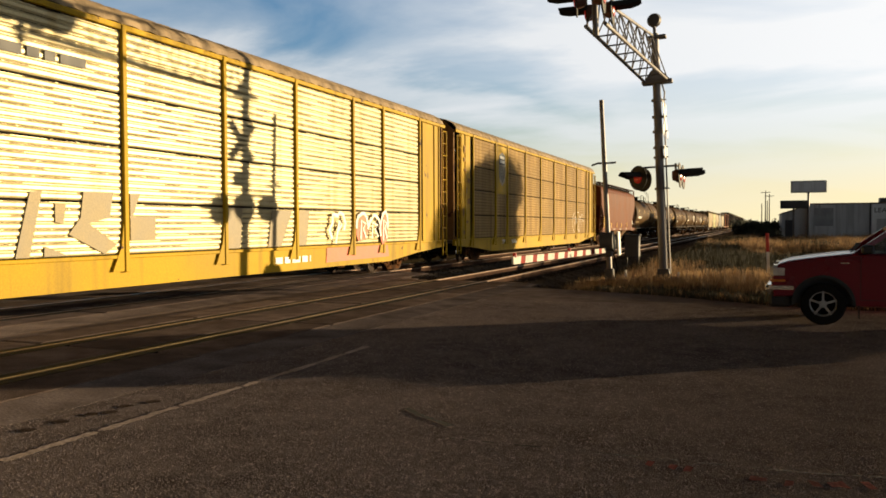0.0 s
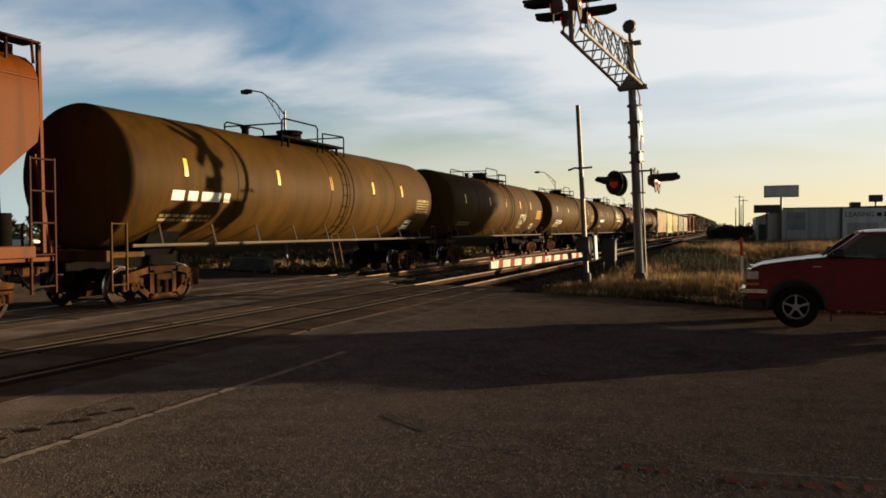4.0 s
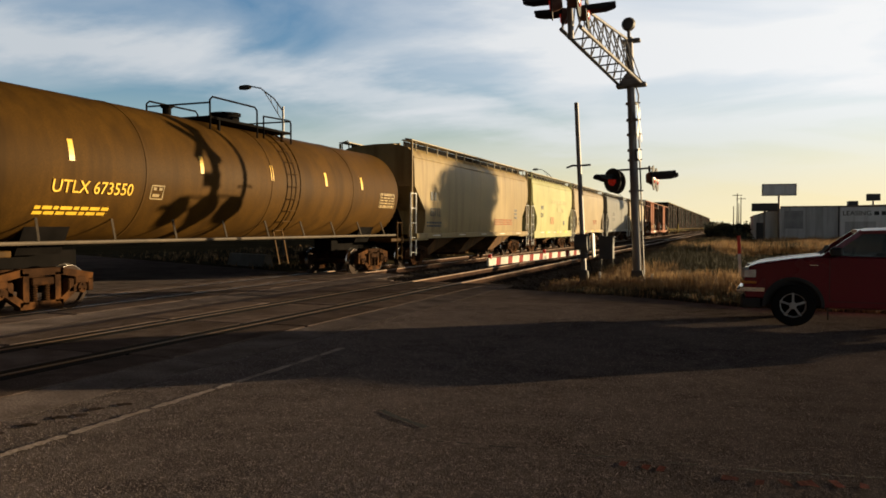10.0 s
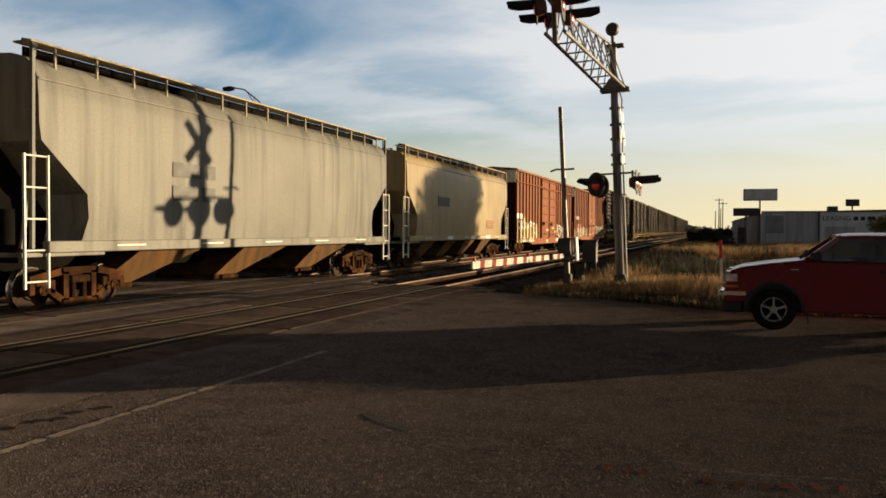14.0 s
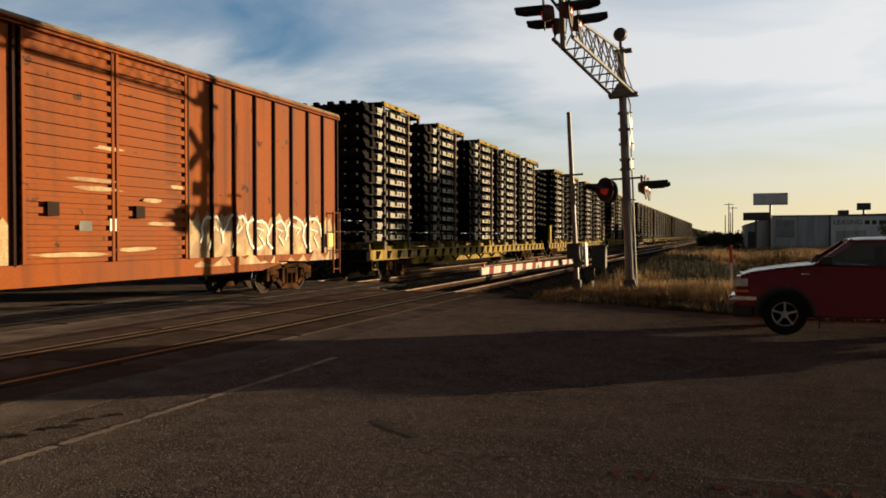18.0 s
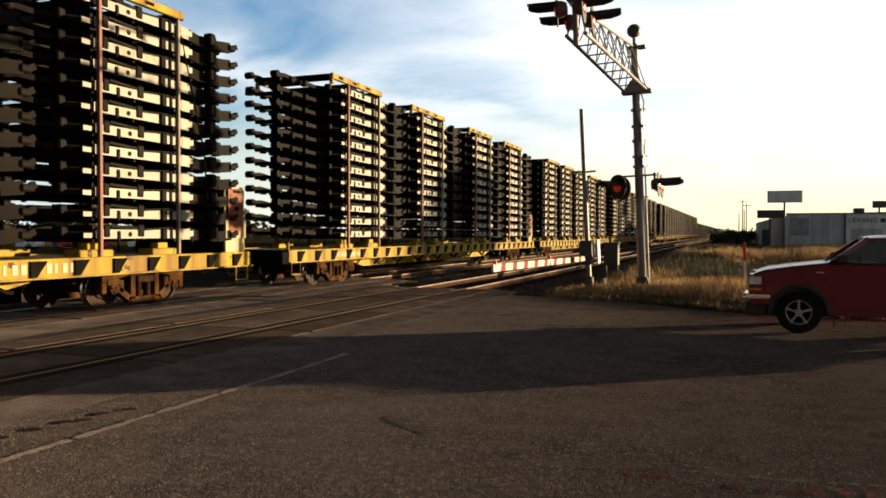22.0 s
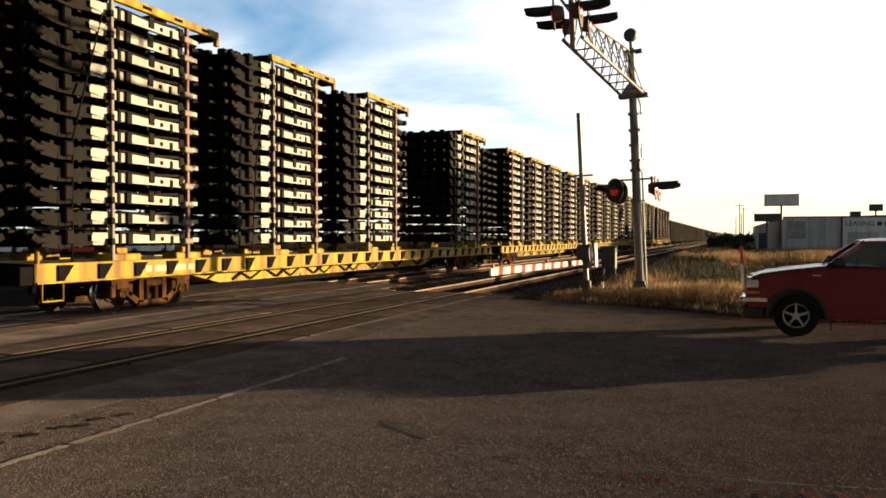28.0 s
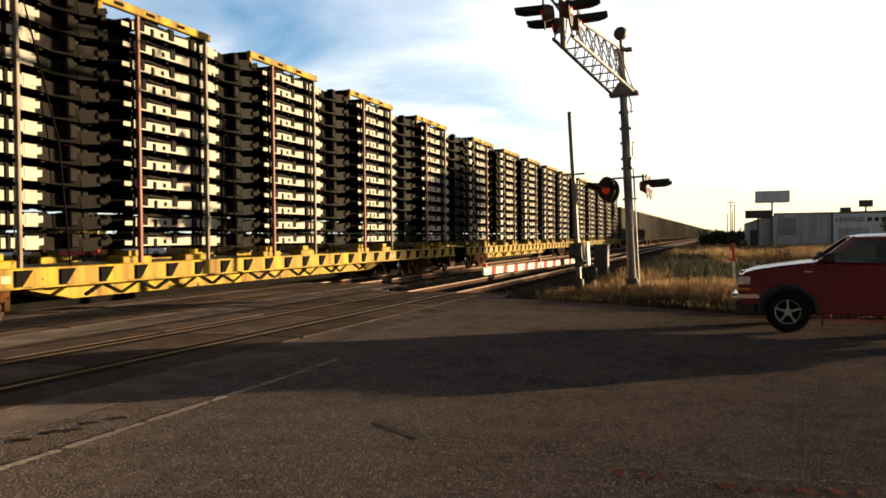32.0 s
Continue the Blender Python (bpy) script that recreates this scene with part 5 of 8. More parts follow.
def far_car(label, body, half=8.6):
    """A car that never comes near."""
    car = thing("boxcar", Matrix(), label, "rail car", "cars of the train")
    g, rb = Geo().box(-1.45, 1.45, -half, half, 0.95, 4.7, 0.03), Geo()
    for k in range(15):
        y = -half + 0.2 + k * (2 * half - 0.4) / 14
        rb.box(1.45, 1.53, y - 0.06, y + 0.06, 1.0, 4.65).box(-1.53, -1.45, y - 0.06, y + 0.06, 1.0, 4.65)
    part("body", g, body, car)
    tagged(part("ribbing", rb, body, car), kind="stuff")
    part("roof", Geo().prism([(-1.55, 4.7), (1.55, 4.7), (1.48, 4.8), (0, 4.92), (-1.48, 4.8)], "y", -half, half), MAT["rack_roof"], car)
    u = Geo().box(-0.4, 0.4, -half - 0.6, half + 0.6, 0.55, 0.95)
    part("underframe", u, MAT["black"], car)
    for e in (-1, 1):
        b = part("bogie", BOLSTER, None, car, at=Matrix.Translation((0, e * (half - 2), 0)))
        part("side_frame", SIDE_FRAME, None, b, at=Matrix.Translation((1.05, 0, 0)))
        for q in (-0.88, 0.88):
            part("axle", AXLE, None, car, at=Matrix.Translation((0, e * (half - 2) + q, WHEEL_R)))
            part("wheel", WHEEL, None, car, at=Matrix.Translation((0.775, e * (half - 2) + q, WHEEL_R)))
    return car


# -- long flat car --
DECK_Z = 1.06


def flat_car(label, bulkhead=0):
    car = thing("flat_car", Matrix(), label, "rail car", "cars of the train")
    half = 13.25
    F = MAT["flat_yellow"]
    part("deck", Geo().box(-1.36, 1.36, -half, half, DECK_Z - 0.07, DECK_Z, 0.01), MAT["deck"], car, "worn steel deck")
    for s in (1, -1):
        g = Geo().box(min(s * 1.36, s * 1.46), max(s * 1.36, s * 1.46), -half, half, 0.74, DECK_Z + 0.03, 0.012)
        g.box(min(s * 1.36, s * 1.54), max(s * 1.36, s * 1.54), -half, half, 0.735, 0.765)
        part("side_sill", g, F, car, "yellow side sill")
        far_side = Geo()
        for i in range(28):
            y = -half + 0.6 + i * (2 * half - 1.2) / 27
            t = Geo().prism([(y - 0.12, DECK_Z - 0.01), (y + 0.22, DECK_Z - 0.01), (y + 0.0, DECK_Z - 0.29), (y - 0.12, DECK_Z - 0.29)], "x", min(s * 1.455, s * 1.50), max(s * 1.455, s * 1.50))
            if s > 0:
                part("stake_pocket", t, MAT["black"], car)
            else:
                far_side.add(t.v, t.f)
        if s < 0:
            tagged(part("far_stake_pockets", far_side, MAT["black"], car), kind="stuff")
        for e in (-1, 1):
            st = Geo().tube([(s * 1.46, e * (half - 0.15), 0.76), (s * 1.46, e * (half - 0.15), 0.42), (s * 1.46, e * (half - 0.60), 0.42), (s * 1.46, e * (half - 0.60), 0.76)], 0.02, 6)
            part("step", st, F, car)
    cs = Geo().prism([(-half, 0.98), (half, 0.98), (half, 0.74), (8.2, 0.70), (6.8, 0.40), (-6.8, 0.40), (-8.2, 0.70), (-half, 0.74)], "x", -0.42, 0.42)
    part("centre_sill", cs, F, car, "deep yellow centre sill")
    # black box added behind the sill to keep the space under the deck dark
    part("underframe", Geo().box(-1.25, -0.5, -8.4, 8.4, 0.16, 0.96), MAT["black"], car, "black box added to darken the space under the deck")
    z = Geo()
    for i in range(14):
        y = -7 + i
        z.beam((0.95, y, 0.90 if i % 2 else 0.50), (0.95, y + 0.9, 0.50 if i % 2 else 0.90), 0.06, 0.06)
        z.beam((0.95, y + 0.9, 0.5 if i % 2 else 0.9), (0.95, y + 1.0, 0.5 if i % 2 else 0.9), 0.06, 0.06)
    part("brake_rigging", z, MAT["black"], car, "zigzag brake rods")
    for i in range(7):
        y = -11 + i * 3.66
        part("crossbearer", Geo().prism([(-1.36, 0.98), (1.36, 0.98), (1.36, 0.82), (0.45, 0.60), (-0.45, 0.60), (-1.36, 0.82)], "y", y - 0.06, y + 0.06), F, car)
    for e in (-1, 1):
        y0, y1 = sorted((e * (half - 0.06), e * (half + 0.02)))
        # end sills are black instead of yellow, for their shaded end faces
        part("end_sill", Geo().box(-1.46, 1.46, y0, y1, 0.70, DECK_Z + 0.03, 0.01), MAT["black"], car, "end sill blackened as a shaded face")
        if e < 0:
            part("end_platform", Geo().box(-1.47, 1.47, -half - 0.30, -half - 0.022, 0.72, DECK_Z - 0.02, 0.015), MAT["black"], car, "black end platform")
        part("end_post", Geo().box(1.30, 1.38, min(e * (half - 0.20), e * (half - 0.12)), max(e * (half - 0.20), e * (half - 0.12)), DECK_Z, DECK_Z + 0.24, 0.02), F, car)
    if bulkhead:
        # a black end housing with a cream side frame and a rusty-orange ribbed panel in it
        y0, y1 = half - 0.86, half - 0.12
        # the housing's black stands for its end face in the stack's shade
        part("end_housing", Geo().box(-1.36, 1.30, y0, y1, DECK_Z, DECK_Z + 1.58, 0.02), MAT["black"], car, "end housing, black as its shaded face")
        sf = Geo().box(1.30, 1.36, y0, y1, DECK_Z, DECK_Z + 0.72, 0.01)
        sf.box(1.36, 1.385, y0 - 0.01, y1 + 0.03, DECK_Z + 0.36, DECK_Z + 0.80, 0.008)
        sf.box(1.30, 1.34, y0, y0 + 0.05, DECK_Z + 0.8, DECK_Z + 1.6).box(1.30, 1.34, y1 - 0.05, y1, DECK_Z + 0.8, DECK_Z + 1.6).box(1.30, 1.34, y0 + 0.05, y1 - 0.05, DECK_Z + 1.55, DECK_Z + 1.6)
        panel_frame = part("side_frame", sf, MAT["hop_cream"], car, "cream steel side frame")
        pn = Geo().prism([(y0 + 0.09, DECK_Z + 0.60), (y0 + 0.15, DECK_Z + 0.52), (y1 - 0.15, DECK_Z + 0.52), (y1 - 0.09, DECK_Z + 0.60), (y1 - 0.06, DECK_Z + 1.53), (y0 + 0.06, DECK_Z + 1.53)], "x", 1.37, 1.40)
        for i in range(6):
            z = DECK_Z + 0.66 + i * 0.135
            pn.box(1.40, 1.415, y0 + 0.14, y1 - 0.14, z, z + 0.075, 0.006)
        part("ribbed_panel", pn, MAT["end_orange"], panel_frame, "rusty orange ribbed panel")
        part("panel_slot", Geo().box(1.402, 1.408, y0 + 0.24, y1 - 0.22, DECK_Z + 1.45, DECK_Z + 1.51), MAT["black"], panel_frame)
        part("panel_knob", Geo().box(1.415, 1.44, y0 + 0.30, y0 + 0.42, DECK_Z + 1.02, DECK_Z + 1.12, 0.01), MAT["black"], panel_frame)
    if bulkhead == 1:
        y0 = -half + 0.35
        b = Geo().box(-1.40, 1.40, y0, y0 + 0.10, DECK_Z, DECK_Z + 1.25, 0.02)
        for x in (-1.1, -0.5, 0.1, 0.7):
            b.box(x - 0.05, x + 0.05, y0 - 0.08, y0, DECK_Z, DECK_Z + 1.2)
        part("bulkhead", b, MAT["black"], car, "black steel bulkhead at the end")
        part("bulkhead_post", Geo().box(1.32, 1.48, y0 - 0.1, y0 + 0.35, DECK_Z, DECK_Z + 1.25, 0.02), F, car, "yellow bulkhead corner post")
    code = Geo()
    for q in range(9):
        if q != 4:
            code.box(1.462, 1.467, 6.4 + q * 0.17, 6.4 + q * 0.17 + (0.11 if q % 3 else 0.06), 0.83, 1.0)
    part("lettering", code, MAT["hop_cream"], car, "pale lettering on the sill")
    bars("lettering", car, MAT["hop_cream"], 1.464, -10.6, 0.84, 1, 0.13, 1.5, 72)
    bogies(car, 10.0)
    couplers(car, 14.1)
    return car


# -- stack of truck chassis frames --
def frame_mesh():
    """A ladder frame: rails widest under the cab, stepping in and up towards both ends, with cross members and brackets."""
    g = Geo()
    pts = [(-3.25, 1.36, -0.02), (-2.85, 1.30, -0.06), (-2.35, 1.14, -0.03), (-1.95, 1.20, 0.0), (-1.62, 1.24, 0.0), (-1.30, 1.24, 0.0), (-0.45, 1.24, 0.0), (0.20, 1.24, 0.0), (0.78, 1.24, 0.0),
           (1.15, 1.02, 0.0), (1.60, 0.66, 0.02), (2.30, 0.50, 0.08), (2.90, 0.44, 0.13), (3.38, 0.42, 0.10)]
    for s in (-1, 1):
        for (a, xa, za), (b, xb, zb) in zip(pts, pts[1:]):
            mid = -1.7 < a < 0.7
            g.beam((s * xa, a, za + 0.09), (s * xb, b, zb + 0.09), 0.085, 0.18 if mid else (0.24 if a < 0 else 0.105))
        # upturned horns at the wide end, round mounts at the narrow end, hangers and brackets
        g.box(min(s * 1.30, s * 1.44), max(s * 1.30, s * 1.44), -3.42, -3.18, 0.0, 0.14, 0.03)
        g.beam((s * 1.37, -3.36, 0.08), (s * 1.38, -3.47, 0.14), 0.12, 0.11)
        g.cyl((s * 0.32, 3.38, 0.19), (s * 0.54, 3.38, 0.19), 0.10, 8)
        g.box(min(s * 1.27, s * 1.33), max(s * 1.27, s * 1.33), -1.14, -0.98, -0.03, 0.215, 0.02)
        g.box(min(s * 1.18, s * 1.40), max(s * 1.18, s * 1.40), -2.72, -2.52, -0.02, 0.26, 0.03)
        g.box(min(s * 0.88, s * 1.20), max(s * 0.88, s * 1.20), -2.12, -1.92, 0.0, 0.24, 0.03)
        for y, x in ((1.28, 0.94), (2.05, 0.56), (2.65, 0.48)):
            g.box(min(s * (x - 0.09), s * (x + 0.09)), max(s * (x - 0.09), s * (x + 0.09)), y - 0.09, y + 0.09, 0.05, 0.24, 0.03)
        g.cyl((s * 1.283, -0.10, 0.085), (s * 1.292, -0.10, 0.085), 0.05, 8)
        # black brackets, flange lips and hoses break up the bare web
        for y0, y1, z0, z1 in ((-1.36, -1.24, -0.04, 0.25), (-0.50, -0.30, 0.03, 0.29), (0.14, 0.26, -0.06, 0.16), (0.42, 0.60, 0.02, 0.27)):
            g.box(min(s * 1.20, s * 1.305), max(s * 1.20, s * 1.305), y0, y1, z0, z1, 0.03)
        g.beam((s * 1.27, -0.30, 0.21), (s * 1.27, 0.42, 0.25), 0.05, 0.05)
        g.beam((s * 1.27, -1.24, 0.22), (s * 1.27, -0.50, 0.18), 0.05, 0.04)
        # the taper of the web ahead of the post
        g.prism([(-2.02, 0.05), (-1.66, 0.0), (-1.66, 0.19), (-1.84, 0.15), (-2.02, 0.17)], "x", min(s * 1.262, s * 1.284), max(s * 1.262, s * 1.284))
        # a pale bracket past the second post
        g.box(min(s * 1.22, s * 1.285), max(s * 1.22, s * 1.285), 0.86, 1.10, 0.0, 0.13, 0.02)
        # inner rails, spring towers and floor trays close the view through the frame
        g.box(min(s * 0.30, s * 0.38), max(s * 0.30, s * 0.38), -2.9, 0.9, -0.07, 0.26)
        g.box(min(s * 0.44, s * 1.16), max(s * 0.44, s * 1.16), -2.62, -2.50, -0.07, 0.20)
        g.box(min(s * 0.66, s * 0.98), max(s * 0.66, s * 0.98), -3.05, -2.75, -0.06, 0.22, 0.04)
        g.box(min(s * 0.38, s * 1.20), max(s * 0.38, s * 1.20), -1.55, -1.48, -0.07, 0.27)
        g.box(min(s * 0.36, s * 1.16), max(s * 0.36, s * 1.16), -0.40, -0.34, -0.05, 0.25)
        g.box(min(s * 0.36, s * 1.16), max(s * 0.36, s * 1.16), 0.70, 0.76, -0.05, 0.26)
    g.box(-1.25, 1.25, -2.92, -2.84, -0.06, 0.24)
    g.box(-1.15, 1.15, -2.20, -2.12, -0.08, 0.22)
    g.box(-1.30, 1.30, -3.26, -3.16, -0.02, 0.16, 0.02)
    for x in (-0.95, -0.45, 0.1, 0.55, 1.0):
        g.box(x - 0.11, x + 0.11, -3.32, -3.14, -0.06, 0.27, 0.03)
    for y, x in ((-3.1, 1.30), (-2.2, 1.15), (-1.2, 1.2), (-0.3, 1.2), (0.5, 1.2), (1.2, 1.0), (2.2, 0.5), (3.1, 0.44)):
        g.cyl((-x, y, 0.11), (x, y, 0.11), 0.06, 7)
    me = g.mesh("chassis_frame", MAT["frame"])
    me.materials.append(MAT["frame_bare_lit"])
    for f in me.polygons:       # broad middle webs are bare, lightened as sunlit; the black-coated rest darkened as shaded
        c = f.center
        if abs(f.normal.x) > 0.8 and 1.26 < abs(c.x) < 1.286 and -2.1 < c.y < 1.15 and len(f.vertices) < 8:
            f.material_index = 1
    return me


FRAME = frame_mesh()
LAYERS, PITCH, LOWEST = 12, 0.4036, 0.37


def frame_stack(label, colour_post=None, tie=1):
    """Twelve frames on blocks, held between posts under a yellow top frame; z = 0 is the deck."""
    st = thing("frame_stack", Matrix(), label, "steel frames", "stacks of frames on the flat cars")
    F = MAT["flat_yellow"]
    rnd = random.Random(7 + tie)
    for x in (-1.1, 1.1):
        for y in (-1.15, 0.75):
            part("riser", Geo().box(x - 0.20, x + 0.20, y - 0.42, y + 0.42, 0, 0.16, 0.02).box(x - 0.1, x + 0.1, y - 0.15, y + 0.15, 0.16, 0.28, 0.01), F, st, "yellow riser block on the deck")
    for k in range(LAYERS):
        m = Matrix.Translation((rnd.uniform(-0.012, 0.012), rnd.uniform(-0.02, 0.02), LOWEST + k * PITCH))
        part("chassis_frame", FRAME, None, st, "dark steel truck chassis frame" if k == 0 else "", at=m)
    top = LOWEST + LAYERS * PITCH - 0.10
    for x in (-1.31, 1.31):
        for y in (-1.52, 0.68):
            mt = MAT["post"] if y > 0 else MAT["post_pale"]
            w = 0.04 if y > 0 else 0.036
            part("corner_post", Geo().box(x - w, x + w, y - w, y + w, 0.0, top, 0.01), mt, st)
            if x > 0:
                cl = Geo()
                for k in range(LAYERS):
                    cl.box(x - 0.09, x + 0.075, y - (0.10 if y < 0 else 0.15), y + (0.02 if y < 0 else 0.13), LOWEST + k * PITCH - 0.03, LOWEST + k * PITCH + 0.10, 0.02)
                tagged(part("spacer", cl, MAT["frame"] if y < 0 else MAT["post_pale"], st, "steel spacers between the frames"), kind="stuff")
    for x in (-1.31, 1.31):
        g = Geo().box(x - 0.06, x + 0.06, -1.66, 1.76, top, top + 0.17, 0.015)
        g.box(x - 0.05, x + 0.05, 1.66, 1.78, top - 0.16, top, 0.01)
        part("top_bar", g, F, st, "yellow top clamping bar")
        for y in (-0.6, 0.35, 1.25):
            part("slot", Geo().box(x + (0.058 if x > 0 else -0.064), x + (0.064 if x > 0 else -0.058), y - 0.13, y + 0.13, top + 0.05, top + 0.12), MAT["black"], st)
    for y in (-1.60, 0.05, 1.70):
        part("top_crossbar", Geo().box(-1.25, 1.25, y - 0.07, y + 0.07, top - 0.04, top + 0.15, 0.01), MAT["black"], st)
    for s in (-1, 1):
        c = Geo()
        c.tube([(s * 1.25, -1.6, top), (s * 1.34, -2.35 - 0.15 * (tie % 3), top * 0.45), (s * 1.36, -2.55, 0.02)], 0.018, 6)
        part("tie_chain", c, MAT["black"], st, "dark tie-down chain")
    return st


# the cars in order: where each one's leading end lies along the track, from the couplers' fitted places
JOINTS = dict(a0=-5.2, a1=23.2, a2=51.5, c=70.6, t1=88.0, t2=107.2, t3=126.0, t4=144.0, t5=162.8, t6=181.3, h1=199.9, h2=213.3, h3=228.9, h4=245.9, h5=262.9,
              b1=284.0, b2=304.1, f1=332.3, f2=360.5, f3=388.7, f4=416.7, f5=444.9, f6=473.1, f7=501.3, f8=529.5, f9=557.7, f10=585.9)
# where the stacks stand, car by car
LOADS = {0: (308.85, 314.35, 320.1, 324.8, 329.5), 1: (338.0, 344.2, 350.9, 356.6), 2: (366.6, 372.6, 379.1, 384.7), 3: (394.4, 399.4, 404.4, 409.4, 414.4),
         5: (450.1, 455.7, 461.3, 470.7), 6: (478.05, 483.2, 488.2, 493.8, 499.6), 7: (506.0, 511.1, 516.1, 521.6, 527.3)}
SPEED, SLOWING, MID = 15.69, 0.0172, 16.0


def train_y(t):
    return -SPEED * t + SLOWING * (t - MID) ** 2


TRAIN = []          # (thing, its place along the track at the start of the count, height)


def set_out(ob, y, z=RAIL_Z, x=TRACK_FAR, turn=0):
    ob.matrix_basis = Matrix.Translation((x, y + train_y(0), z)) @ Matrix.Rotation(turn, 4, "Z")
    TRAIN.append((ob, y, z, x, turn))
    return ob


def between(a, b):
    return (JOINTS[a] + JOINTS[b]) / 2


def build_train():
    ra = rack_car("yellow enclosed autorack car with pale ribbed panels and graffiti", MAT["rack_light"], [-11.15, -8.2, -5.25, -2.28, 0.65, 3.51, 6.52, 8.46, 11.27], True)
    set_out(ra, between("a0", "a1"))
    rb = rack_car("yellow enclosed autorack car with weathered tan panels", MAT["rack_tan"], [-11.65, -8.69, -6.96, -3.95, -1.01, 1.92, 4.9, 7.85, 10.8, 11.75], False)
    set_out(rb, between("a1", "a2"))
    hc = hopper_car("orange-brown covered hopper car", MAT["hop_orange"], 8.55, trim=MAT["hop_dark"])
    set_out(hc, 62.0)
    tk = tank_car("brown-black tank car with a railed top platform", 8.65)
    set_out(tk, 80.45)
    tanks = [tk]
    TANKS = dict(t1=99.1, t2=118.0, t3=136.25, t4=154.75, t5=173.4)
    for a, b in (("t1", "t2"), ("t2", "t3"), ("t3", "t4"), ("t4", "t5"), ("t5", "t6")):
        k = copy_thing(tk, Matrix())
        set_out(k, TANKS[a])
        tanks.append(k)
    h1 = hopper_car("cream-tan covered hopper car", MAT["hop_tan"], 8.85)
    set_out(h1, 191.2)
    h2 = hopper_car("short pale yellow covered hopper car", MAT["hop_yellow"], 6.2, 2, inset=0.3)
    set_out(h2, 206.8)
    h3 = hopper_car("cream covered hopper car with black lettering", MAT["hop_cream"], 7.2, 3, inset=0.35)
    set_out(h3, 220.6)
    h4 = hopper_car("light grey covered hopper car", MAT["hop_grey"], 7.9, 3)
    set_out(h4, between("h3", "h4"))
    h5 = hopper_car("cream covered hopper car", MAT["hop_cream"], 7.9, 4)
    set_out(h5, between("h4", "h5"))
    b1 = box_car("oxide red boxcar with ribs and white graffiti", 9.45, "plain")
    set_out(b1, 273.9)
    b2 = box_car("oxide red boxcar with ribbed double doors and graffiti", 9.45, "ribbed")
    set_out(b2, between("b1", "b2"))
    fl = flat_car("long yellow flat car loaded with stacked truck frames")
    fb = flat_car("long yellow flat car with a black end bulkhead", 1)
    fc = flat_car("long yellow flat car with an orange-panelled end housing", 2)
    stacks = [frame_stack("tall stack of dark truck chassis frames under yellow bars", tie=k) for k in range(2)]
    used = set()
    keys = [k for k in JOINTS if k in ("b2",) or k[0] == "f"]
    k = 0
    for i, (a, b) in enumerate(zip(keys, keys[1:])):
        y = between(a, b) + 0.90
        src = fb if i == 1 else (fc if i == 2 else fl)
        car = src if src not in used else copy_thing(src, Matrix())
        used.add(src)
        set_out(car, y)
        turned_round = i in (1, 2, 4, 6, 7)         # on these cars the frames lie the other way about
        for at in LOADS.get(i, [y + q for q in (-10.2, -4.8, 0.5, 5.8, 10.9)]):
            s = stacks[k % 2]
            k += 1
            ob = s if s not in used else copy_thing(s, Matrix())
            used.add(s)
            set_out(ob, at, RAIL_Z + DECK_Z, turn=math.pi if turned_round else 0)
    # the far rest of the train
    far = far_car("dark brown boxcar far along the train", MAT["gondola"])
    red = far_car("dusty dark brown boxcar far along the train", MAT["hop_dark"])
    grey = far_car("dull grey-brown hopper car far along the train", MAT["hop_dull"])
    used_far = set()
    y = JOINTS["f10"] + 9.2
    set_out(far, y)
    for i in range(34):
        y += 18.4
        src = far if i % 9 not in (4, 7) else (red if i % 9 == 4 else grey)
        set_out(src if src in (red, grey) and src not in used_far else copy_thing(src, Matrix()), y)
        used_far.add(src)
    return dict(ra=ra, rb=rb, hc=hc, tanks=tanks, h1=h1, h2=h2, h3=h3, h4=h4, h5=h5, b1=b1, b2=b2, fl=fl, fb=fb)


CARS = build_train()

# ---- the waiting pickup; local x runs from its nose to its tail, the front axle is at x = 0 ----
MAT.update(
    car_red=shade("dark red car paint", (0.15, 0.0025, 0.013), 0.28, vary=0.10, scale=2, grain=60, bump=0.01, coat=0.12, spec=0.3),
    chrome=shade("bright bumper metal", (0.55, 0.55, 0.55), 0.22, metal=1.0, vary=0.1, scale=6, grain=60, bump=0.02),
    alloy=shade("silver wheel alloy", (0.34, 0.34, 0.34), 0.4, metal=0.25, vary=0.15, scale=8, grain=60, bump=0.05),
    plastic=shade("black plastic", (0.016, 0.016, 0.017), 0.6, vary=0.2, scale=8, grain=60, bump=0.1),
    lamp_clear=shade("clear headlamp", (0.55, 0.55, 0.56), 0.12, metal=0.3, vary=0.2, scale=20, grain=60, bump=0.02),
    lamp_amber=shade("amber lamp", (0.60, 0.18, 0.03), 0.2, vary=0.2, scale=20, grain=60, bump=0.02),
    cabin=shade("grey cabin trim", (0.11, 0.115, 0.12), 0.8, vary=0.2, scale=8, grain=60, bump=0.1),
    pane=glass("car glass"),
)


def arc(cx, cz, r, a0, a1, n):
    return [(cx + r * math.cos(radians(a0 + (a1 - a0) * i / n)), cz + r * math.sin(radians(a0 + (a1 - a0) * i / n))) for i in range(n + 1)]


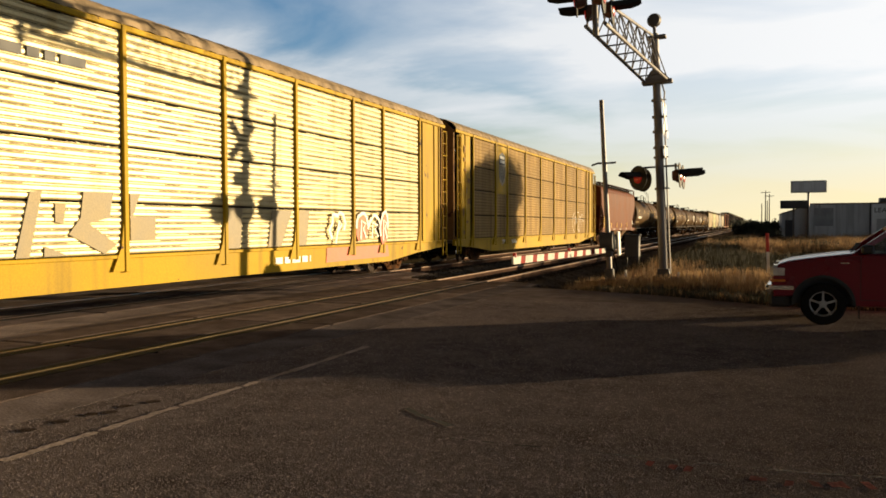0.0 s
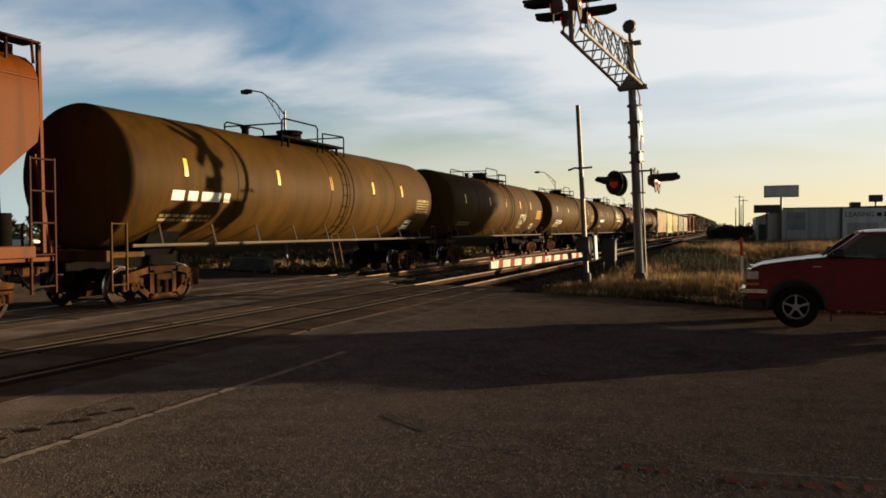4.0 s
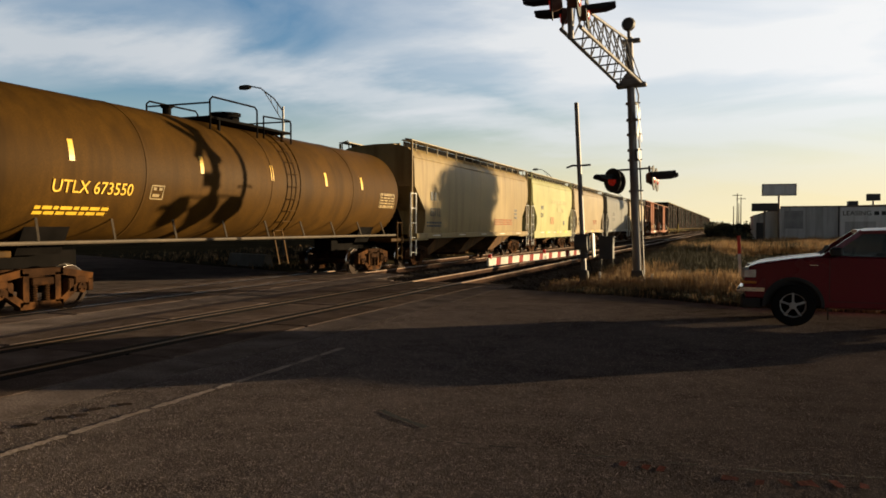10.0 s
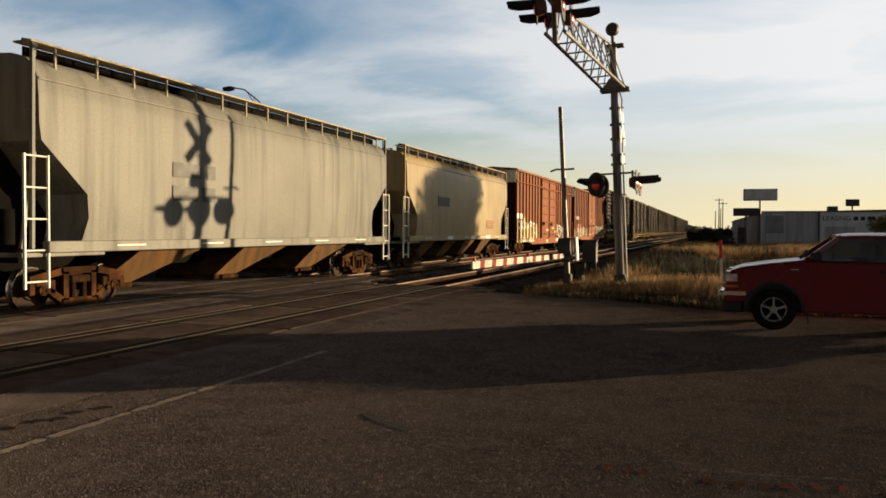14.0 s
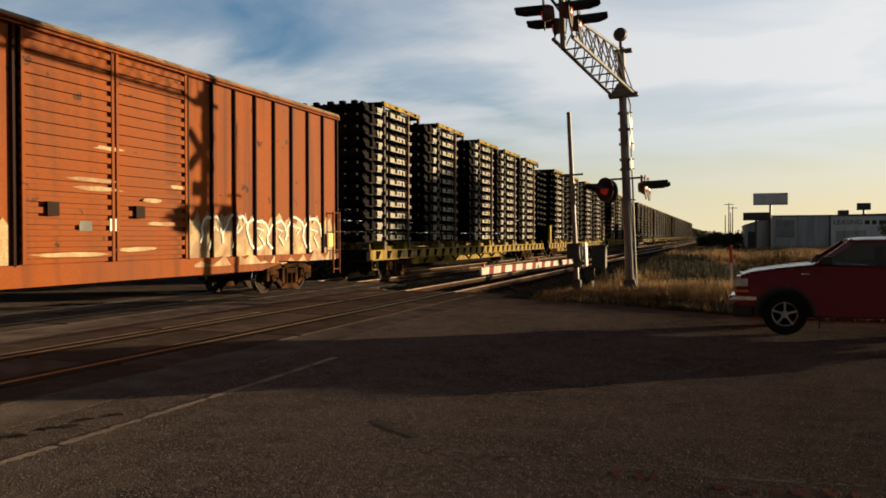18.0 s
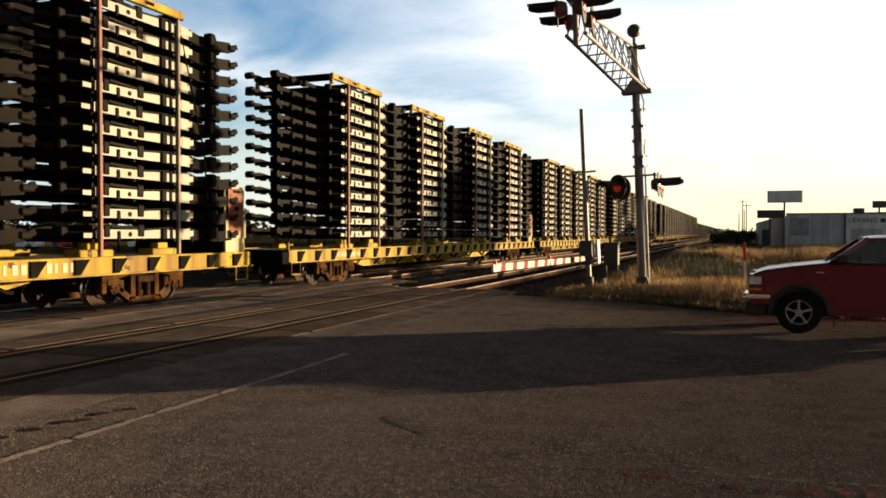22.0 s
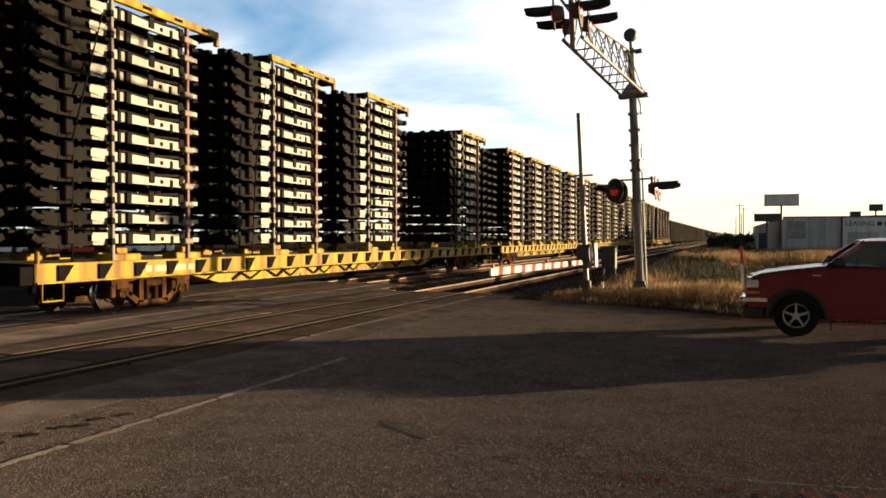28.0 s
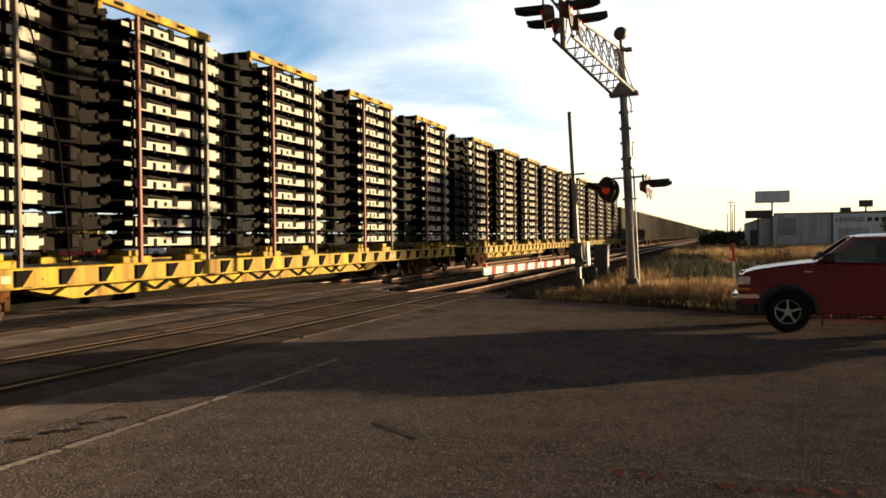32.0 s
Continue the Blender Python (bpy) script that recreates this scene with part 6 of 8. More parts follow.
def soft_prism(g, poly, half, inset, turn_in):
    """A side outline drawn across, with its edge rounded towards both sides."""
    cx = sum(p[0] for p in poly) / len(poly)
    cz = sum(p[1] for p in poly) / len(poly)
    n = len(poly)

    def shrink(d):
        out = []
        for i, (x, z) in enumerate(poly):
            (x0, z0), (x1, z1) = poly[i - 1], poly[(i + 1) % n]
            tx, tz = x1 - x0, z1 - z0
            q = math.hypot(tx, tz) or 1
            out.append((x - tz / q * d, z + tx / q * d))
        return out
    rings = [(-half, shrink(inset)), (-half + turn_in * 0.35, shrink(inset * 0.35)), (-half + turn_in, poly), (half - turn_in, poly), (half - turn_in * 0.35, shrink(inset * 0.35)), (half, shrink(inset))]
    vs = [(x, y, z) for y, ring in rings for x, z in ring]
    fs = [tuple(range(n)), tuple(range(5 * n, 6 * n))[::-1]]
    for k in range(5):
        fs += [(k * n + i, k * n + (i + 1) % n, (k + 1) * n + (i + 1) % n, (k + 1) * n + i) for i in range(n)]
    return g.add(vs, fs)


def road_wheel(parent, x, y, r=0.335, w=0.22):
    t = Geo().lathe([(y - w / 2, r * 0.62), (y - w / 2, r * 0.92), (y - w * 0.38, r), (y + w * 0.38, r), (y + w / 2, r * 0.92), (y + w / 2, r * 0.62), (y - w / 2, r * 0.62)], (x, 0, r), "y", 32, cap=False)
    tyre = part("wheel", t, MAT["rubber"], parent, "black tyre on a silver rim")
    s = -1 if y < 0 else 1
    f = y + s * w * 0.40
    rim = Geo().lathe([(y - w * 0.42, r * 0.545), (y - w * 0.45, r * 0.585), (y - w * 0.30, r * 0.545), (y + w * 0.30, r * 0.545), (y + w * 0.45, r * 0.585), (y + w * 0.42, r * 0.545), (y - w * 0.42, r * 0.545)], (x, 0, r), "y", 30, cap=False)
    for k in range(5):
        a = radians(90 + 72 * k)
        c, sn = math.cos(a), math.sin(a)
        p0, p1 = Vector((x + c * r * 0.12, f, r + sn * r * 0.12)), Vector((x + c * r * 0.63, f - s * 0.01, r + sn * r * 0.63))
        rim.beam(p0, p1, 0.03, r * 0.10, up=(-sn, 0, c))
    part("rim", rim, MAT["alloy"], tyre, "five-spoke silver rim")
    part("hub_cap", Geo().cyl((x, f - s * 0.02, r), (x, f + s * 0.03, r), r * 0.17, 14), MAT["alloy"], tyre)
    part("brake_disc", Geo().cyl((x, y - 0.03, r), (x, y + 0.03, r), r * 0.52, 18), MAT["black"], tyre)
    return tyre


def pickup():
    car = thing("pickup_truck", Matrix.Translation((0.97, 14.42, 0.0)) @ Matrix.Rotation(radians(-3), 4, "Z"), "dark red pickup truck waiting at the crossing", "pickup truck")
    R = MAT["car_red"]
    half = 0.86
    front = arc(0, 0.335, 0.415, 0, 180, 14)[::-1]         # over the front wheel, from the nose side back
    rear = arc(3.19, 0.335, 0.415, 0, 180, 14)[::-1]
    poly = [(-0.72, 0.42)] + [(x, z) for x, z in front if z > 0.36] + [(0.46, 0.30), (2.72, 0.30)] + [(x, z) for x, z in rear if z > 0.36] + [
        (3.95, 0.42), (4.02, 0.60), (4.04, 0.78), (3.98, 0.82), (2.62, 0.83), (2.58, 1.12), (2.30, 1.13), (0.45, 1.15), (0.30, 1.135), (-0.10, 1.085), (-0.50, 1.02), (-0.66, 0.965), (-0.745, 0.88), (-0.77, 0.72), (-0.76, 0.55)]
    part("body", soft_prism(Geo(), poly, half, 0.035, 0.10), R, car, smooth=40)
    for cx in (0, 3.19):
        part("wheel_well", Geo().prism(arc(cx, 0.335, 0.412, 0, 180, 14), "y", -half + 0.12, half - 0.12), MAT["plastic"], car, "dark wheel well")
    for y in (-half, half):
        s = -1 if y < 0 else 1
        for cx in (0, 3.19):
            fl = Geo()
            o, i_ = arc(cx, 0.335, 0.462, -2, 182, 16), arc(cx, 0.335, 0.41, -2, 182, 16)
            y0, y1 = sorted((y - s * 0.06, y + s * 0.018))
            fl.prism(o + i_[::-1], "y", y0, y1)
            part("wheel_arch", fl, MAT["plastic"], car, "black wheel arch")
    # cabin: pillars, roof and panes
    b0, b1, r0, r1 = 0.44, 2.32, 0.98, 2.20
    hb, hr, zb, zr = 0.80, 0.64, 1.12, 1.53
    for y in (-1, 1):
        for pb, pr in ((b0, r0), (1.66, 1.66), (b1, r1)):
            part("pillar", Geo().beam((pb, y * hb, zb), (pr, y * hr, zr), 0.075, 0.06, up=(0, 1, 0)), R, car)
    roof = Geo()
    vs = []
    nx, ny = 6, 6
    for i in range(nx + 1):
        for j in range(ny + 1):
            fx, fy = i / nx * 2 - 1, j / ny * 2 - 1
            vs.append(((r0 + r1) / 2 + fx * ((r1 - r0) / 2 + 0.06), fy * (hr + 0.05), zr + 0.065 * (1 - 0.55 * fx ** 4) * (1 - 0.7 * fy ** 4)))
    q = len(vs)
    vs += [(x, y, zr - 0.03) for x, y, z in vs]
    fs = []
    for i in range(nx):
        for j in range(ny):
            a = i * (ny + 1) + j
            fs += [(a, a + 1, a + ny + 2, a + ny + 1), (q + a, q + a + ny + 1, q + a + ny + 2, q + a + 1)]
    rim = [j for j in range(ny + 1)] + [i * (ny + 1) + ny for i in range(1, nx + 1)] + [nx * (ny + 1) + j for j in range(ny - 1, -1, -1)] + [i * (ny + 1) for i in range(nx - 1, 0, -1)]
    for a, b in zip(rim, rim[1:] + rim[:1]):
        fs.append((a, b, q + b, q + a))
    roof.add(vs, fs)
    part("roof", roof, R, car, smooth=50)

    def pane(name, pts):
        p = [Vector(v) for v in pts]
        nrm = (p[1] - p[0]).cross(p[3] - p[0]).normalized() * 0.006
        g = Geo().add(p + [v + nrm for v in p], [(0, 1, 2, 3), (7, 6, 5, 4), (0, 4, 5, 1), (1, 5, 6, 2), (2, 6, 7, 3), (3, 7, 4, 0)])
        ob = part(name, g, MAT["pane"], car, smooth=0)
        ob.visible_shadow = True
    pane("windscreen", [(b0 + 0.03, -hb + 0.06, zb), (b0 + 0.03, hb - 0.06, zb), (r0 + 0.02, hr - 0.04, zr), (r0 + 0.02, -hr + 0.04, zr)])
    pane("rear_window", [(b1 - 0.03, hb - 0.06, zb), (b1 - 0.03, -hb + 0.06, zb), (r1 - 0.02, -hr + 0.04, zr), (r1 - 0.02, hr - 0.04, zr)])
    for y in (-1, 1):
        pane("side_window", [(b0 + 0.08, y * hb, zb), (1.62, y * hb, zb), (1.62, y * hr, zr), (r0 + 0.04, y * hr, zr)])
        pane("side_window", [(1.70, y * hb, zb), (b1 - 0.06, y * hb, zb), (r1 - 0.04, y * hr, zr), (1.70, y * hr, zr)])
        part("belt_trim", Geo().box(b0 + 0.05, 2.35, y * hb - 0.02 if y > 0 else y * hb - 0.02, y * hb + 0.02, zb - 0.012, zb + 0.014), MAT["plastic"], car)
        m = part("mirror", Geo().box(0.52, 0.70, min(y * 0.84, y * 1.02), max(y * 0.84, y * 1.02), 1.14, 1.28, 0.03), MAT["plastic"], car, "black door mirror")
        s0, s1 = sorted((y * (half - 0.004), y * (half + 0.004)))
        seam = Geo().box(0.52, 0.528, s0, s1, 0.42, 1.10).box(1.72, 1.728, s0, s1, 0.42, 1.10).box(0.52, 1.728, s0, s1, 0.415, 0.423)
        part("door_seam", seam, MAT["plastic"], car)
        part("door_handle", Geo().box(1.50, 1.66, *sorted((y * half, y * (half + 0.03))), 0.96, 1.0, 0.01), MAT["plastic"], car, "black door handle")
        part("side_badge", Geo().box(0.24, 0.36, *sorted((y * half, y * (half + 0.004))), 0.985, 1.0), MAT["chrome"], car, "small bright badge strip")
        part("headlamp", Geo().box(-0.785, -0.52, *sorted((y * 0.50, y * (half + 0.008))), 0.735, 0.945, 0.05), MAT["lamp_clear"], car, "clear wrap-round headlamp")
        part("indicator_lamp", Geo().box(-0.785, -0.54, *sorted((y * 0.50, y * (half + 0.010))), 0.665, 0.725, 0.02), MAT["lamp_amber"], car, "amber indicator lamp")
        part("tail_lamp", Geo().box(3.98, 4.055, *sorted((y * 0.72, y * 0.86)), 0.58, 0.79, 0.02), MAT["red"], car, "red tail lamp")
        part("mud_flap", Geo().box(0.50, 0.515, *sorted((y * 0.66, y * 0.84)), 0.12, 0.34), MAT["plastic"], car)
    part("bumper", Geo().box(-0.86, -0.66, -0.84, 0.84, 0.50, 0.62, 0.04).box(-0.80, -0.42, -0.865, -0.84, 0.54, 0.62, 0.01).box(-0.80, -0.42, 0.84, 0.865, 0.54, 0.62, 0.01), MAT["chrome"], car, "bright steel front bumper")
    part("valance", Geo().box(-0.80, -0.45, -0.80, 0.80, 0.26, 0.50, 0.04), MAT["plastic"], car, "black lower valance")
    gr = Geo().box(-0.785, -0.74, -0.48, 0.48, 0.68, 0.90, 0.02)
    part("grille", gr, MAT["plastic"], car, "black grille")
    part("rear_bumper", Geo().box(4.0, 4.16, -0.84, 0.84, 0.42, 0.56, 0.03), MAT["chrome"], car)
    part("seat", Geo().box(1.15, 1.45, -0.6, 0.6, 0.75, 1.18, 0.06).box(1.40, 1.52, -0.6, 0.6, 1.0, 1.42, 0.05), MAT["cabin"], car, "dark bench seat")
    part("dashboard", Geo().box(0.50, 0.78, -0.72, 0.72, 0.95, 1.14, 0.05), MAT["cabin"], car)
    part("cabin_floor", Geo().box(0.45, 1.85, -0.78, 0.78, 0.34, 0.40), MAT["cabin"], car)
    part("steering_wheel", Geo().tube([(0.86 + 0.06 * math.sin(a), -0.36 + 0.18 * math.cos(a), 1.10 + 0.16 * math.sin(a)) for a in [2 * math.pi * k / 16 for k in range(17)]], 0.016, 6), MAT["cabin"], car)
    part("wiper", Geo().beam((0.40, -0.5, 1.16), (0.56, 0.1, 1.27), 0.02, 0.015).beam((0.40, 0.1, 1.16), (0.56, 0.6, 1.27), 0.02, 0.015), MAT["plastic"], car)
    part("chassis", Geo().box(-0.5, 3.8, -0.42, -0.34, 0.30, 0.42).box(-0.5, 3.8, 0.34, 0.42, 0.30, 0.42).cyl((0.2, 0.1, 0.25), (3.3, 0.1, 0.27), 0.04, 8), MAT["black"], car)
    for x in (0, 3.19):
        for y in (-0.74, 0.74):
            road_wheel(car, x, y)
        part("axle", Geo().cyl((x, -0.68, 0.335), (x, 0.68, 0.335), 0.05, 8), MAT["black"], car)
    return car


pickup()

# ---- the far side, the field and what stands in it ----
MAT.update(
    stone=shade("asphalt stone", (0.36, 0.295, 0.275), 0.9, vary=0.5, scale=40, grain=120, bump=0.0, spec=0.0, rough_diffuse=0.7),
    roller=shade("grey louvres", (0.30, 0.31, 0.33), 0.6, vary=0.2, scale=3, grain=30, bump=0.1),
    siding=shade("pale metal siding", (0.56, 0.575, 0.60), 0.55, vary=0.12, scale=1, grain=20, bump=0.05, dirt=(0.324, 0.331, 0.346), dirt_amount=0.35, streak=1),
    siding_white=shade("white metal siding", (0.85, 0.86, 0.88), 0.55, vary=0.12, scale=1, grain=20, bump=0.05, dirt=(0.6, 0.6, 0.6), dirt_amount=0.3, streak=1),
    roofing=shade("brown roof trim", (0.16, 0.10, 0.07), 0.6, vary=0.2, scale=3, grain=30, bump=0.1),
    dark_panel=shade("dark panel", (0.05, 0.05, 0.055), 0.5, vary=0.2, scale=3, grain=30, bump=0.1),
    bark=shade("grey-brown bark", (0.072, 0.054, 0.036), 0.95, vary=0.4, scale=6, grain=30, bump=0.8),
    leaf=shade("dusty green leaves", (0.0504, 0.0576, 0.0202), 0.7, vary=0.45, scale=4, grain=20, bump=0.1),
    leaf_gold=shade("yellowing leaves", (0.158, 0.122, 0.0252), 0.7, vary=0.4, scale=4, grain=20, bump=0.1),
    leaf_dark=shade("dark scrub leaves", (0.0324, 0.0346, 0.0158), 0.8, vary=0.45, scale=4, grain=20, bump=0.1),
    straw=shade("dry straw grass", (0.47, 0.315, 0.165), 0.85, thin=0.3, vary=0.45, scale=1.2, grain=25, bump=0.0, dirt=(0.13, 0.065, 0.032), dirt_amount=0.5),
    green_grass=shade("grey-green weeds", (0.040, 0.036, 0.021), 0.85, thin=0.15, vary=0.5, scale=1.2, grain=25, bump=0.0),
)


def warehouse():
    b = thing("warehouse", Matrix.Translation((5.2, 100, -0.05)), "long low warehouse with pale metal siding", "building")
    L, D, H = 46.0, 30.0, 4.02
    part("wall", Geo().box(0, L, 0, D, 0, H), MAT["siding"], b, "grey ribbed metal wall", smooth=0)
    part("roof", Geo().box(-0.15, L + 0.15, -0.15, D + 0.15, H, H + 0.14, 0.02).prism([(-0.1, H + 0.14), (L + 0.1, H + 0.14), (L / 2, H + 0.6)], "y", 6, D), MAT["roofing"], b, "brown roof edge")
    for i in range(46):
        part("siding_rib", Geo().box(i * 1.0, i * 1.0 + 0.06, -0.035, 0.0, 0.02, H - 0.02), MAT["siding"], b)
    part("front_sheet", Geo().box(6.5, 26, -0.06, -0.037, 0.1, H - 0.06), MAT["siding_white"], b, "white front sheet with lettering")
    part("downpipe", Geo().box(6.3, 6.42, -0.12, -0.04, 0, H), MAT["dark_panel"], b, "dark downpipe")
    part("vent_panel", Geo().box(0.55, 2.6, -0.05, -0.037, 1.5, 3.6), MAT["roller"], b, "dark louvred panel")
    part("shutter", Geo().box(7.0, 10.2, -0.08, -0.062, 0.9, 2.3), MAT["siding"], b, "grey shutter")
    writing("lettering", "LEASING", 0.74, MAT["mark"], b, Matrix.Translation((8.25, -0.07, 3.25)) @ Matrix.Rotation(radians(90), 4, "X"), align="CENTER", wide=1.05)
    g = Geo()
    x = 10.0
    for w in (0.5, 0.45, 0.8, 0.4, 0.7):
        g.box(x, x + w, -0.068, -0.062, 3.03, 3.48)
        x += w + 0.25
    part("lettering_bars", g, MAT["mark"], b, "further dark lettering")
    part("roof_unit", Geo().box(8.1, 9.2, 6, 7.5, H + 0.14, H + 0.85, 0.03), MAT["dark_panel"], b, "dark roof ventilation unit")
    an = thing("low_annexe", Matrix.Translation((2.35, 101, -0.05)), "low grey metal shed beside the warehouse", "building")
    part("wall", Geo().prism([(0, 0), (2.8, 0), (2.8, 3.85), (0, 2.95)], "y", 0, 16), MAT["siding"], an, smooth=0)
    part("roof", Geo().prism([(-0.1, 2.95), (2.82, 3.88), (2.82, 3.98), (-0.1, 3.05)], "y", -0.1, 16.1), MAT["roofing"], an)
    part("door", Geo().box(0.35, 1.35, -0.05, -0.003, 0, 2.2), MAT["dark_panel"], an, "dark door")


def board(name, x, y, z0, z1, w, label, face, pole_z=0.0, th=0.35, turn=0, marks=None):
    s = thing(name, Matrix.Translation((x, y, pole_z)) @ Matrix.Rotation(radians(turn), 4, "Z"), label, "sign")
    part("pole", Geo().cyl((0, 0, 0), (0, 0, z0 + 0.1), 0.13, 12), MAT["pole"], s)
    part("cabinet", Geo().box(-w / 2, w / 2, -th / 2, th / 2, z0, z1, 0.04), MAT["grey_box"], s)
    part("face", Geo().box(-w / 2 + 0.1, w / 2 - 0.1, -th / 2 - 0.012, -th / 2 - 0.002, z0 + 0.1, z1 - 0.1), face, s)
    if marks:
        g = Geo()
        h = (z1 - z0) * 0.22
        rnd = random.Random(len(name) + int(x))
        for r in range(2):
            a = -w / 2 + 0.3
            while a < w / 2 - 0.5:
                q = rnd.uniform(0.2, 0.6)
                g.box(a, min(a + q, w / 2 - 0.3), -th / 2 - 0.02, -th / 2 - 0.013, z0 + (z1 - z0) * (0.58 - 0.38 * r), z0 + (z1 - z0) * (0.58 - 0.38 * r) + h)
                a += q + 0.14
        part("lettering_bars", g, marks, s)
    return s


def street_lamp(x, y, label="tall grey street lamp with a bracket arm"):
    s = thing("street_lamp", Matrix.Translation((x, y, -0.1)), label, "street lamp", "street lamps along the road behind the train")
    part("pole", Geo().tube([(0, 0, 0), (0, 0, 8.6)], 0.10, 10, 0.06), MAT["pole"], s)
    part("arm", Geo().tube([(0, 0, 8.35), (-0.6, 0, 9.1), (-1.5, 0, 9.75), (-2.2, 0, 9.9)], 0.04, 7), MAT["pole"], s)
    part("brace", Geo().tube([(0, 0, 7.7), (-0.7, 0, 8.75), (-1.3, 0, 9.6)], 0.025, 6).tube([(-0.35, 0, 8.25), (-0.4, 0, 8.85)], 0.02, 6).tube([(-0.75, 0, 8.8), (-0.85, 0, 9.3)], 0.02, 6), MAT["pole"], s)
    part("lamp_head", Geo().lathe([(-0.42, 0.03), (-0.36, 0.12), (0.0, 0.16), (0.34, 0.11), (0.42, 0.03)], (-2.55, 0, 9.86), "x", 14), MAT["grey_box"], s, "grey lamp head")


def utility_pole(x, y, h, arms=1):
    s = thing("utility_pole", Matrix.Translation((x, y, -0.1)), "thin dark utility pole on the horizon", "utility pole")
    part("pole", Geo().cyl((0, 0, 0), (0, 0, h), 0.16, 8, 0.10), MAT["bark"], s)
    for k in range(arms):
        part("crossarm", Geo().box(-1.1, 1.1, -0.06, 0.06, h - 0.5 - k * 0.9, h - 0.36 - k * 0.9), MAT["bark"], s)


def leaves(g, centre, radius, count, size, rnd, flat=0.75):
    for _ in range(count):
        while True:
            p = Vector((rnd.uniform(-1, 1), rnd.uniform(-1, 1), rnd.uniform(-1, 1)))
            if 0.25 < p.length < 1:
                break
        p = Vector(centre) + Vector((p.x * radius, p.y * radius, p.z * radius * flat))
        a = Vector((rnd.gauss(0, 1), rnd.gauss(0, 1), rnd.gauss(0, 1))).normalized()
        b = a.orthogonal().normalized()
        s = size * rnd.uniform(0.6, 1.4)
        g.add([p - a * s, p + b * s * 0.45, p + a * s, p - b * s * 0.45], [(0, 1, 2, 3)])


def tree(x, y, h, spread, leaf, label, seed, count=2600, size=0.16, z=-0.05, name="tree"):
    rnd = random.Random(seed)
    t = thing(name, Matrix.Translation((x, y, z)), label, "tree")
    tr = Geo()
    top = Vector((rnd.uniform(-0.3, 0.3), rnd.uniform(-0.3, 0.3), h * 0.55))
    tr.tube([(0, 0, 0), (rnd.uniform(-0.1, 0.1), rnd.uniform(-0.1, 0.1), h * 0.25), top], 0.035 * h + 0.03, 9, 0.018 * h)
    part("trunk", tr, MAT["bark"], t)
    crown = Geo()
    n = 9
    for i in range(n):
        a = 2 * math.pi * i / n + rnd.uniform(-0.3, 0.3)
        r = spread * rnd.uniform(0.35, 0.75)
        c = Vector((math.cos(a) * r, math.sin(a) * r, h * rnd.uniform(0.50, 0.85)))
        part("limb", Geo().tube([top * rnd.uniform(0.55, 0.95), (top + c) / 2 + Vector((0, 0, -0.1)), c], 0.012 * h, 6, 0.004 * h), MAT["bark"], t)
        leaves(crown, c, spread * rnd.uniform(0.30, 0.46), count // (n + 1), size, rnd)
    leaves(crown, (0, 0, h * 0.82), spread * 0.5, count // (n + 1), size, rnd)
    part("crown", crown, leaf, t, smooth=0)
    return t


def scrub():
    """Dark low scrub and woods along the horizon."""
    rnd = random.Random(11)
    g = Geo()
    for i in range(95):
        x, y = rnd.uniform(-11, 6), rnd.uniform(135, 330)
        x = -5 + (x + 5) * y / 170 if x > -5 else x + 4
        if x < -4.5:
            x = -4.5 + rnd.uniform(0, 4)
        leaves(g, (x, y, 0.6 + rnd.uniform(0, 1.2)), rnd.uniform(0.9, 2.0), 90, 0.30, rnd)
    for i in range(34):
        leaves(g, (rnd.uniform(-2.8, 2.0), rnd.uniform(98, 118), rnd.uniform(0.2, 1.5)), rnd.uniform(0.6, 1.1), 90, 0.22, rnd)
    tagged(part("scrub", g, MAT["leaf_dark"], smooth=0), "dark low scrub along the horizon", "bushes", kind="stuff")
    w = Geo()
    for i in range(150):
        a = rnd.uniform(radians(-62), radians(-8))
        d = rnd.uniform(240, 480)
        x, y = math.sin(a) * d, math.cos(a) * d
        if x > -30:
            continue
        leaves(w, (x, y, rnd.uniform(1, 4)), rnd.uniform(3, 6), 45, 1.0, rnd)
    for i in range(110):
        x, y = rnd.uniform(6, 190), rnd.uniform(170, 420)
        leaves(w, (x, y, rnd.uniform(0.5, 2.5)), rnd.uniform(2, 4.5), 40, 0.9, rnd)
    tagged(part("far_woods", w, MAT["leaf_dark"], smooth=0), "dark line of far woods", "woods", kind="stuff")


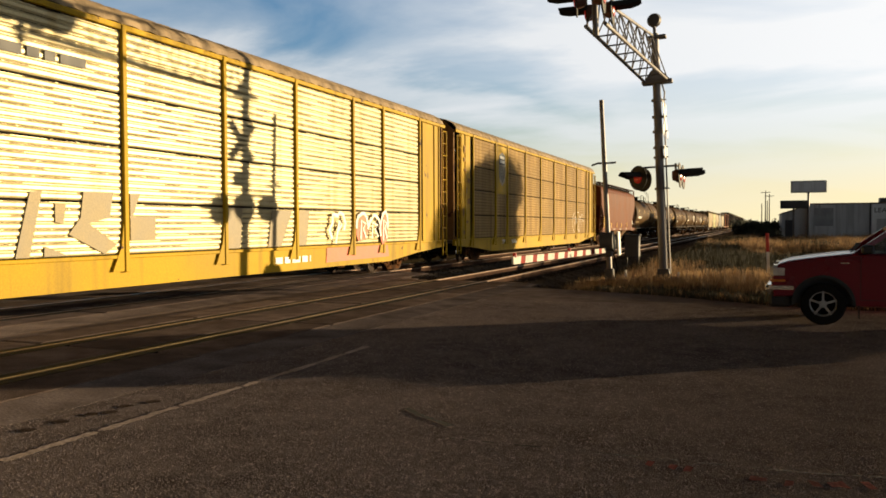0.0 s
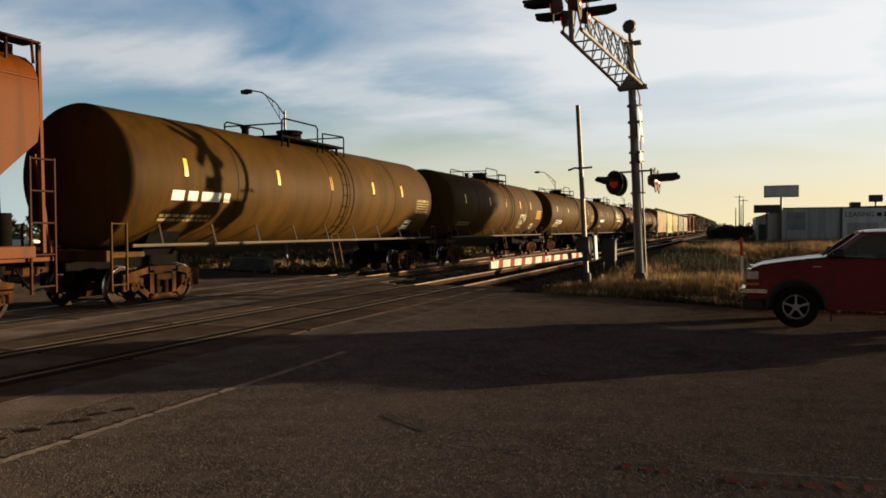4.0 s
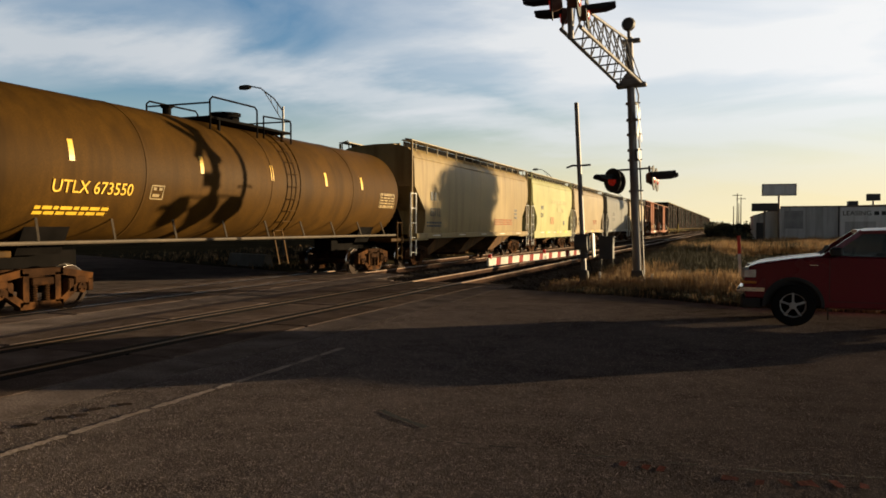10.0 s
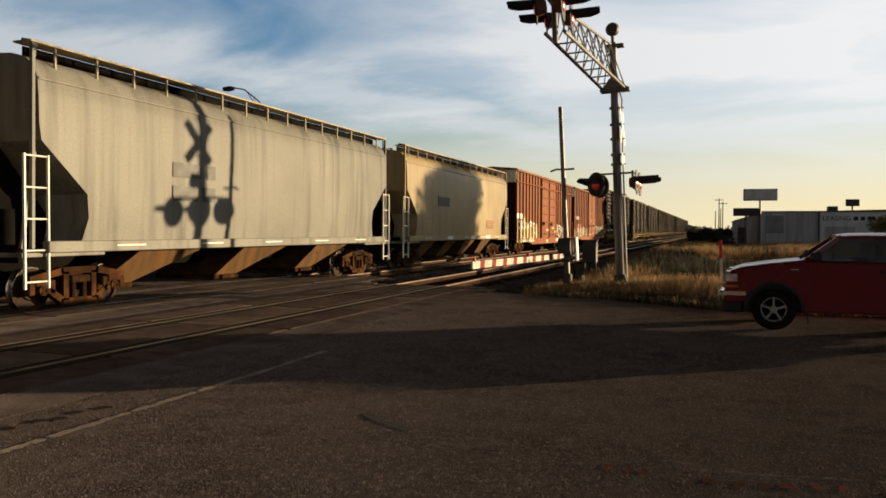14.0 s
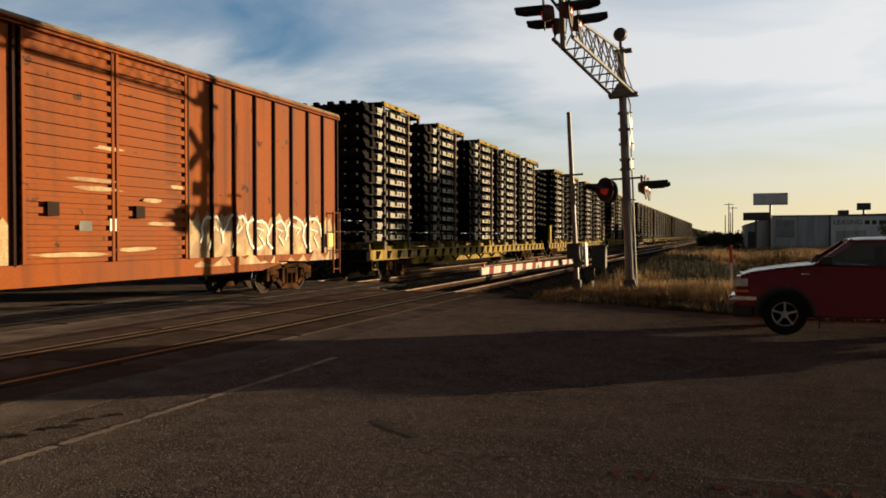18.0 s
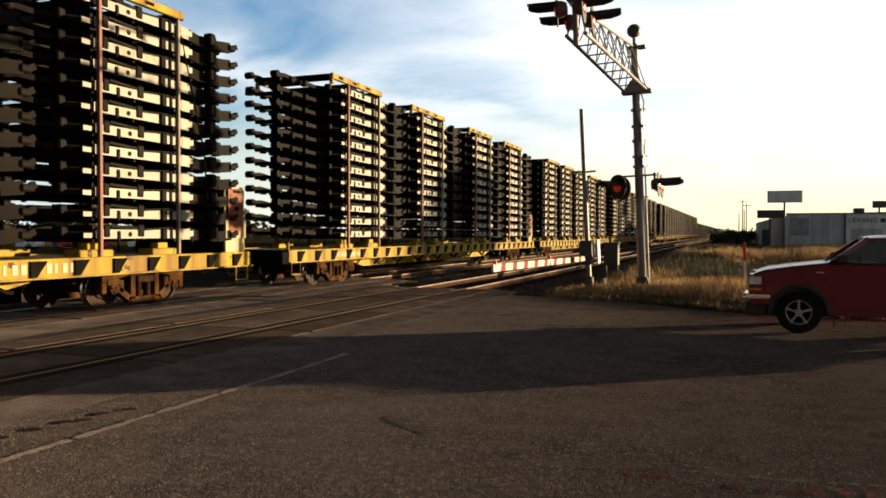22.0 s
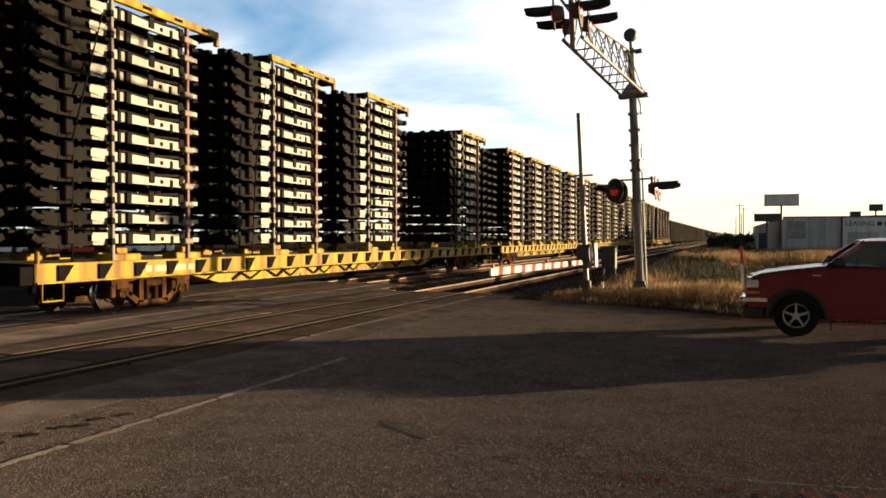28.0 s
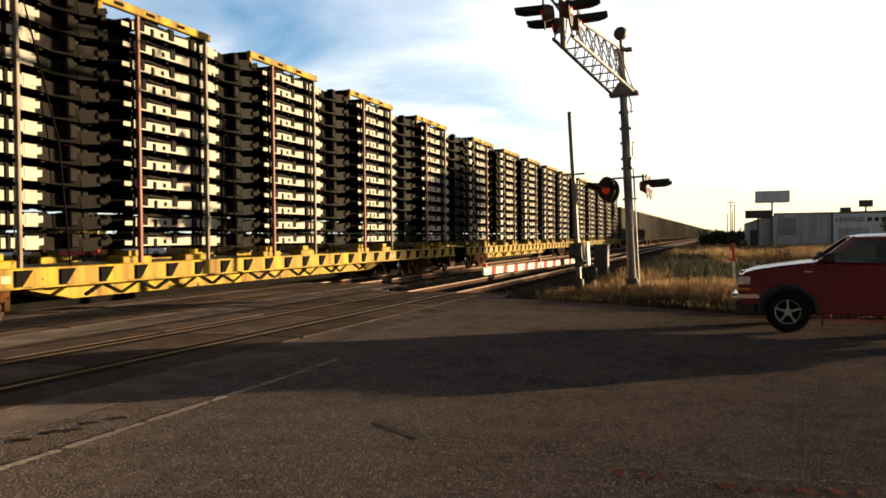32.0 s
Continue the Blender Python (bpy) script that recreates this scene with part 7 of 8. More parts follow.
def grass():
    """Rough dry grass in the field beside the tracks, and weeds along the asphalt's edge."""
    rnd = random.Random(5)
    straw, weed = Geo(), Geo()

    def tuft(x, y, hgt, g, blades, w):
        z = ground_z(x, y)
        for _ in range(blades):
            a, l = rnd.uniform(0, 6.283), hgt * rnd.uniform(0.55, 1.15)
            bx, by = x + rnd.gauss(0, 0.06), y + rnd.gauss(0, 0.06)
            ex, ey = math.cos(a) * l * rnd.uniform(0.15, 0.55), math.sin(a) * l * rnd.uniform(0.15, 0.55)
            px, py = -math.sin(a) * w, math.cos(a) * w
            g.add([(bx - px, by - py, z), (bx + px, by + py, z), (bx + ex * 0.5 + px * 0.6, by + ey * 0.5 + py * 0.6, z + l * 0.6), (bx + ex, by + ey, z + l), (bx + ex * 0.5 - px * 0.6, by + ey * 0.5 - py * 0.6, z + l * 0.6)],
                  [(0, 1, 2, 4), (4, 2, 3)])
    # near field
    for i in range(15000):
        y = 16.5 + rnd.random() ** 1.6 * 75
        x = rnd.uniform(-5.0, 2.0 + y * 0.16)
        edge = north_edge(x)
        if y < edge + 0.25 or (x < -4.2 and y > 24):
            continue
        k = noise.noise((x * 0.22, y * 0.13, 1))
        if k < -0.18 and rnd.random() < 0.75:
            continue
        tall = 0.14 + 0.42 * max(0, min(1, 0.45 + k * 1.6)) * max(0.15, min(1, (y - edge) / 5))
        if y > 45:
            tall *= 1.25
        green = noise.noise((x * 0.16 + 7, y * 0.11, 4)) + (0.45 if 23.5 < y < 42 else (0.25 if y < edge + 1.6 else -0.22)) + 0.25 * noise.noise((x * 0.9, y * 0.6, 8)) > 0.04
        tuft(x, y, tall, weed if green else straw, 6 if y < 40 else 5, 0.006 + y * 0.00022)
    # fringe along the asphalt and by the signal feet
    for i in range(1500):
        x = rnd.uniform(-5.4, 5.0)
        y = north_edge(x) + abs(rnd.gauss(0.18, 0.35))
        tuft(x, y, rnd.uniform(0.06, 0.22), straw if rnd.random() < 0.25 else weed, 5, 0.008)
    for cx, cy in ((-2.44, 21.83), (-3.91, 21.74), (-3.0, 21.0), (-1.6, 21.8)):
        for i in range(110):
            tuft(cx + rnd.gauss(0, 0.5), cy + rnd.gauss(0, 0.45), rnd.uniform(0.15, 0.42), straw, 6, 0.009)
    # beyond the tracks
    for i in range(2600):
        x, y = rnd.uniform(-34, -16.5), rnd.uniform(20, 70)
        if y < north_edge(x) + 0.5:
            continue
        tuft(x, y, rnd.uniform(0.12, 0.3), weed if rnd.random() < 0.6 else straw, 4, 0.02)
    tagged(part("dry_grass", straw, MAT["straw"], smooth=0), "dry golden grass in the rough field", "grass", kind="stuff")
    tagged(part("weeds", weed, MAT["green_grass"], smooth=0), "grey-green weeds among the dry grass", "grass", kind="stuff")


def parked_car(x, y, turn, material, label):
    c = thing("parked_car", Matrix.Translation((x, y, -0.04)) @ Matrix.Rotation(radians(turn), 4, "Z"), label, "car", "cars parked behind the train")
    poly = [(-2.1, 0.35), (-2.2, 0.6), (-2.1, 0.82), (-1.0, 0.95), (1.9, 0.98), (2.15, 0.85), (2.2, 0.5), (2.1, 0.35)]
    part("body", soft_prism(Geo(), poly, 0.86, 0.05, 0.12), material, c, smooth=45)
    cab = [(-1.0, 0.93), (-0.35, 1.42), (1.0, 1.45), (1.7, 0.95)]
    part("cabin", soft_prism(Geo(), cab, 0.72, 0.04, 0.12), MAT["dark_panel"], c, "dark glazed cabin", smooth=45)
    part("roof", Geo().box(-0.38, 1.05, -0.66, 0.66, 1.42, 1.47, 0.02), material, c)
    for wx in (-1.35, 1.4):
        for wy in (-0.76, 0.76):
            part("wheel", Geo().lathe([(wy - 0.1, 0.12), (wy - 0.1, 0.30), (wy + 0.1, 0.30), (wy + 0.1, 0.12)], (wx, 0, 0.31), "y", 18), MAT["rubber"], c)
    for wy in (-0.55, 0.55):
        part("headlamp", Geo().box(-2.2, -2.1, wy - 0.2, wy + 0.2, 0.6, 0.75, 0.02), MAT["lamp_clear"], c)


warehouse()
board("pole_sign", 5.0, 97.0, 5.25, 6.62, 3.7, "grey sign board on a tall pole", MAT["siding_white"])
board("low_sign", 3.55, 99.0, 3.50, 4.45, 2.9, "dark sign board on a post", MAT["dark_panel"])
board("roof_sign", 16.9, 112.0, 5.0, 5.9, 1.6, "small dark sign above the roof", MAT["dark_panel"])
board("roadside_sign", -59.0, 60.0, 6.6, 8.2, 3.3, "grey roadside sign on a pole behind the train", MAT["dark_panel"], turn=42, marks=MAT["siding_white"])
for x, y in ((-24.1, 38.0), (-23.5, 106.0), (-23.0, 174.0), (-24.5, -30.0)):
    street_lamp(x, y)
utility_pole(1.0, 200, 9.9, 1)
utility_pole(1.9, 205, 9.2, 1)
utility_pole(1.6, 230, 8.4, 0)
utility_pole(0.2, 215, 7.2, 0)
utility_pole(-57.0, 62.5, 4.9, 0)
tree(13.8, 54.0, 7.8, 3.9, MAT["leaf"], "broad leafy tree beside the field", 21, 6000, 0.20)
tree(12.6, 49.6, 6.6, 3.2, MAT["leaf"], "bushy low-crowned tree beside the field", 25, 5600, 0.20)
tree(17.6, 57.5, 5.2, 2.6, MAT["leaf"], "low leafy tree beside the field", 22, 2600, 0.15)
tree(17.4, 92.0, 3.6, 2.2, MAT["leaf_gold"], "low yellowing tree in front of the warehouse", 23, 1600, 0.16)
tree(-62.5, 62.0, 5.0, 2.8, MAT["leaf_gold"], "yellowing tree behind the parked cars", 24, 2600, 0.20)
for i, (x, y, h) in enumerate(((-70, 66, 4.6), (-76, 70, 4.2), (-66, 74, 4.0), (-58, 78, 4.4), (-84, 76, 4.6), (-90, 70, 4.0), (-52, 84, 4.0), (-80, 58, 3.6))):
    tree(x, y, h, 3.0, MAT["leaf"], "dusty green tree behind the parked cars", 30 + i, 1300, 0.26)
MAT["car_bright"] = shade("bright red car paint", (0.42, 0.02, 0.015), 0.3, vary=0.1, scale=2, grain=60, bump=0.0, coat=0.5)
parked_car(-57.5, 55.5, 38, MAT["car_bright"], "bright red car parked behind the train")
parked_car(-63.5, 53.0, 30, MAT["siding_white"], "silver-white car parked behind the train")
parked_car(-54.0, 60.5, 35, MAT["siding_white"], "pale car parked behind the train")
parked_car(-60.5, 57.5, 40, MAT["dark_panel"], "dark car parked behind the train")
bar = thing("concrete_barrier", Matrix.Translation((-19.2, 27.6, -0.02)) @ Matrix.Rotation(radians(62), 4, "Z"), "low pale concrete barrier beyond the tracks", "barrier")
part("body", Geo().prism([(-0.3, 0), (0.3, 0), (0.22, 0.12), (0.12, 0.5), (-0.12, 0.5), (-0.22, 0.12)], "y", -1.6, 1.6), MAT["concrete"], bar)
scrub()
grass()


def debris():
    """A dark crack, red paint marks and worn lines on the asphalt."""
    dark = shade("tar seam", (0.016, 0.015, 0.015), 0.8, vary=0.3, scale=8, grain=40, bump=0.3)
    hole = shade("dark brown asphalt", (0.055, 0.042, 0.038), 0.95, vary=0.4, scale=9, grain=60, bump=0.5, spec=0.0)
    redm = shade("faded red marking paint", (0.15, 0.040, 0.034), 0.9, vary=0.5, scale=3, grain=30, bump=0.5, spec=0.03, rough_diffuse=0.7)
    pale = shade("worn pale line", (0.36, 0.29, 0.25), 0.9, vary=0.5, scale=3, grain=30, bump=0.6, spec=0.05, rough_diffuse=0.7)

    def ribbon(name, pts, w, material, label, seed, gap=0.0):
        rnd = random.Random(seed)
        g = Geo()
        for (x0, y0), (x1, y1) in zip(pts, pts[1:]):
            d = Vector((x1 - x0, y1 - y0))
            n = max(1, int(d.length / 0.05))
            s = Vector((-d.y, d.x)).normalized()
            prev = None
            for i in range(n + 1):
                p = Vector((x0, y0)) + d * i / n
                a, b = w * rnd.uniform(0.25, 0.6), w * rnd.uniform(0.25, 0.6)
                cur = (p + s * a, p - s * b)
                if prev and rnd.random() > gap:
                    g.add([(*prev[0], 0.0065), (*prev[1], 0.0065), (*cur[1], 0.0065), (*cur[0], 0.0065)], [(0, 1, 2, 3)])
                prev = cur
        tagged(part(name, g, material, smooth=0), label, "road marking", kind="structure")
    ribbon("road_line_edge", [(-4.80, -6), (-4.78, 3.9), (-4.78, 7.3), (-4.82, 9.0)], 0.10, pale, "worn pale line parallel to the tracks", 1, 0.12)
    ribbon("road_crack", [(-2.86, 6.05), (-2.62, 5.85), (-2.27, 5.64)], 0.07, dark, "short dark crack in the asphalt", 2)
    ribbon("road_seam", [(-2.2, 5.3), (0.2, 5.4), (3.4, 5.9)], 0.025, dark, "thin tar seam", 6, 0.35)
    ribbon("road_paint", [(-0.75, 5.25), (0.2, 5.15), (0.7, 5.3), (1.5, 5.2)], 0.13, redm, "faded red survey paint", 4, 0.6)
    ribbon("road_paint", [(-0.6, 4.05), (0.05, 4.15), (0.35, 4.02)], 0.10, redm, "faded red survey paint", 5, 0.6)
    # flat dark discs drawn for small dents in the asphalt
    for k, (x, y) in enumerate(((-5.27, 4.86), (-5.17, 4.98), (-5.22, 5.2), (-5.31, 4.58), (-5.34, 4.3), (-5.12, 5.42))):
        r = random.Random(30 + k)
        ring = [(x + 0.075 * r.uniform(0.7, 1.2) * math.cos(a), y + 0.06 * r.uniform(0.7, 1.2) * math.sin(a), 0.0065) for a in [math.pi * q / 6 for q in range(12)]]
        tagged(part("road_hole", Geo().add(ring, [tuple(range(12))]), hole, smooth=0), "small dark disc for a dent in the asphalt", "road marking", kind="structure")
    # the asphalt's own stones, standing proud of the worn binder
    rng = np.random.default_rng(9)
    n = 640000
    d = 1.6 * (19.0 / 1.6) ** rng.random(n) * rng.uniform(0.8, 1.25, n)
    a = np.where(rng.random(n) < 0.80, rng.normal(-0.28, 0.48, n), rng.uniform(-3.14, 3.14, n))
    x, y = np.sin(a) * d, np.cos(a) * d
    keep = (x > TRACK_NEAR + 1.75) & (y < 15.9 + np.minimum(0, -0.5 * x) * 0)
    x, y, d = x[keep], y[keep], d[keep]
    n = len(x)
    q = rng.uniform(0.0028, 0.0048, n) * (0.95 + d * 0.035)
    t = rng.uniform(0, 6.283, n)
    v = np.zeros((n, 4, 3))
    for k in range(3):
        v[:, k, 0] = x + q * np.cos(t + k * 2.094)
        v[:, k, 1] = y + q * np.sin(t + k * 2.094)
        v[:, k, 2] = 0.0005
    v[:, 3, 0], v[:, 3, 1], v[:, 3, 2] = x + q * rng.uniform(-0.3, 0.3, n), y + q * rng.uniform(-0.3, 0.3, n), q * rng.uniform(0.5, 1.2, n)
    me = bpy.data.meshes.new("asphalt_stones")
    tri = np.array([[0, 1, 3], [1, 2, 3], [2, 0, 3]])
    f = (np.arange(n)[:, None, None] * 4 + tri[None]).reshape(-1)
    me.vertices.add(n * 4)
    me.vertices.foreach_set("co", v.reshape(-1))
    me.loops.add(len(f))
    me.loops.foreach_set("vertex_index", f)
    me.polygons.add(n * 3)
    me.polygons.foreach_set("loop_start", np.arange(0, len(f), 3))
    me.update(calc_edges=True)
    me.materials.append(MAT["stone"])
    tagged(part("asphalt_stones", me, None), "brown-grey stones in the worn asphalt surface", "asphalt", kind="stuff")


debris()

# ---- lettering, emblems and graffiti on the cars' near sides ----
def ribbon_on(car, name, material, x, pts, w, label="", closed=False):
    """A sprayed stroke on the near side: points are (y, z)."""
    g = Geo()
    p = [Vector((0, a, b)) for a, b in pts]
    if closed:
        p.append(p[0])
    vs, n = [], len(p)
    for i, q in enumerate(p):
        before, after = (p[-2] if closed else p[0]) if i == 0 else p[i - 1], (p[1] if closed else p[-1]) if i == n - 1 else p[i + 1]
        d = (after - before).normalized()
        s = Vector((0, -d.z, d.y)) * w / 2
        vs += [Vector((x + 0.0012 * i, 0, 0)) + q - s, Vector((x + 0.0012 * i, 0, 0)) + q + s]
    g.add(vs, [(2 * i, 2 * i + 2, 2 * i + 3, 2 * i + 1) for i in range(n - 1)])
    return part(name, g, material, car, label, smooth=0)


def blob(cy, cz, ry, rz, n=14, a0=0.0):
    return [(cy + ry * math.cos(a0 + 2 * math.pi * i / n), cz + rz * math.sin(a0 + 2 * math.pi * i / n)) for i in range(n)]


def rough_blob(cy, cz, ry, rz, rnd, n=16):
    k = [rnd.uniform(0.72, 1.15) for _ in range(n)]
    return [(cy + ry * k[i] * math.copysign(abs(math.cos(2 * math.pi * i / n)) ** 0.9, math.cos(2 * math.pi * i / n)), cz + rz * k[i - 1] * math.copysign(abs(math.sin(2 * math.pi * i / n)) ** 0.9, math.sin(2 * math.pi * i / n))) for i in range(n)]


def tag(car, x, y, z, w, h, material, seed, name="graffiti", label="white sprayed graffiti", stroke=0.07, count=5, fill=None):
    """A row of rounded sprayed shapes that spell nothing."""
    rnd = random.Random(seed)
    for i in range(count):
        cy = y + w * (i + 0.5) / count
        ry, rz = w / count * rnd.uniform(0.46, 0.60), h / 2 * rnd.uniform(0.8, 1.05)
        cz = z + h / 2 + rnd.uniform(-0.08, 0.08) * h
        shape = rough_blob(cy, cz, ry, rz, rnd)
        if fill:
            g = Geo().add([(x, a, b) for a, b in shape], [tuple(range(16))])
            part(name + "_fill", g, fill, car, smooth=0)
        ribbon_on(car, name, material, x + 0.004, shape[:rnd.randint(9, 16)], stroke, label if i == 0 else "")
        up = rnd.choice((0.2, -0.2, 0.5))
        ribbon_on(car, name, material, x + 0.016, [(cy - ry * 0.3, cz - rz * 0.7), (cy - ry * up, cz + rz * 0.5), (cy + ry * 0.5, cz + rz * 0.3), (cy + ry * 0.1, cz), (cy + ry * 0.6, cz - rz * 0.6)][:rnd.randint(3, 5)], stroke * 0.8)


def wash(car, x, bays, z0, z1, material, seed, label=""):
    """Faded paint between the ribs, ragged along its top."""
    rnd = random.Random(seed)
    for a, b in zip(bays, bays[1:]):
        k = 7
        top = [(b - 0.06 - (b - a - 0.12) * i / k, z1 + rnd.uniform(-0.22, 0.14)) for i in range(k + 1)]
        part("faded_paint", Geo().add([(x, p, q) for p, q in [(a + 0.06, z0), (b - 0.06, z0)] + top], [tuple(range(k + 3))]), material, car, label, smooth=0)


def lettering():
    C = CARS
    # light autorack: dark blocky graffiti, red piece, bars for the maker's words
    ra = C["ra"]
    x = 1.60
    end = 13.62
    def dark(y0, polys):
        for q in polys:
            g = Geo().add([(x, y0 + a, b) for a, b in q], [tuple(range(len(q)))])
            part("graffiti", g, MAT["graffiti_dark"], ra, "dark block graffiti", smooth=0)
    dark(0, [[(-4.33, 2.15), (-4.1, 2.16), (-4.36, 1.05), (-4.62, 1.05)],
             [(-3.25, 2.19), (-2.57, 2.2), (-2.66, 1.73), (-3.14, 1.62), (-3.32, 1.72)],
             [(-3.14, 1.62), (-2.5, 1.23), (-2.79, 1.06), (-3.58, 1.43), (-3.32, 1.72)],
             [(-2.16, 2.19), (-1.9, 2.2), (-2.1, 1.75), (-2.16, 1.75)], [(-2.16, 1.75), (-1.5, 1.76), (-1.51, 1.29), (-2.16, 1.3)],
             [(-3.85, 1.96), (-3.62, 1.97), (-3.68, 1.62), (-3.85, 1.64)], [(-4.07, 1.24), (-3.59, 1.06), (-4.08, 1.06)],
             [(0.75, 1.98), (1.28, 1.99), (1.17, 1.06), (0.75, 1.06)], [(2.42, 1.95), (3.31, 1.96), (2.82, 1.06), (2.26, 1.06)], [(3.60, 1.97), (4.13, 1.98), (3.97, 1.06), (3.60, 1.06)]])
    for y in (-12.4, -10.3, -7.9, -6.4):
        dark(y, [[(0, 1.06), (0.42, 1.06), (0.62, 2.2), (0.2, 2.2)], [(0.6, 1.75), (1.2, 1.75), (1.2, 2.2), (0.62, 2.2)]])
    for k, (y, w, h) in enumerate(((5.1, 0.8, 1.05), (6.6, 0.7, 1.1), (7.3, 0.8, 1.0), (8.1, 0.6, 1.1))):
        tag(ra, x + 0.05, y, 1.0, w, h, MAT["graffiti"], 40 + k, stroke=0.10, count=1, fill=MAT["graffiti_red"] if k % 2 else None)
    g = Geo().add([(1.575, a, b) for a, b in ((5.0, 0.55), (8.9, 0.58), (8.8, 0.98), (5.05, 0.98))], [(0, 1, 2, 3)])
    part("graffiti", g, MAT["graffiti_red"], ra, "red sprayed band on the sill", smooth=0)
    bars("lettering", ra, MAT["mark"], 1.60, -7.0, 4.36, 1, 0.17, 3.85, 3, label="dark lettering of the owner")
    bars("lettering", ra, MAT["letter"], 1.575, 2.6, 0.62, 1, 0.16, 1.6, 4)
    # tan autorack: shield emblem, sill marks, ghost of old paint
    rb = C["rb"]
    by = -8.62
    plate = Geo().box(1.585, 1.60, by, by + 1.58, 3.02, 5.20)
    part("emblem_plate", plate, MAT["rack_yellow"], rb, "bright yellow emblem plate")
    cy, cz = -7.78, 4.17
    sh = [(-0.42, 0.62), (-0.25, 0.70), (0, 0.78), (0.25, 0.70), (0.42, 0.62), (0.50, 0.20), (0.48, -0.25), (0.36, -0.58), (0, -0.78), (-0.36, -0.58), (-0.48, -0.25), (-0.50, 0.20)]
    part("emblem", Geo().add([(1.615, cy + a, cz + b) for a, b in sh], [tuple(range(12))]), MAT["board"], rb, "pale shield emblem", smooth=0)
    part("emblem_band", Geo().add([(1.618, cy + a, cz + b) for a, b in ((-0.48, 0.18), (0.48, 0.18), (0.42, 0.62), (0, 0.78), (-0.42, 0.62))], [(0, 1, 2, 3, 4)]), MAT["mark"], rb, "dark upper field of the emblem", smooth=0)
    for k in range(5):
        a = -0.36 + k * 0.18
        part("emblem_stripe", Geo().box(1.617, 1.620, cy + a - 0.04, cy + a + 0.04, cz - 0.60 + abs(a) * 0.5, cz + 0.15), MAT["mark"], rb)
    for k in range(2):
        part("emblem_bar", Geo().box(1.620, 1.623, cy - 0.3, cy + 0.3, cz + 0.28 + k * 0.18, cz + 0.40 + k * 0.18), MAT["letter"], rb)
    writing("lettering", "TTGX", 0.26, MAT["letter"], rb, Matrix.Translation((1.575, -7.3, 0.80)) @ SIDE)
    writing("lettering", "963466", 0.26, MAT["letter"], rb, Matrix.Translation((1.575, -5.8, 0.80)) @ SIDE)
    tag(rb, 1.60, 6.6, 1.2, 3.2, 1.2, MAT["graffiti"], 51, stroke=0.03, count=3, label="faint pale graffiti")
    rnd = random.Random(3)
    for k in range(9):
        g = Geo().add([(1.636, a, b) for a, b in rough_blob(-end + 1.0 + rnd.uniform(-0.3, 0.4), 1.3 + k * 0.42, rnd.uniform(0.05, 0.16), rnd.uniform(0.06, 0.20), rnd)], [tuple(range(16))])
        part("rust_patch", g, MAT["rack_door"], rb, "rust patch", smooth=0)
    # orange hopper
    hc = C["hc"]
    part("repaint_patch", Geo().box(1.572, 1.578, -6.95, -5.05, 1.72, 3.16), shade("faded repaint patch", (0.30, 0.135, 0.035), 0.6, vary=0.3, scale=3, grain=40, dirt=(0.25, 0.07, 0.01), dirt_amount=0.6, streak=1, spec=0.2), hc, "faded ochre repaint patch")
    writing("lettering", "NDYX", 0.42, MAT["letter"], hc, Matrix.Translation((1.585, -6.5, 2.43)) @ SIDE, wide=0.75)
    writing("lettering", "843477", 0.37, MAT["letter"], hc, Matrix.Translation((1.580, -6.5, 2.0)) @ SIDE, wide=0.80)
    bars("lettering", hc, MAT["letter"], 1.56, -6.95, 1.66, 2, 0.05, 0.9, 5)
    bars("lettering", hc, MAT["letter"], 1.56, 6.6, 1.9, 4, 0.05, 0.5, 6)
    for k, y in enumerate((-7.13, -4.07, -1.52, 0.73, 3.64)):
        part("reflector", Geo().box(1.565, 1.585, y - 0.06, y + 0.06, 1.36, 1.78 if k else 2.29), MAT["reflector"], hc, "tall yellow reflector")
    # tanks
    R, zc = 1.52, 2.71

    def tank_mark(car, geo_y, a, txt, size, material):
        w = radians(a)
        m = Matrix.Translation((math.cos(w) * (R + 0.012), geo_y, zc + math.sin(w) * (R + 0.012))) @ Matrix.Rotation(-w, 4, "Y") @ SIDE
        writing("lettering", txt, size, material, car, m)

    def tank_bars(car, y, a, rows, size, wide, material, seed):
        w = radians(a)
        g = Geo()
        rnd = random.Random(seed)
        for r in range(rows):
            q = w - r * size * 1.6 / R
            p = y
            while p < y + wide:
                ln = min(rnd.uniform(1.2, 4) * size, y + wide - p)
                for dz in (0,):
                    c0, s0, c1, s1 = math.cos(q), math.sin(q), math.cos(q + size / R), math.sin(q + size / R)
                    k = R + 0.008
                    g.add([(c0 * k, p, zc + s0 * k), (c0 * k, p + ln, zc + s0 * k), (c1 * k, p + ln, zc + s1 * k), (c1 * k, p, zc + s1 * k)], [(0, 1, 2, 3)])
                p += ln + size * 0.6
        part("lettering", g, material, car, smooth=0)
    def tank_sheet(car, y0, y1, z0, z1, material, lift=0.010):
        """A thin painted patch that follows the tank's curve."""
        a0, a1 = math.asin((z0 - zc) / R), math.asin((z1 - zc) / R)
        n = max(1, int((a1 - a0) / 0.12))
        k = R + lift
        vs = [(math.cos(a0 + (a1 - a0) * q / n) * k, y, zc + math.sin(a0 + (a1 - a0) * q / n) * k) for q in range(n + 1) for y in (y0, y1)]
        return vs, [(2 * q, 2 * q + 1, 2 * q + 3, 2 * q + 2) for q in range(n)]

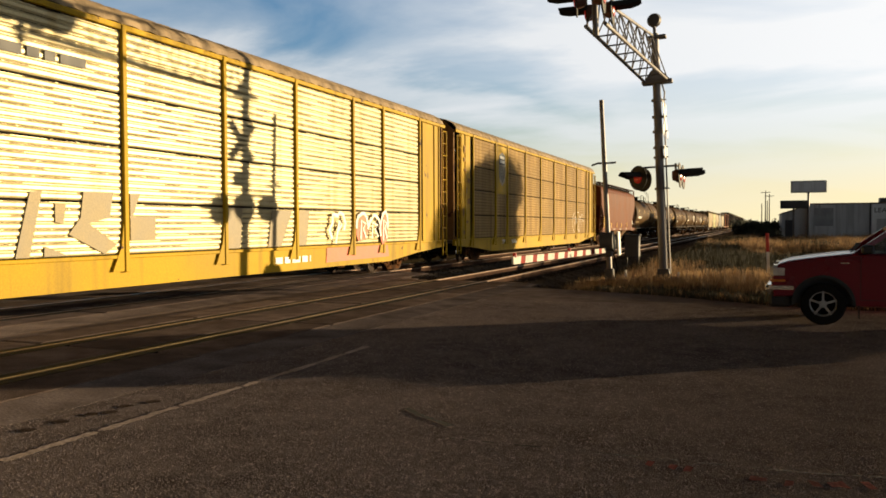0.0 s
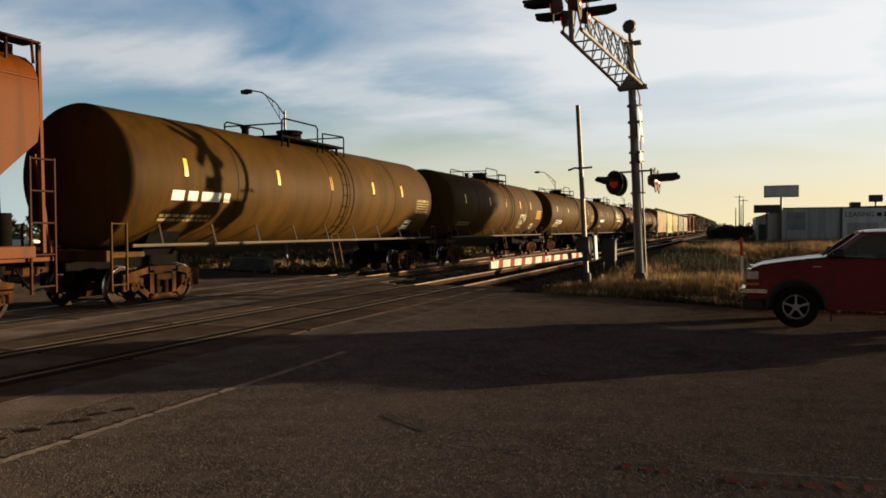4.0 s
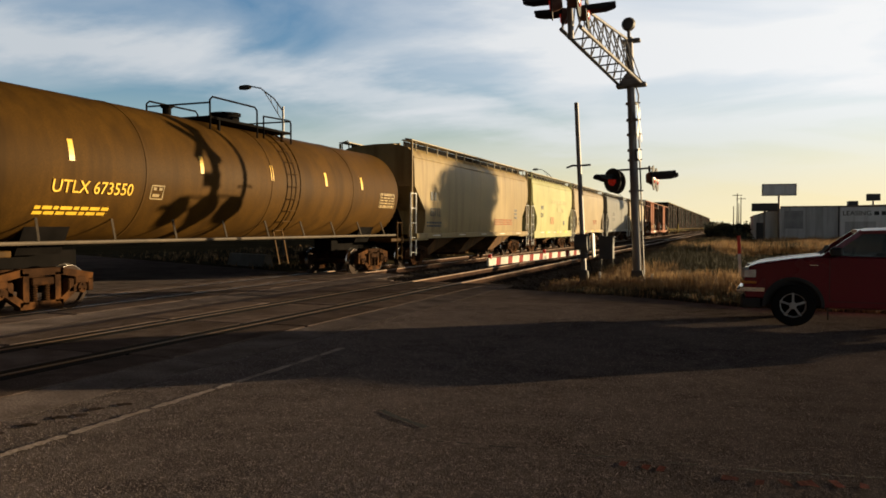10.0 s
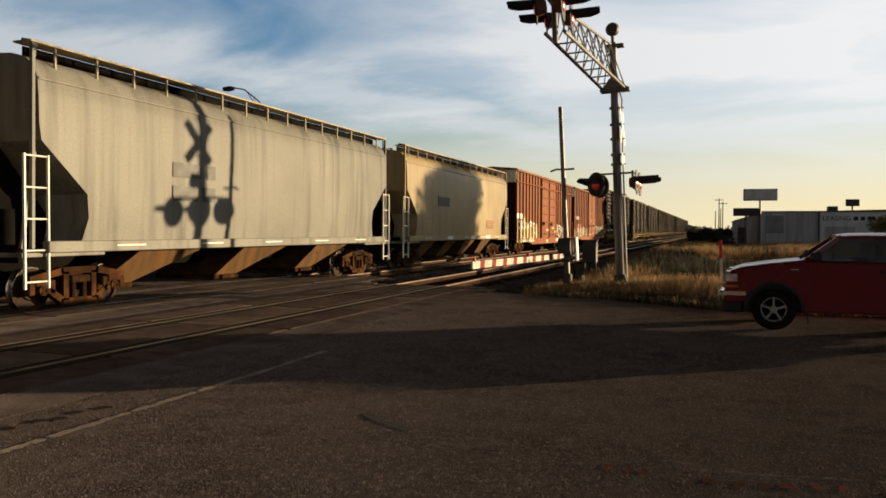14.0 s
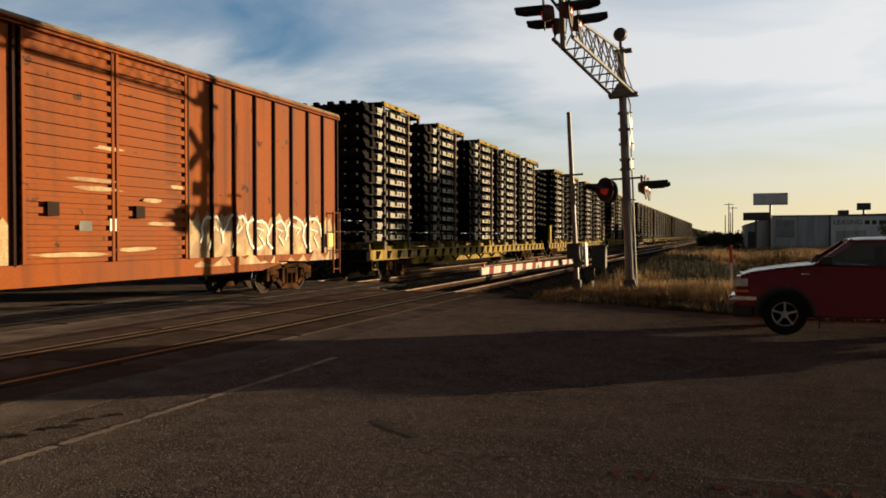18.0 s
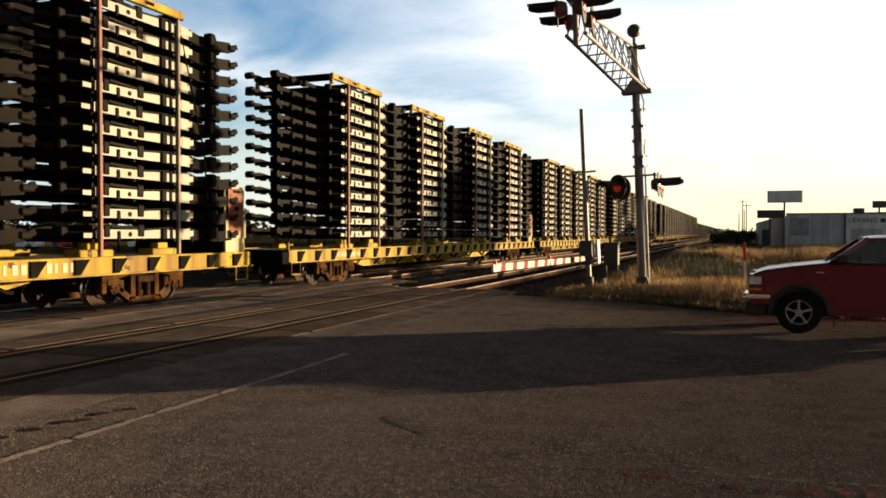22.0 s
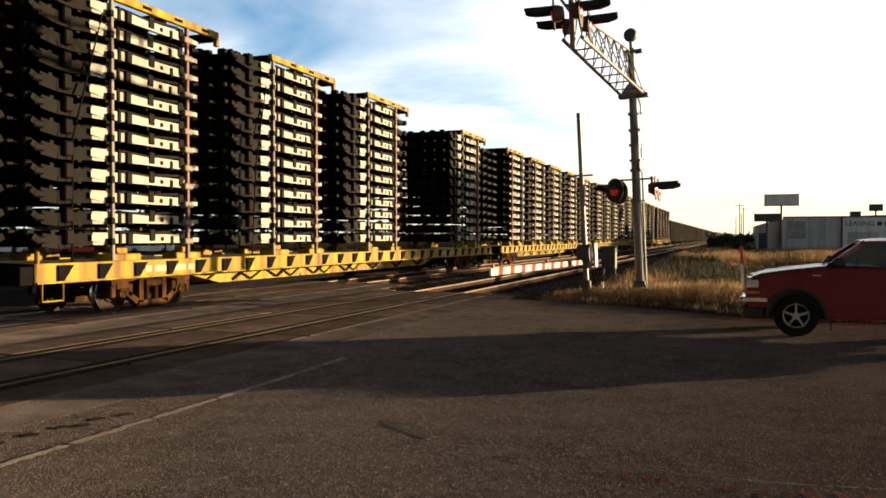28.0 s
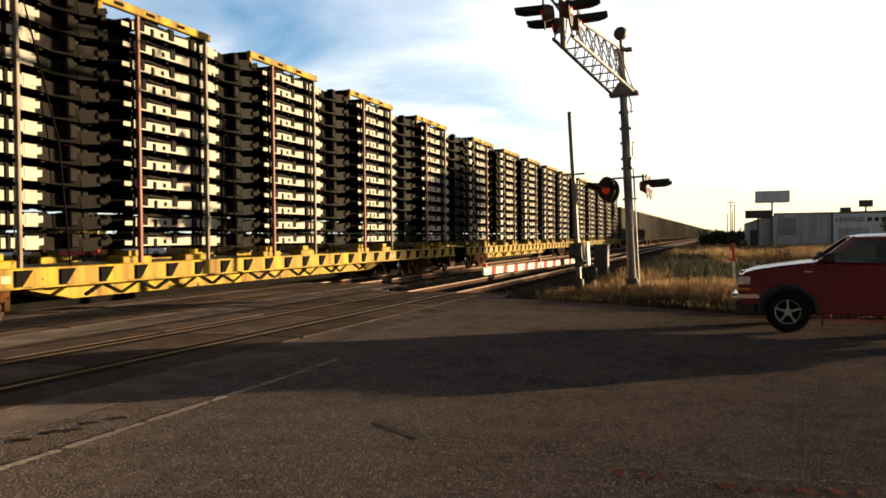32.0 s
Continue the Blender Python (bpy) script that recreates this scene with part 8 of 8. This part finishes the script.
    def tank_blocks(car, y0, y1, z0, z1, count, material, label="", lift=0.010):
        """Letter-sized plain blocks in a row, each with an open middle where there is room."""
        g = Geo()
        w = (y1 - y0) / count
        for q in range(count):
            a, b = y0 + q * w, y0 + (q + 0.80) * w
            t = min(0.24 * w, 0.09)
            g.add(*tank_sheet(car, a, a + t, z0, z1, material, lift=lift))
            if q % 3 != 1:
                g.add(*tank_sheet(car, b - t, b, z0, z1, material, lift=lift))
            g.add(*tank_sheet(car, a + t, b - t if q % 3 != 1 else b, z0 if q % 2 else z1 - 0.055, z0 + 0.055 if q % 2 else z1, material, lift=lift))
            if q % 3 == 1:
                g.add(*tank_sheet(car, a + t, b, (z0 + z1) / 2 - 0.03, (z0 + z1) / 2 + 0.03, material, lift=lift))
        part("lettering", g, material, car, label, smooth=0)

    def tank_panel(car, y, z, w, h, rows, material, seed):
        """A small stencilled table: thin ruled lines round rows of marks."""
        rnd = random.Random(seed)
        g = Geo()
        for q in (0, 1):
            g.add(*tank_sheet(car, y, y + w, z + q * h - 0.012, z + q * h + 0.012, material))
            g.add(*tank_sheet(car, y + q * w - 0.012, y + q * w + 0.012, z, z + h, material))
        for r in range(rows):
            zz = z + h * (r + 0.3) / rows
            p = y + 0.05
            while p < y + w - 0.1:
                ln = min(rnd.uniform(0.08, 0.34), y + w - 0.05 - p)
                g.add(*tank_sheet(car, p, p + ln, zz, zz + 0.45 * h / rows, material))
                p += ln + rnd.uniform(0.03, 0.09)
        part("data_table", g, material, car, "stencilled data table", smooth=0)
    T = C["tanks"]
    L, Y = MAT["letter"], MAT["reflector"]
    stencil = shade("faded tan stencil paint", (0.32, 0.23, 0.10), 0.7, vary=0.4, scale=9, grain=50, bump=0.05)
    for k, car in enumerate(T):
        tank_panel(car, 6.5, 2.24, 1.15, 0.46, 5, stencil if k != 1 else Y, 60 + k)
        tank_panel(car, 5.8 if k != 5 else -4.4, 1.66 if k != 5 else 2.15, 0.58 if k != 5 else 0.36, 0.27, 2, L if k != 5 else stencil, 70 + k)
        tank_bars(car, -7.1, -33, 2, 0.07, 1.7, Y if k == 5 else stencil, 80 + k)
    tank_mark(T[2], -5.8, -24, "CTCX 729209", 0.36, L)
    tank_mark(T[4], -6.3, -19, "BRCX 1132", 0.34, L)
    tank_mark(T[5], -5.9, -16, "UTLX 673550", 0.34, Y)
    for k in (0, 3):
        tank_bars(T[k], -6.9, -18, 1, 0.22, 2.0, L, 90 + k)
    # the grain trader's two tanks: plain shapes for its emblem and words
    tank_blocks(T[3], 2.92, 5.9, 2.66, 3.14, 5, L, "large white lettering shapes")
    tank_blocks(T[3], 3.15, 5.8, 2.37, 2.52, 12, L)
    ear = Geo()
    for q in range(4):
        w = 0.22 - 0.045 * q
        ear.add(*tank_sheet(T[3], 3.95 - w, 3.95 + w, 3.20 + 0.075 * q, 3.25 + 0.075 * q, L))
    part("emblem", ear, L, T[3], "small white stepped emblem", smooth=0)
    em = Geo().add(*tank_sheet(T[4], 1.22, 1.55, 2.34, 3.04, L))
    for q in range(4):
        em.add(*tank_sheet(T[4], 1.55, 2.28 - 0.05 * (q % 2), 2.34 + 0.19 * q, 2.34 + 0.19 * q + 0.12, L))
    part("emblem", em, L, T[4], "white striped emblem", smooth=0)
    tank_blocks(T[4], 2.46, 4.24, 2.74, 2.98, 5, L, "white lettering shapes")
    tank_blocks(T[4], 2.57, 6.26, 2.33, 2.59, 11, L)
    tank_bars(T[4], 2.9, -26, 2, 0.07, 0.8, stencil, 99)
    # a rounded white tag on the second tank
    rnd = random.Random(77)
    for q in range(4):
        cy = 3.00 + 0.26 * q
        ribbon_on(T[1], "graffiti", MAT["graffiti"], 0.0, rough_blob(cy, 2.20 + 0.05 * (q % 2), 0.15, 0.22, rnd)[:rnd.randint(9, 15)], 0.045, "white rounded graffiti")
        if q < 3:
            ribbon_on(T[1], "graffiti", MAT["graffiti"], 0.0, rough_blob(cy + 0.1, 1.84, 0.13, 0.15, rnd)[:rnd.randint(8, 15)], 0.04)
    for q in (0, 1):
        ribbon_on(T[1], "graffiti", MAT["graffiti"], 0.0, [(3.00 + 1.05 + 0.14 * q, 2.40), (3.00 + 1.0 + 0.14 * q, 2.05)], 0.05)
    for ob in T[1].children:
        if ob.name.startswith("graffiti"):
            for q, v in enumerate(ob.data.vertices):
                v.co.x = math.sqrt((R + 0.012 + 0.0006 * q) ** 2 - (v.co.z - zc) ** 2)
    # hoppers
    for y in (-6.69, -6.31):
        part("owner_mark", Geo().box(1.588, 1.593, y - 0.13, y + 0.13, 2.62, 2.95), MAT["mark"], C["h1"])
    writing("lettering", "88712", 0.48, MAT["mark"], C["h1"], Matrix.Translation((1.585, -6.3, 2.14)) @ SIDE, wide=0.95)
    bars("lettering", C["h1"], MAT["mark"], 1.57, -7.2, 1.70, 2, 0.08, 1.6, 11)
    bars("lettering", C["h1"], MAT["mark"], 1.57, 5.6, 2.4, 3, 0.12, 0.5, 12)
    faded = shade("faded olive lettering", (0.34, 0.30, 0.13), 0.7, vary=0.3, scale=6, grain=40)
    rust = shade("rust streak", (0.30, 0.11, 0.04), 0.8, vary=0.4, scale=5, grain=40)
    tagged(bars("rust_streak", C["h1"], rust, 1.57, 1.8, 1.9, 3, 0.07, 3.4, 13, label="rust marks along the side"), kind="stuff")
    bars("lettering", C["h2"], faded, 1.590, -0.94, 3.10, 1, 0.26, 5.0, 14, label="brown lettering of the owner")
    bars("lettering", C["h2"], faded, 1.588, 0.96, 2.58, 1, 0.26, 2.0, 15)
    for y in (-3.66, -3.34):
        part("owner_mark", Geo().box(1.586, 1.591, y - 0.12, y + 0.12, 2.68, 2.90), MAT["mark"], C["h2"])
    writing("lettering", "7212", 0.36, MAT["mark"], C["h2"], Matrix.Translation((1.585, -3.55, 2.3)) @ SIDE)
    bars("lettering", C["h2"], rust, 1.57, -1.2, 2.15, 5, 0.06, 1.1, 16)
    part("placard", Geo().box(1.56, 1.575, 2.9, 3.3, 1.72, 2.0), MAT["mark"], C["h2"], "small dark placard")
    writing("lettering", "SMNX", 0.42, MAT["mark"], C["h3"], Matrix.Translation((1.590, -4.72, 2.68)) @ SIDE, wide=0.8)
    writing("lettering", "044028", 0.40, MAT["mark"], C["h3"], Matrix.Translation((1.585, -4.67, 2.15)) @ SIDE, wide=0.85)
    bars("lettering", C["h3"], MAT["mark"], 1.57, -5.4, 1.85, 2, 0.06, 1.2, 17)
    bars("lettering", C["h3"], rust, 1.57, 1.4, 2.1, 4, 0.06, 1.8, 18, label="brown data lines")
    bars("lettering", C["h4"], MAT["mark"], 1.584, -4.0, 2.7, 2, 0.32, 1.5, 19)
    bars("lettering", C["h5"], MAT["mark"], 1.584, -4.0, 2.6, 1, 0.4, 1.6, 20)
    bars("lettering", C["h5"], rust, 1.57, 3.4, 2.0, 4, 0.07, 1.4, 21)
    for k, car in enumerate((C["h3"], C["h5"], C["h2"])):
        for y in (-2.8, 0.6, 3.2):
            part("sill_plate", Geo().box(1.622, 1.63, y, y + 0.7, 1.16, 1.30), MAT["letter"] if k == 1 else MAT["reflector"], car)
    # boxcars
    b1, b2 = C["b1"], C["b2"]
    brown = shade("dull purple-brown spray paint", (0.15, 0.055, 0.03), 0.7, vary=0.3, scale=4, grain=40)
    ochre = shade("ochre spray paint", (0.50, 0.40, 0.14), 0.7, vary=0.5, scale=6, grain=40, dirt=(0.30, 0.10, 0.02), dirt_amount=0.4)
    sand = shade("dull sand spray paint", (0.42, 0.30, 0.15), 0.7, vary=0.5, scale=5, grain=40, dirt=(0.22, 0.08, 0.02), dirt_amount=0.45)
    ribs = list(np.linspace(-9.39, -2.58, 9))
    pale_green = shade("pale green-ochre spray paint", (0.33, 0.31, 0.13), 0.7, vary=0.5, scale=6, grain=40, dirt=(0.26, 0.15, 0.04), dirt_amount=0.5)
    wash(b1, 1.455, ribs[:4], 1.07, 2.30, pale_green, 81, "faded green-ochre graffiti")
    wash(b1, 1.455, ribs[3:8], 1.07, 2.02, ochre, 85)
    wash(b1, 1.523, [-9.4, -7.9, -6.4, -5.2], 0.84, 1.02, pale_green, 86)
    for q in range(4):
        ribbon_on(b1, "graffiti", MAT["graffiti"], 1.462, blob(-8.6 + q * 0.62, 1.90, 0.17, 0.22, 12), 0.12, "white sprayed rounded shapes", closed=True)
    tag(b1, 1.462, -6.1, 1.2, 1.9, 0.95, MAT["graffiti"], 62, stroke=0.11, count=2)
    for q, y in enumerate((-7.7, -7.2, -6.0, -5.5, -5.0)):
        ribbon_on(b1, "graffiti", MAT["graffiti"], 1.527, [(y, 1.16), (y - 0.12, 0.95), (y + 0.02, 0.86), (y + 0.22, 0.98)], 0.09)
    part("white_panel", Geo().box(1.452, 1.46, -9.2, -7.75, 2.30, 2.62), MAT["graffiti"], b1, "white overpainted patch")
    tag(b1, 1.462, 2.75, 0.98, 3.4, 1.0, MAT["graffiti"], 61, stroke=0.13, count=4, fill=brown)
    for k in range(7):
        part("graffiti", Geo().add([(1.53, a, b) for a, b in blob(3.0 + k * 0.5, 0.90, 0.36, 0.12, 10)], [tuple(range(10))]), MAT["graffiti"], b1, smooth=0)
    part("data_plate", Geo().box(1.452, 1.46, 7.2, 7.6, 2.78, 3.28), MAT["letter"], b1, "white data panel")
    part("data_plate", Geo().box(1.523, 1.53, -0.75, -0.40, 0.74, 0.94), MAT["letter"], b1)
    for e, (p, q, w) in enumerate(((-1.9, 1.35, 1.1), (-1.2, 1.62, 0.9), (0.5, 1.28, 1.4), (0.9, 1.75, 0.8), (0.4, 2.05, 0.5), (1.6, 1.5, 0.7))):
        part("rust_patch", Geo().add([(1.575, a, b) for a, b in rough_blob(p + w / 2, q, w / 2, 0.07, random.Random(200 + e))], [tuple(range(16))]), ochre if e % 2 else MAT["hop_dark"], b1, "bare rusty scrape low on the doors", smooth=0)
    ribs = list(np.linspace(-9.39, -2.08, 9))
    wash(b2, 1.455, ribs, 1.07, 1.85, sand, 83, "faded sand-coloured graffiti")
    tag(b2, 1.462, -8.6, 1.5, 3.0, 0.7, MAT["graffiti_red"], 65, stroke=0.09, count=4, label="red sprayed graffiti")
    tag(b2, 1.464, -8.4, 1.05, 4.4, 0.8, MAT["graffiti"], 69, stroke=0.08, count=5)
    ribs = list(np.linspace(2.38, 9.39, 9))
    wash(b2, 1.455, ribs, 1.07, 2.05, sand, 84)
    tag(b2, 1.462, 2.8, 1.1, 5.6, 1.0, MAT["graffiti"], 66, stroke=0.07, count=6, label="faded pale graffiti")
    wash(b2, 1.523, [2.5, 4.2, 5.9, 7.6, 9.3], 0.86, 1.02, sand, 87)
    for e, (p, q, w) in enumerate(((-1.0, 2.62, 1.2), (-0.9, 2.46, 1.3), (-0.4, 3.25, 0.8), (0.9, 2.3, 0.6), (1.7, 2.62, 0.5), (-1.9, 1.22, 1.9), (0.2, 1.3, 1.1), (1.0, 1.82, 0.9))):
        part("pale_scrape", Geo().add([(1.563, a, b) for a, b in rough_blob(p + w / 2, q, w / 2, 0.045, random.Random(220 + e))], [tuple(range(16))]), sand, b2, "pale scraped paint", smooth=0)
    part("white_patch", Geo().box(1.562, 1.566, 0.0, 0.22, 1.66, 1.90), MAT["graffiti"], b2, "small white patch")
    part("dark_patch", Geo().box(1.562, 1.566, -0.75, -0.45, 1.66, 1.84), MAT["mark"], b2)
    part("data_plate", Geo().box(1.60, 1.61, 8.65, 8.95, 1.25, 1.65), MAT["reflector"], b2, "yellow placard")
    bars("lettering", b2, MAT["letter"], 1.452, -8.2, 2.55, 1, 0.28, 1.3, 67)


lettering()

# ---- what moves ----
def motions():
    times = [0.0] + [2.0 * k for k in range(1, 16)] + [32.0]
    for ob, y, z, x, turn in TRAIN:
        walk(ob, [(t, Matrix.Translation((x, y + train_y(t), z)) @ Matrix.Rotation(turn, 4, "Z")) for t in times])
        wheels = [c for c in ob.children if c.name.startswith("wheelset")]
        if not wheels:
            continue
        # the wheels roll while their car passes the crossing
        inside = [k for k in range(0, 32 * FPS + 1) if -8 < y + train_y(k / FPS) < 34]
        if not inside:
            continue
        rows = []
        for k in inside:
            turn = (train_y(k / FPS) - train_y(inside[0] / FPS)) / WHEEL_R
            rows.append((k / FPS, turn))
        if rows[0][0] > 0.1:
            rows.insert(0, (0.0, rows[0][1]))
        if rows[-1][0] < 31.9:
            rows.append((32.0, rows[-1][1]))
        for w in wheels:
            at = w.matrix_basis.translation.copy()
            walk(w, [(t, Matrix.Translation(at) @ Matrix.Rotation(-a, 4, "X")) for t, a in rows])


motions()
